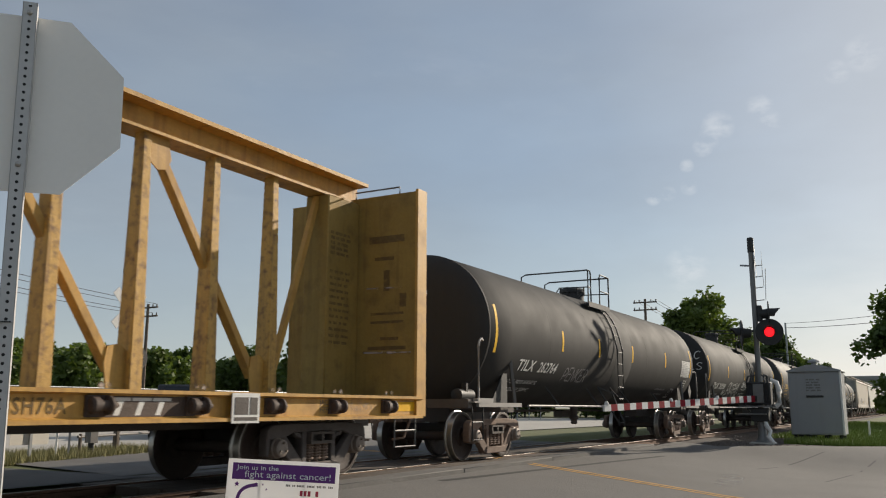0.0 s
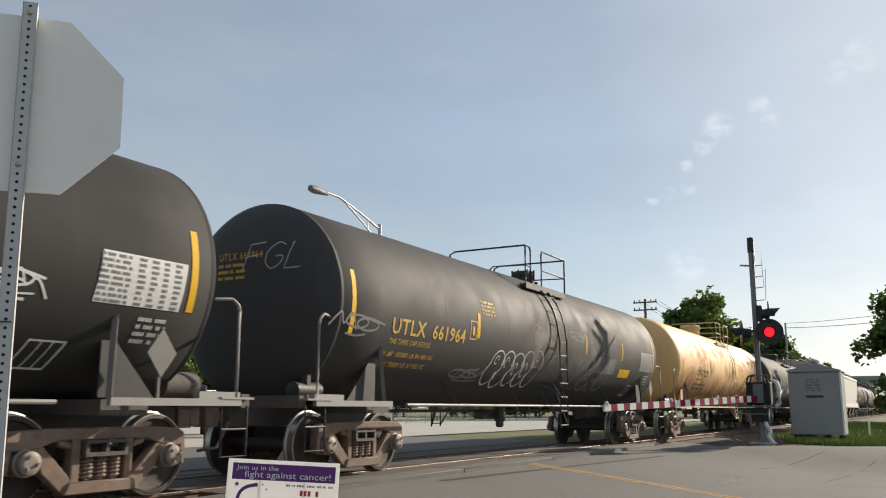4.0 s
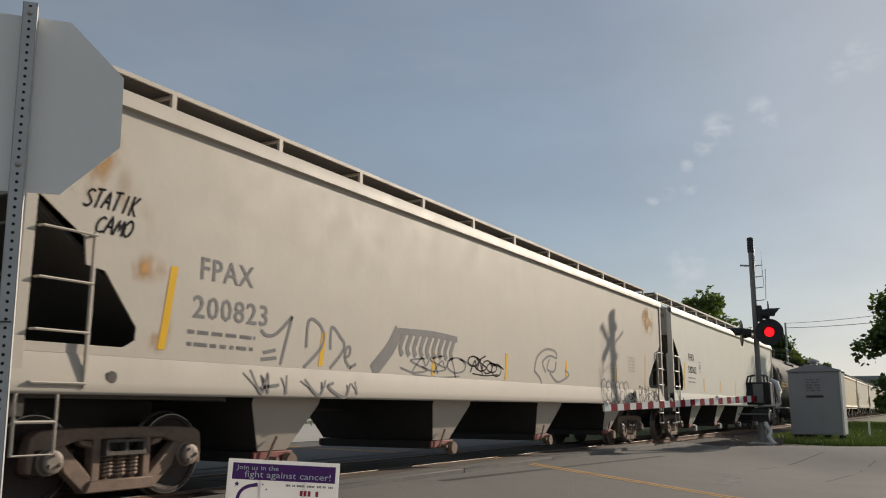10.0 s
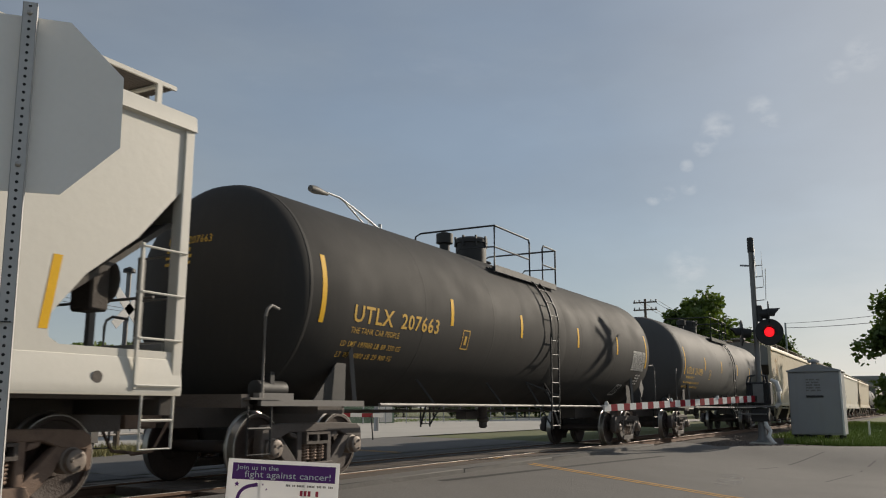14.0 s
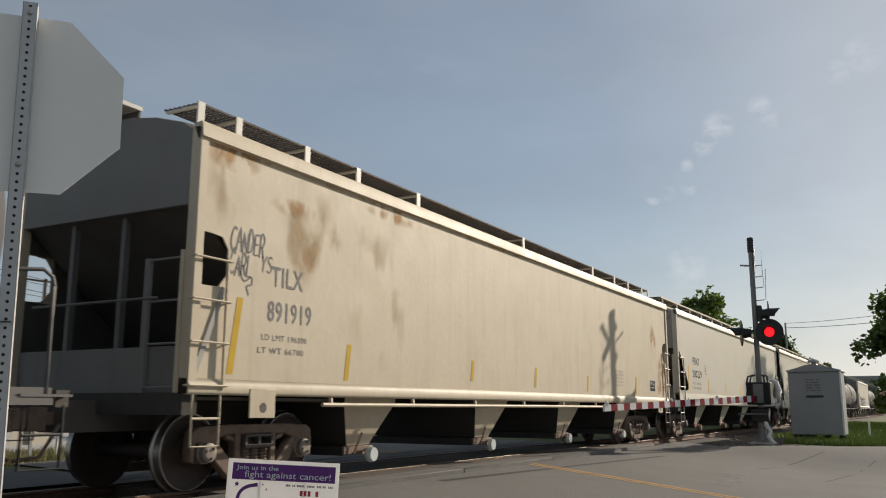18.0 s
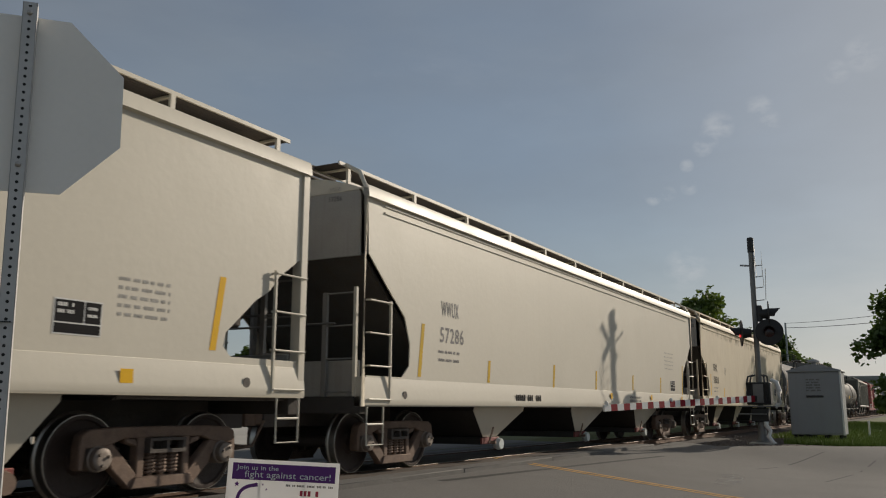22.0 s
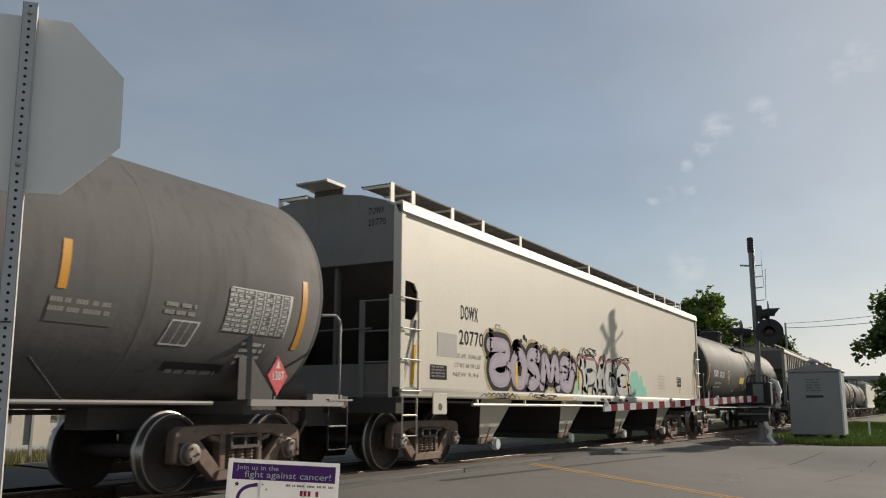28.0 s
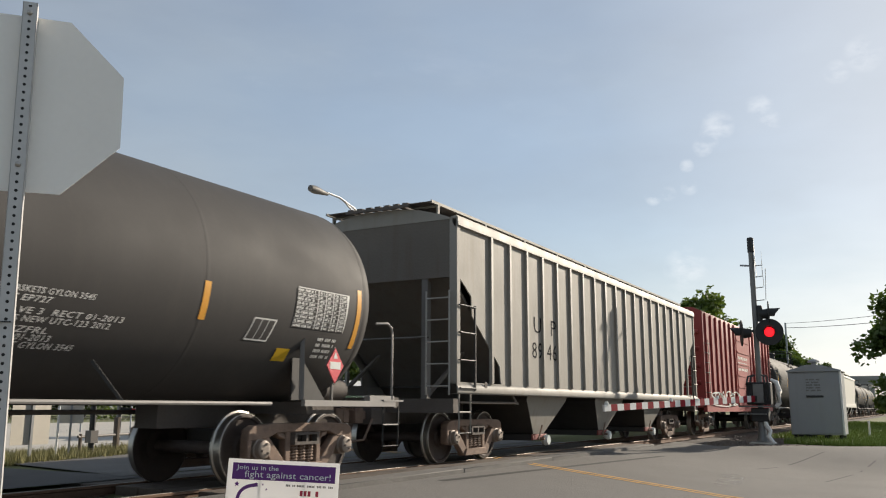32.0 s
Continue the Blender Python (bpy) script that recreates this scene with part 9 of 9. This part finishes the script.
part("small_print", bars(Geo(), onc, random.Random(1), W * 0.53, -H * 0.27, W * 0.43, 1, W * 0.018, 0.01, 4), M_PIPE, board, "small unreadable line of print")
part("mark_block", bars(Geo(), onc, random.Random(4), W * 0.66, -H * 0.335, W * 0.2, 2, W * 0.045, 0.02, 2), M_SIGN_RED, board, "red blocks in place of a brand mark")
moon = [(W * 0.28, -H * 0.29), (W * 0.2, -H * 0.31), (W * 0.14, -H * 0.36), (W * 0.11, -H * 0.44), (W * 0.11, -H * 0.55)]
part("printed_arc", ribbon(Geo(), onc, curve_through(moon), W * 0.03), M_SIGN_PURPLE, board, "purple printed crescent")
for sx, sy, s in ((0.095, -0.29, 0.026), (0.265, -0.275, 0.012), (0.325, -0.285, 0.012), (0.36, -0.34, 0.012)):
    pts = [(W * sx + W * s * (1 if i % 2 == 0 else 0.42) * math.sin(math.pi * i / 5), -H * 0 + H * sy + W * s * (1 if i % 2 == 0 else 0.42) * math.cos(math.pi * i / 5)) for i in range(10)]
    part("printed_star", Geo().add([onc(*p) for p in pts], [tuple(range(10))]), M_SIGN_PURPLE, board)
for x in (W * 0.3, W * 0.7):
    part("wire_stake", Geo().tube([(x, 0.008, -H * 0.05), (x, 0.008, -1.6)], 0.003, 6), M_GALV, ysign)

# ---- beyond the track ----
lamp = thing("street_lamp", "cobra-head street lamp on a truss arm", "street lamp", (30.75, 12.0, 0))
part("pole", Geo().tube([(0, 0, -0.2), (0, 0, 9.0)], [0.12, 0.08], 12), M_GALV, lamp)
part("arm", Geo().tube([(0, 0, 8.75), (-1.6, 0, 9.22), (-3.0, 0, 9.55), (-3.9, 0, 9.58)], 0.045, 8).tube([(0, 0, 8.1), (-1.4, 0, 8.85), (-2.7, 0, 9.46)], 0.035, 8).tube([(-0.9, 0, 9.02), (-0.9, 0, 8.58)], 0.025, 6), M_GALV, lamp)
part("lamp_head", Geo().lathe([(-5.05, 0.03), (-4.98, 0.13), (-4.7, 0.17), (-4.3, 0.12), (-3.85, 0.06)], (0, 0, 9.52), "x", 16), M_PIPE, lamp, "cobra-head luminaire")

far = thing("crossing_signal_beyond", "far crossing signal mast with crossbuck and flashers", "crossing signal", (14.02, 8.1, 0))
part("pole", Geo().tube([(0, 0, -0.1), (0, 0, 4.2)], 0.06, 12), M_MAST, far)
for s in (-1, 1):
    part("crossbuck_board", Geo().bar((-0.42, -0.09, 3.30 - s * 0.42), (0.42, -0.09, 3.30 + s * 0.42), 0.02, 0.22), M_DECAL_WHITE, far, "white crossbuck board")
part("crossarm", Geo().tube([(-0.6, 0, 2.15), (0.6, 0, 2.15)], 0.035, 8), M_SIGNAL_BLACK, far)
for x in (-0.5, 0.5):
    part("flasher_disc", Geo().lathe([(0.04, 0.27), (0.06, 0.27), (0.30, 0.1)], (x, 0, 2.15), "y", 24), M_SIGNAL_BLACK, far, "round black flasher")
part("bell", Geo().lathe([(4.2, 0.15), (4.28, 0.14), (4.34, 0.02)], (0, 0, 0), "z", 16), M_SIGNAL_BLACK, far)

plate = thing("road_sign_back", "back of a square road sign on a thin post", "road sign", (10.35, 6.1, 0))
part("plate", Geo().box(-0.40, 0.40, 0.02, 0.025, 0.28, 1.05), M_SIGN_BACK, plate, "dull sign plate")
part("post", Geo().box(-0.025, 0.025, -0.025, 0.02, -0.2, 2.2), M_GALV, plate)
for x, y in ((12.1, 6.6),):
    b = thing("bollard_post", "short dark post on the verge", "post", (x, y, 0))
    part("post", Geo().tube([(0, 0, -0.2), (0, 0, 1.0)], 0.06, 8), M_SIGNAL_BLACK, b)
    part("post_cap", Geo().box(-0.09, 0.09, -0.09, 0.09, 0.25, 0.5), M_PIPE, b)

fence = thing("chain_link_fence", "galvanised pipe fence along the far street", "fence", (0, 0, 0))
for k in range(26):
    x = 8 + 2.4 * k
    part("post", Geo().tube([(x, 20.2, -0.1), (x, 20.2, 1.75)], 0.035, 8), M_GALV, fence)
part("top_rail", Geo().tube([(8, 20.2, 1.72), (68, 20.2, 1.72)], 0.025, 8), M_GALV, fence)
mesh_g = Geo()
for k in range(230):
    x = 8 + 0.26 * k
    mesh_g.add([(x, 20.2, 0.05), (x + 0.007, 20.2, 0.05), (x + 1.607, 20.2, 1.7), (x + 1.60, 20.2, 1.7)], [(0, 1, 2, 3)])
    mesh_g.add([(x, 20.21, 1.7), (x + 0.007, 20.21, 1.7), (x + 1.607, 20.21, 0.05), (x + 1.60, 20.21, 0.05)], [(0, 1, 2, 3)])
tagged(part("wire_mesh", mesh_g, M_GALV, fence), kind="stuff")

shed = thing("utility_shed", "small pale metal shed with a green side", "shed", (46, 24, 0), turn=-20)
part("wall", Geo().box(-2.2, 2.2, -1.5, 1.5, 0, 2.3), M_GREEN_SHED, shed, bevel=0.02)
part("door", Geo().box(1.0, 2.0, -1.53, -1.5, 0.05, 2.1), M_SIDING, shed, "pale door")
part("roof", Geo().prism_x([(-1.7, 2.3), (1.7, 2.3), (0, 2.7)], -2.35, 2.35), M_SIDING, shed)

small = thing("road_sign_back", "back of a small dark road sign on a thin post", "road sign", (11.33, 6.28, 0), turn=-36)
part("plate", Geo().box(-0.23, 0.23, 0.02, 0.025, 0.66, 1.02), M_SIGN_BACK, small, "dark sign plate", bevel=0.001)
part("post", Geo().box(-0.02, 0.02, -0.02, 0.02, -0.2, 1.06), M_GALV, small)

far_arm = thing("gate_arm", "lowered striped gate arm across the far side of the road", "gate arm", (0, 0, 0))
FA0, FA1 = Vector((14.2, 7.9, 0.88)), Vector((22.6, 6.3, 0.74))
for k in range(18):
    part("arm_segment", Geo().bar(FA0.lerp(FA1, k / 18), FA0.lerp(FA1, (k + 1) / 18), 0.04, 0.12), M_ARM_WHITE if k % 2 else M_ARM_RED, far_arm, "" if k % 2 else "red band")
part("arm_bracket", Geo().bar((14.0, 8.05, 0.9), FA0, 0.08, 0.16), M_SIGNAL_BLACK, far_arm)
for q in (0.45, 0.95):
    e_ = FA0.lerp(FA1, q)
    part("arm_support", Geo().bar((e_.x - 0.12, e_.y, e_.z), (e_.x, e_.y, 0.0), 0.03, 0.03), M_SIGNAL_BLACK, far_arm, "thin dark arm support")

gpost = thing("marker_post", "thin white marker post on the far verge", "post", (11.1, 6.35, 0))
part("post", Geo().tube([(0, 0, -0.1), (0, 0, 1.0)], 0.022, 8), M_ARM_WHITE, gpost)
guard = thing("low_guard_rail", "low grey pipe rail on short posts beside the verge", "rail", (13.6, 7.65, 0), turn=22)
part("rail", Geo().tube([(-1.6, 0, 0.36), (2.4, 0, 0.36)], 0.03, 8), M_PIPE, guard)
for x in (-1.5, 0.0, 2.3):
    part("post", Geo().tube([(x, 0, -0.1), (x, 0, 0.75 if x == 0 else 0.42)], 0.07 if x == 0 else 0.035, 8), M_WOOD_POLE, guard)

pick = thing("pickup_truck", "black pickup truck waiting on the far street, seen from behind", "pickup truck", (21.35, 13.75, 0.01), turn=47)
part("body", Geo().prism_x([(-0.92, 0.48), (-0.98, 0.75), (-0.98, 1.0), (-0.90, 1.08), (0.90, 1.08), (0.98, 1.0), (0.98, 0.75), (0.92, 0.48)], -2.6, 2.6), M_CAR_DARK, pick, bevel=0.03)
part("cab", Geo().prism([(-0.7, 1.08), (-0.45, 1.72), (0.9, 1.74), (1.45, 1.08)], -0.80, 0.80), M_CAR_DARK, pick, bevel=0.06)
part("rear_window", Geo().add([(-0.69, -0.66, 1.15), (-0.69, 0.66, 1.15), (-0.50, 0.6, 1.64), (-0.50, -0.6, 1.64)], [(0, 1, 2, 3)]), M_CAR_GLASS, pick, "dark rear window")
part("tailgate", Geo().box(-2.63, -2.60, -0.80, 0.80, 0.62, 1.06), M_CAR_DARK, pick, bevel=0.01)
part("rear_bumper", Geo().box(-2.78, -2.6, -0.93, 0.93, 0.50, 0.66), M_BRONZE, pick, "dull bronze rear bumper", bevel=0.02)
part("plate_panel", Geo().box(-2.80, -2.78, -0.16, 0.16, 0.51, 0.64), M_DECAL_WHITE, pick)
for y in (-0.86, 0.86):
    part("tail_lamp", Geo().box(-2.64, -2.60, y - 0.06, y + 0.06, 0.84, 1.0), M_TAIL, pick, "red tail lamp", bevel=0.01)
    for x in (-1.6, 1.65):
        w_ = part("wheel", Geo().lathe([(-0.13, 0.22), (-0.13, 0.36), (-0.10, 0.39), (0.10, 0.39), (0.13, 0.36), (0.13, 0.22)], (x, y, 0.39), "y", 24), M_RUBBER, pick)
        part("rim", Geo().lathe([(-0.135, 0.02), (-0.12, 0.22), (0.12, 0.22), (0.135, 0.02)], (x, y, 0.39), "y", 16), M_GALV, w_)

# ---- poles, wires, bridge ----
def utility_pole(at, height, arms, group="utility poles"):
    p = thing("utility_pole", "weathered wooden utility pole with crossarms", "utility pole", at, group)
    part("pole", Geo().tube([(0, 0, -0.5), (0, 0, height)], [0.17, 0.11], 10), M_WOOD_POLE, p)
    for z in arms:
        part("crossarm", Geo().box(-0.06, 0.06, -1.1, 1.1, z - 0.06, z + 0.06), M_WOOD_POLE, p)
        for y in (-1.0, -0.55, 0.55, 1.0):
            part("insulator", Geo().lathe([(z + 0.06, 0.05), (z + 0.2, 0.06), (z + 0.26, 0.02)], (0, y, 0), "z", 8), M_PIPE, p)
    return p


utility_pole((77, 13.4, 0), 10.9, (10.6, 9.9))
utility_pole((128, 13.0, 0), 10.5, (10.2,))
slim = thing("light_pole", "slim grey metal pole", "pole", (100, 4.4, 0))
slim.matrix_basis = pose(100, 4.4, 0)
part("pole", Geo().tube([(0, 0, -0.3), (0, 0, 10.3)], 0.10, 8), M_GALV, slim)


def wire(a, b, sag, r, name="overhead_wire"):
    pts = []
    for i in range(13):
        t = i / 12
        p = Vector(a).lerp(Vector(b), t)
        p.z -= sag * 4 * t * (1 - t)
        pts.append(p)
    ob = new(name, Geo().tube(pts, r, 5).mesh(name, M_SIGNAL_BLACK))
    return tagged(ob, "thin black overhead wire", "wire", "overhead wires")


wire((100, 4.4, 10.25), (52, -14, 6.9), 0.3, 0.02)
wire((100, 4.4, 9.75), (52, -14, 6.35), 0.3, 0.026)
end_pole = thing("light_pole", "slim grey metal pole", "pole", (52, -14, 0))
part("pole", Geo().tube([(0, 0, -0.3), (0, 0, 7.0)], 0.08, 8), M_GALV, end_pole)
for y in (-1.0, -0.55, 0.55, 1.0):
    wire((77, 13.4 + y, 10.85), (128, 13.0 + y, 10.45), 0.8, 0.018)
utility_pole((-10, 23, 0), 11.2, (10.6, 9.8))
utility_pole((48, 46, 0), 9.2, (8.9, 8.2))
for k, (ya_, za_, zb_) in enumerate(((-1.0, 10.85, 9.15), (0.55, 10.85, 9.15), (-0.55, 10.05, 8.45), (1.0, 10.05, 8.45))):
    wire((-10, 23 + ya_, za_), (48, 46 + ya_, zb_), 1.0, 0.02)
bridge = thing("road_overpass", "distant concrete road overpass across the line", "bridge", (250, 0, 0))
part("deck", Geo().box(-5, 5, -60, 60, 6.6, 8.4), M_FAR_BRIDGE, bridge)
part("parapet", Geo().box(-5.2, -4.9, -60, 60, 8.4, 9.3), M_FAR_BRIDGE, bridge)
for y in (-26, -13, 14, 28):
    part("pier", Geo().box(-1, 1, y - 0.8, y + 0.8, -0.5, 6.6), M_FAR_BRIDGE, bridge)


# ---- movement ----
FLASH = ((-0.3, 0.25), (2.65, 3.2), (3.8, 4.45), (5.0, 5.6), (6.4, 7.05), (9.6, 10.2), (10.75, 11.3), (12.3, 12.8), (13.5, 14.2), (14.9, 15.5), (16.4, 17.05),
         (17.65, 18.2), (18.8, 19.4), (21.3, 21.8), (23.6, 24.2), (24.8, 25.4), (26.0, 26.7), (28.3, 28.8), (29.3, 29.8), (30.45, 30.95), (31.55, 33.0))


def flash_rows(base, shift):
    """The lamp's turning glow: half a turn each time it goes on or off."""
    on = any(a + shift <= 0 < b + shift for a, b in FLASH)
    ang = 0.0 if on else 180.0
    rows = [(0.0, ang)]
    for t in sorted(x + shift for ab in FLASH for x in ab):
        if 0.1 < t < 31.9:
            rows += [(t - 1 / 30, ang), (t, ang + 60), (t + 1 / 30, ang + 120), (t + 2 / 30, ang + 180)]
            ang += 180
    rows.append((32.0, ang))
    return [(t, base @ pose(0, 0, 0, 0, 0, a)) for t, a in rows]



def motions():
    for car, s in TRAIN:
        walk(car, [(t, pose(s - travel(t), 0, 0)) for t in range(33)])
    for car, ws, x in WHEELSETS:
        s = dict((c_, s_) for c_, s_ in TRAIN)[car]
        rows = []
        times = [i / 30 for i in range(961) if -3 < s + x - travel(i / 30) < 42]
        if not times:
            times = [0.0, 32.0]
        if times[0] > 0:
            times = [0.0] + times
        if times[-1] < 32:
            times = times + [32.0]
        ang = 0.0
        first = True
        last = None
        for t in times:
            if last is not None and t - last < 0.05:
                ang -= math.degrees((travel(t) - travel(last)) / WHEEL_R)
            rows.append((t, pose(x, 0, WHEEL_R, 0, ang, 0)))
            last = t
        walk(ws, rows)
    for ob, shift in LAMPS:
        walk(ob, flash_rows(Matrix.Identity(4), shift))


motions()
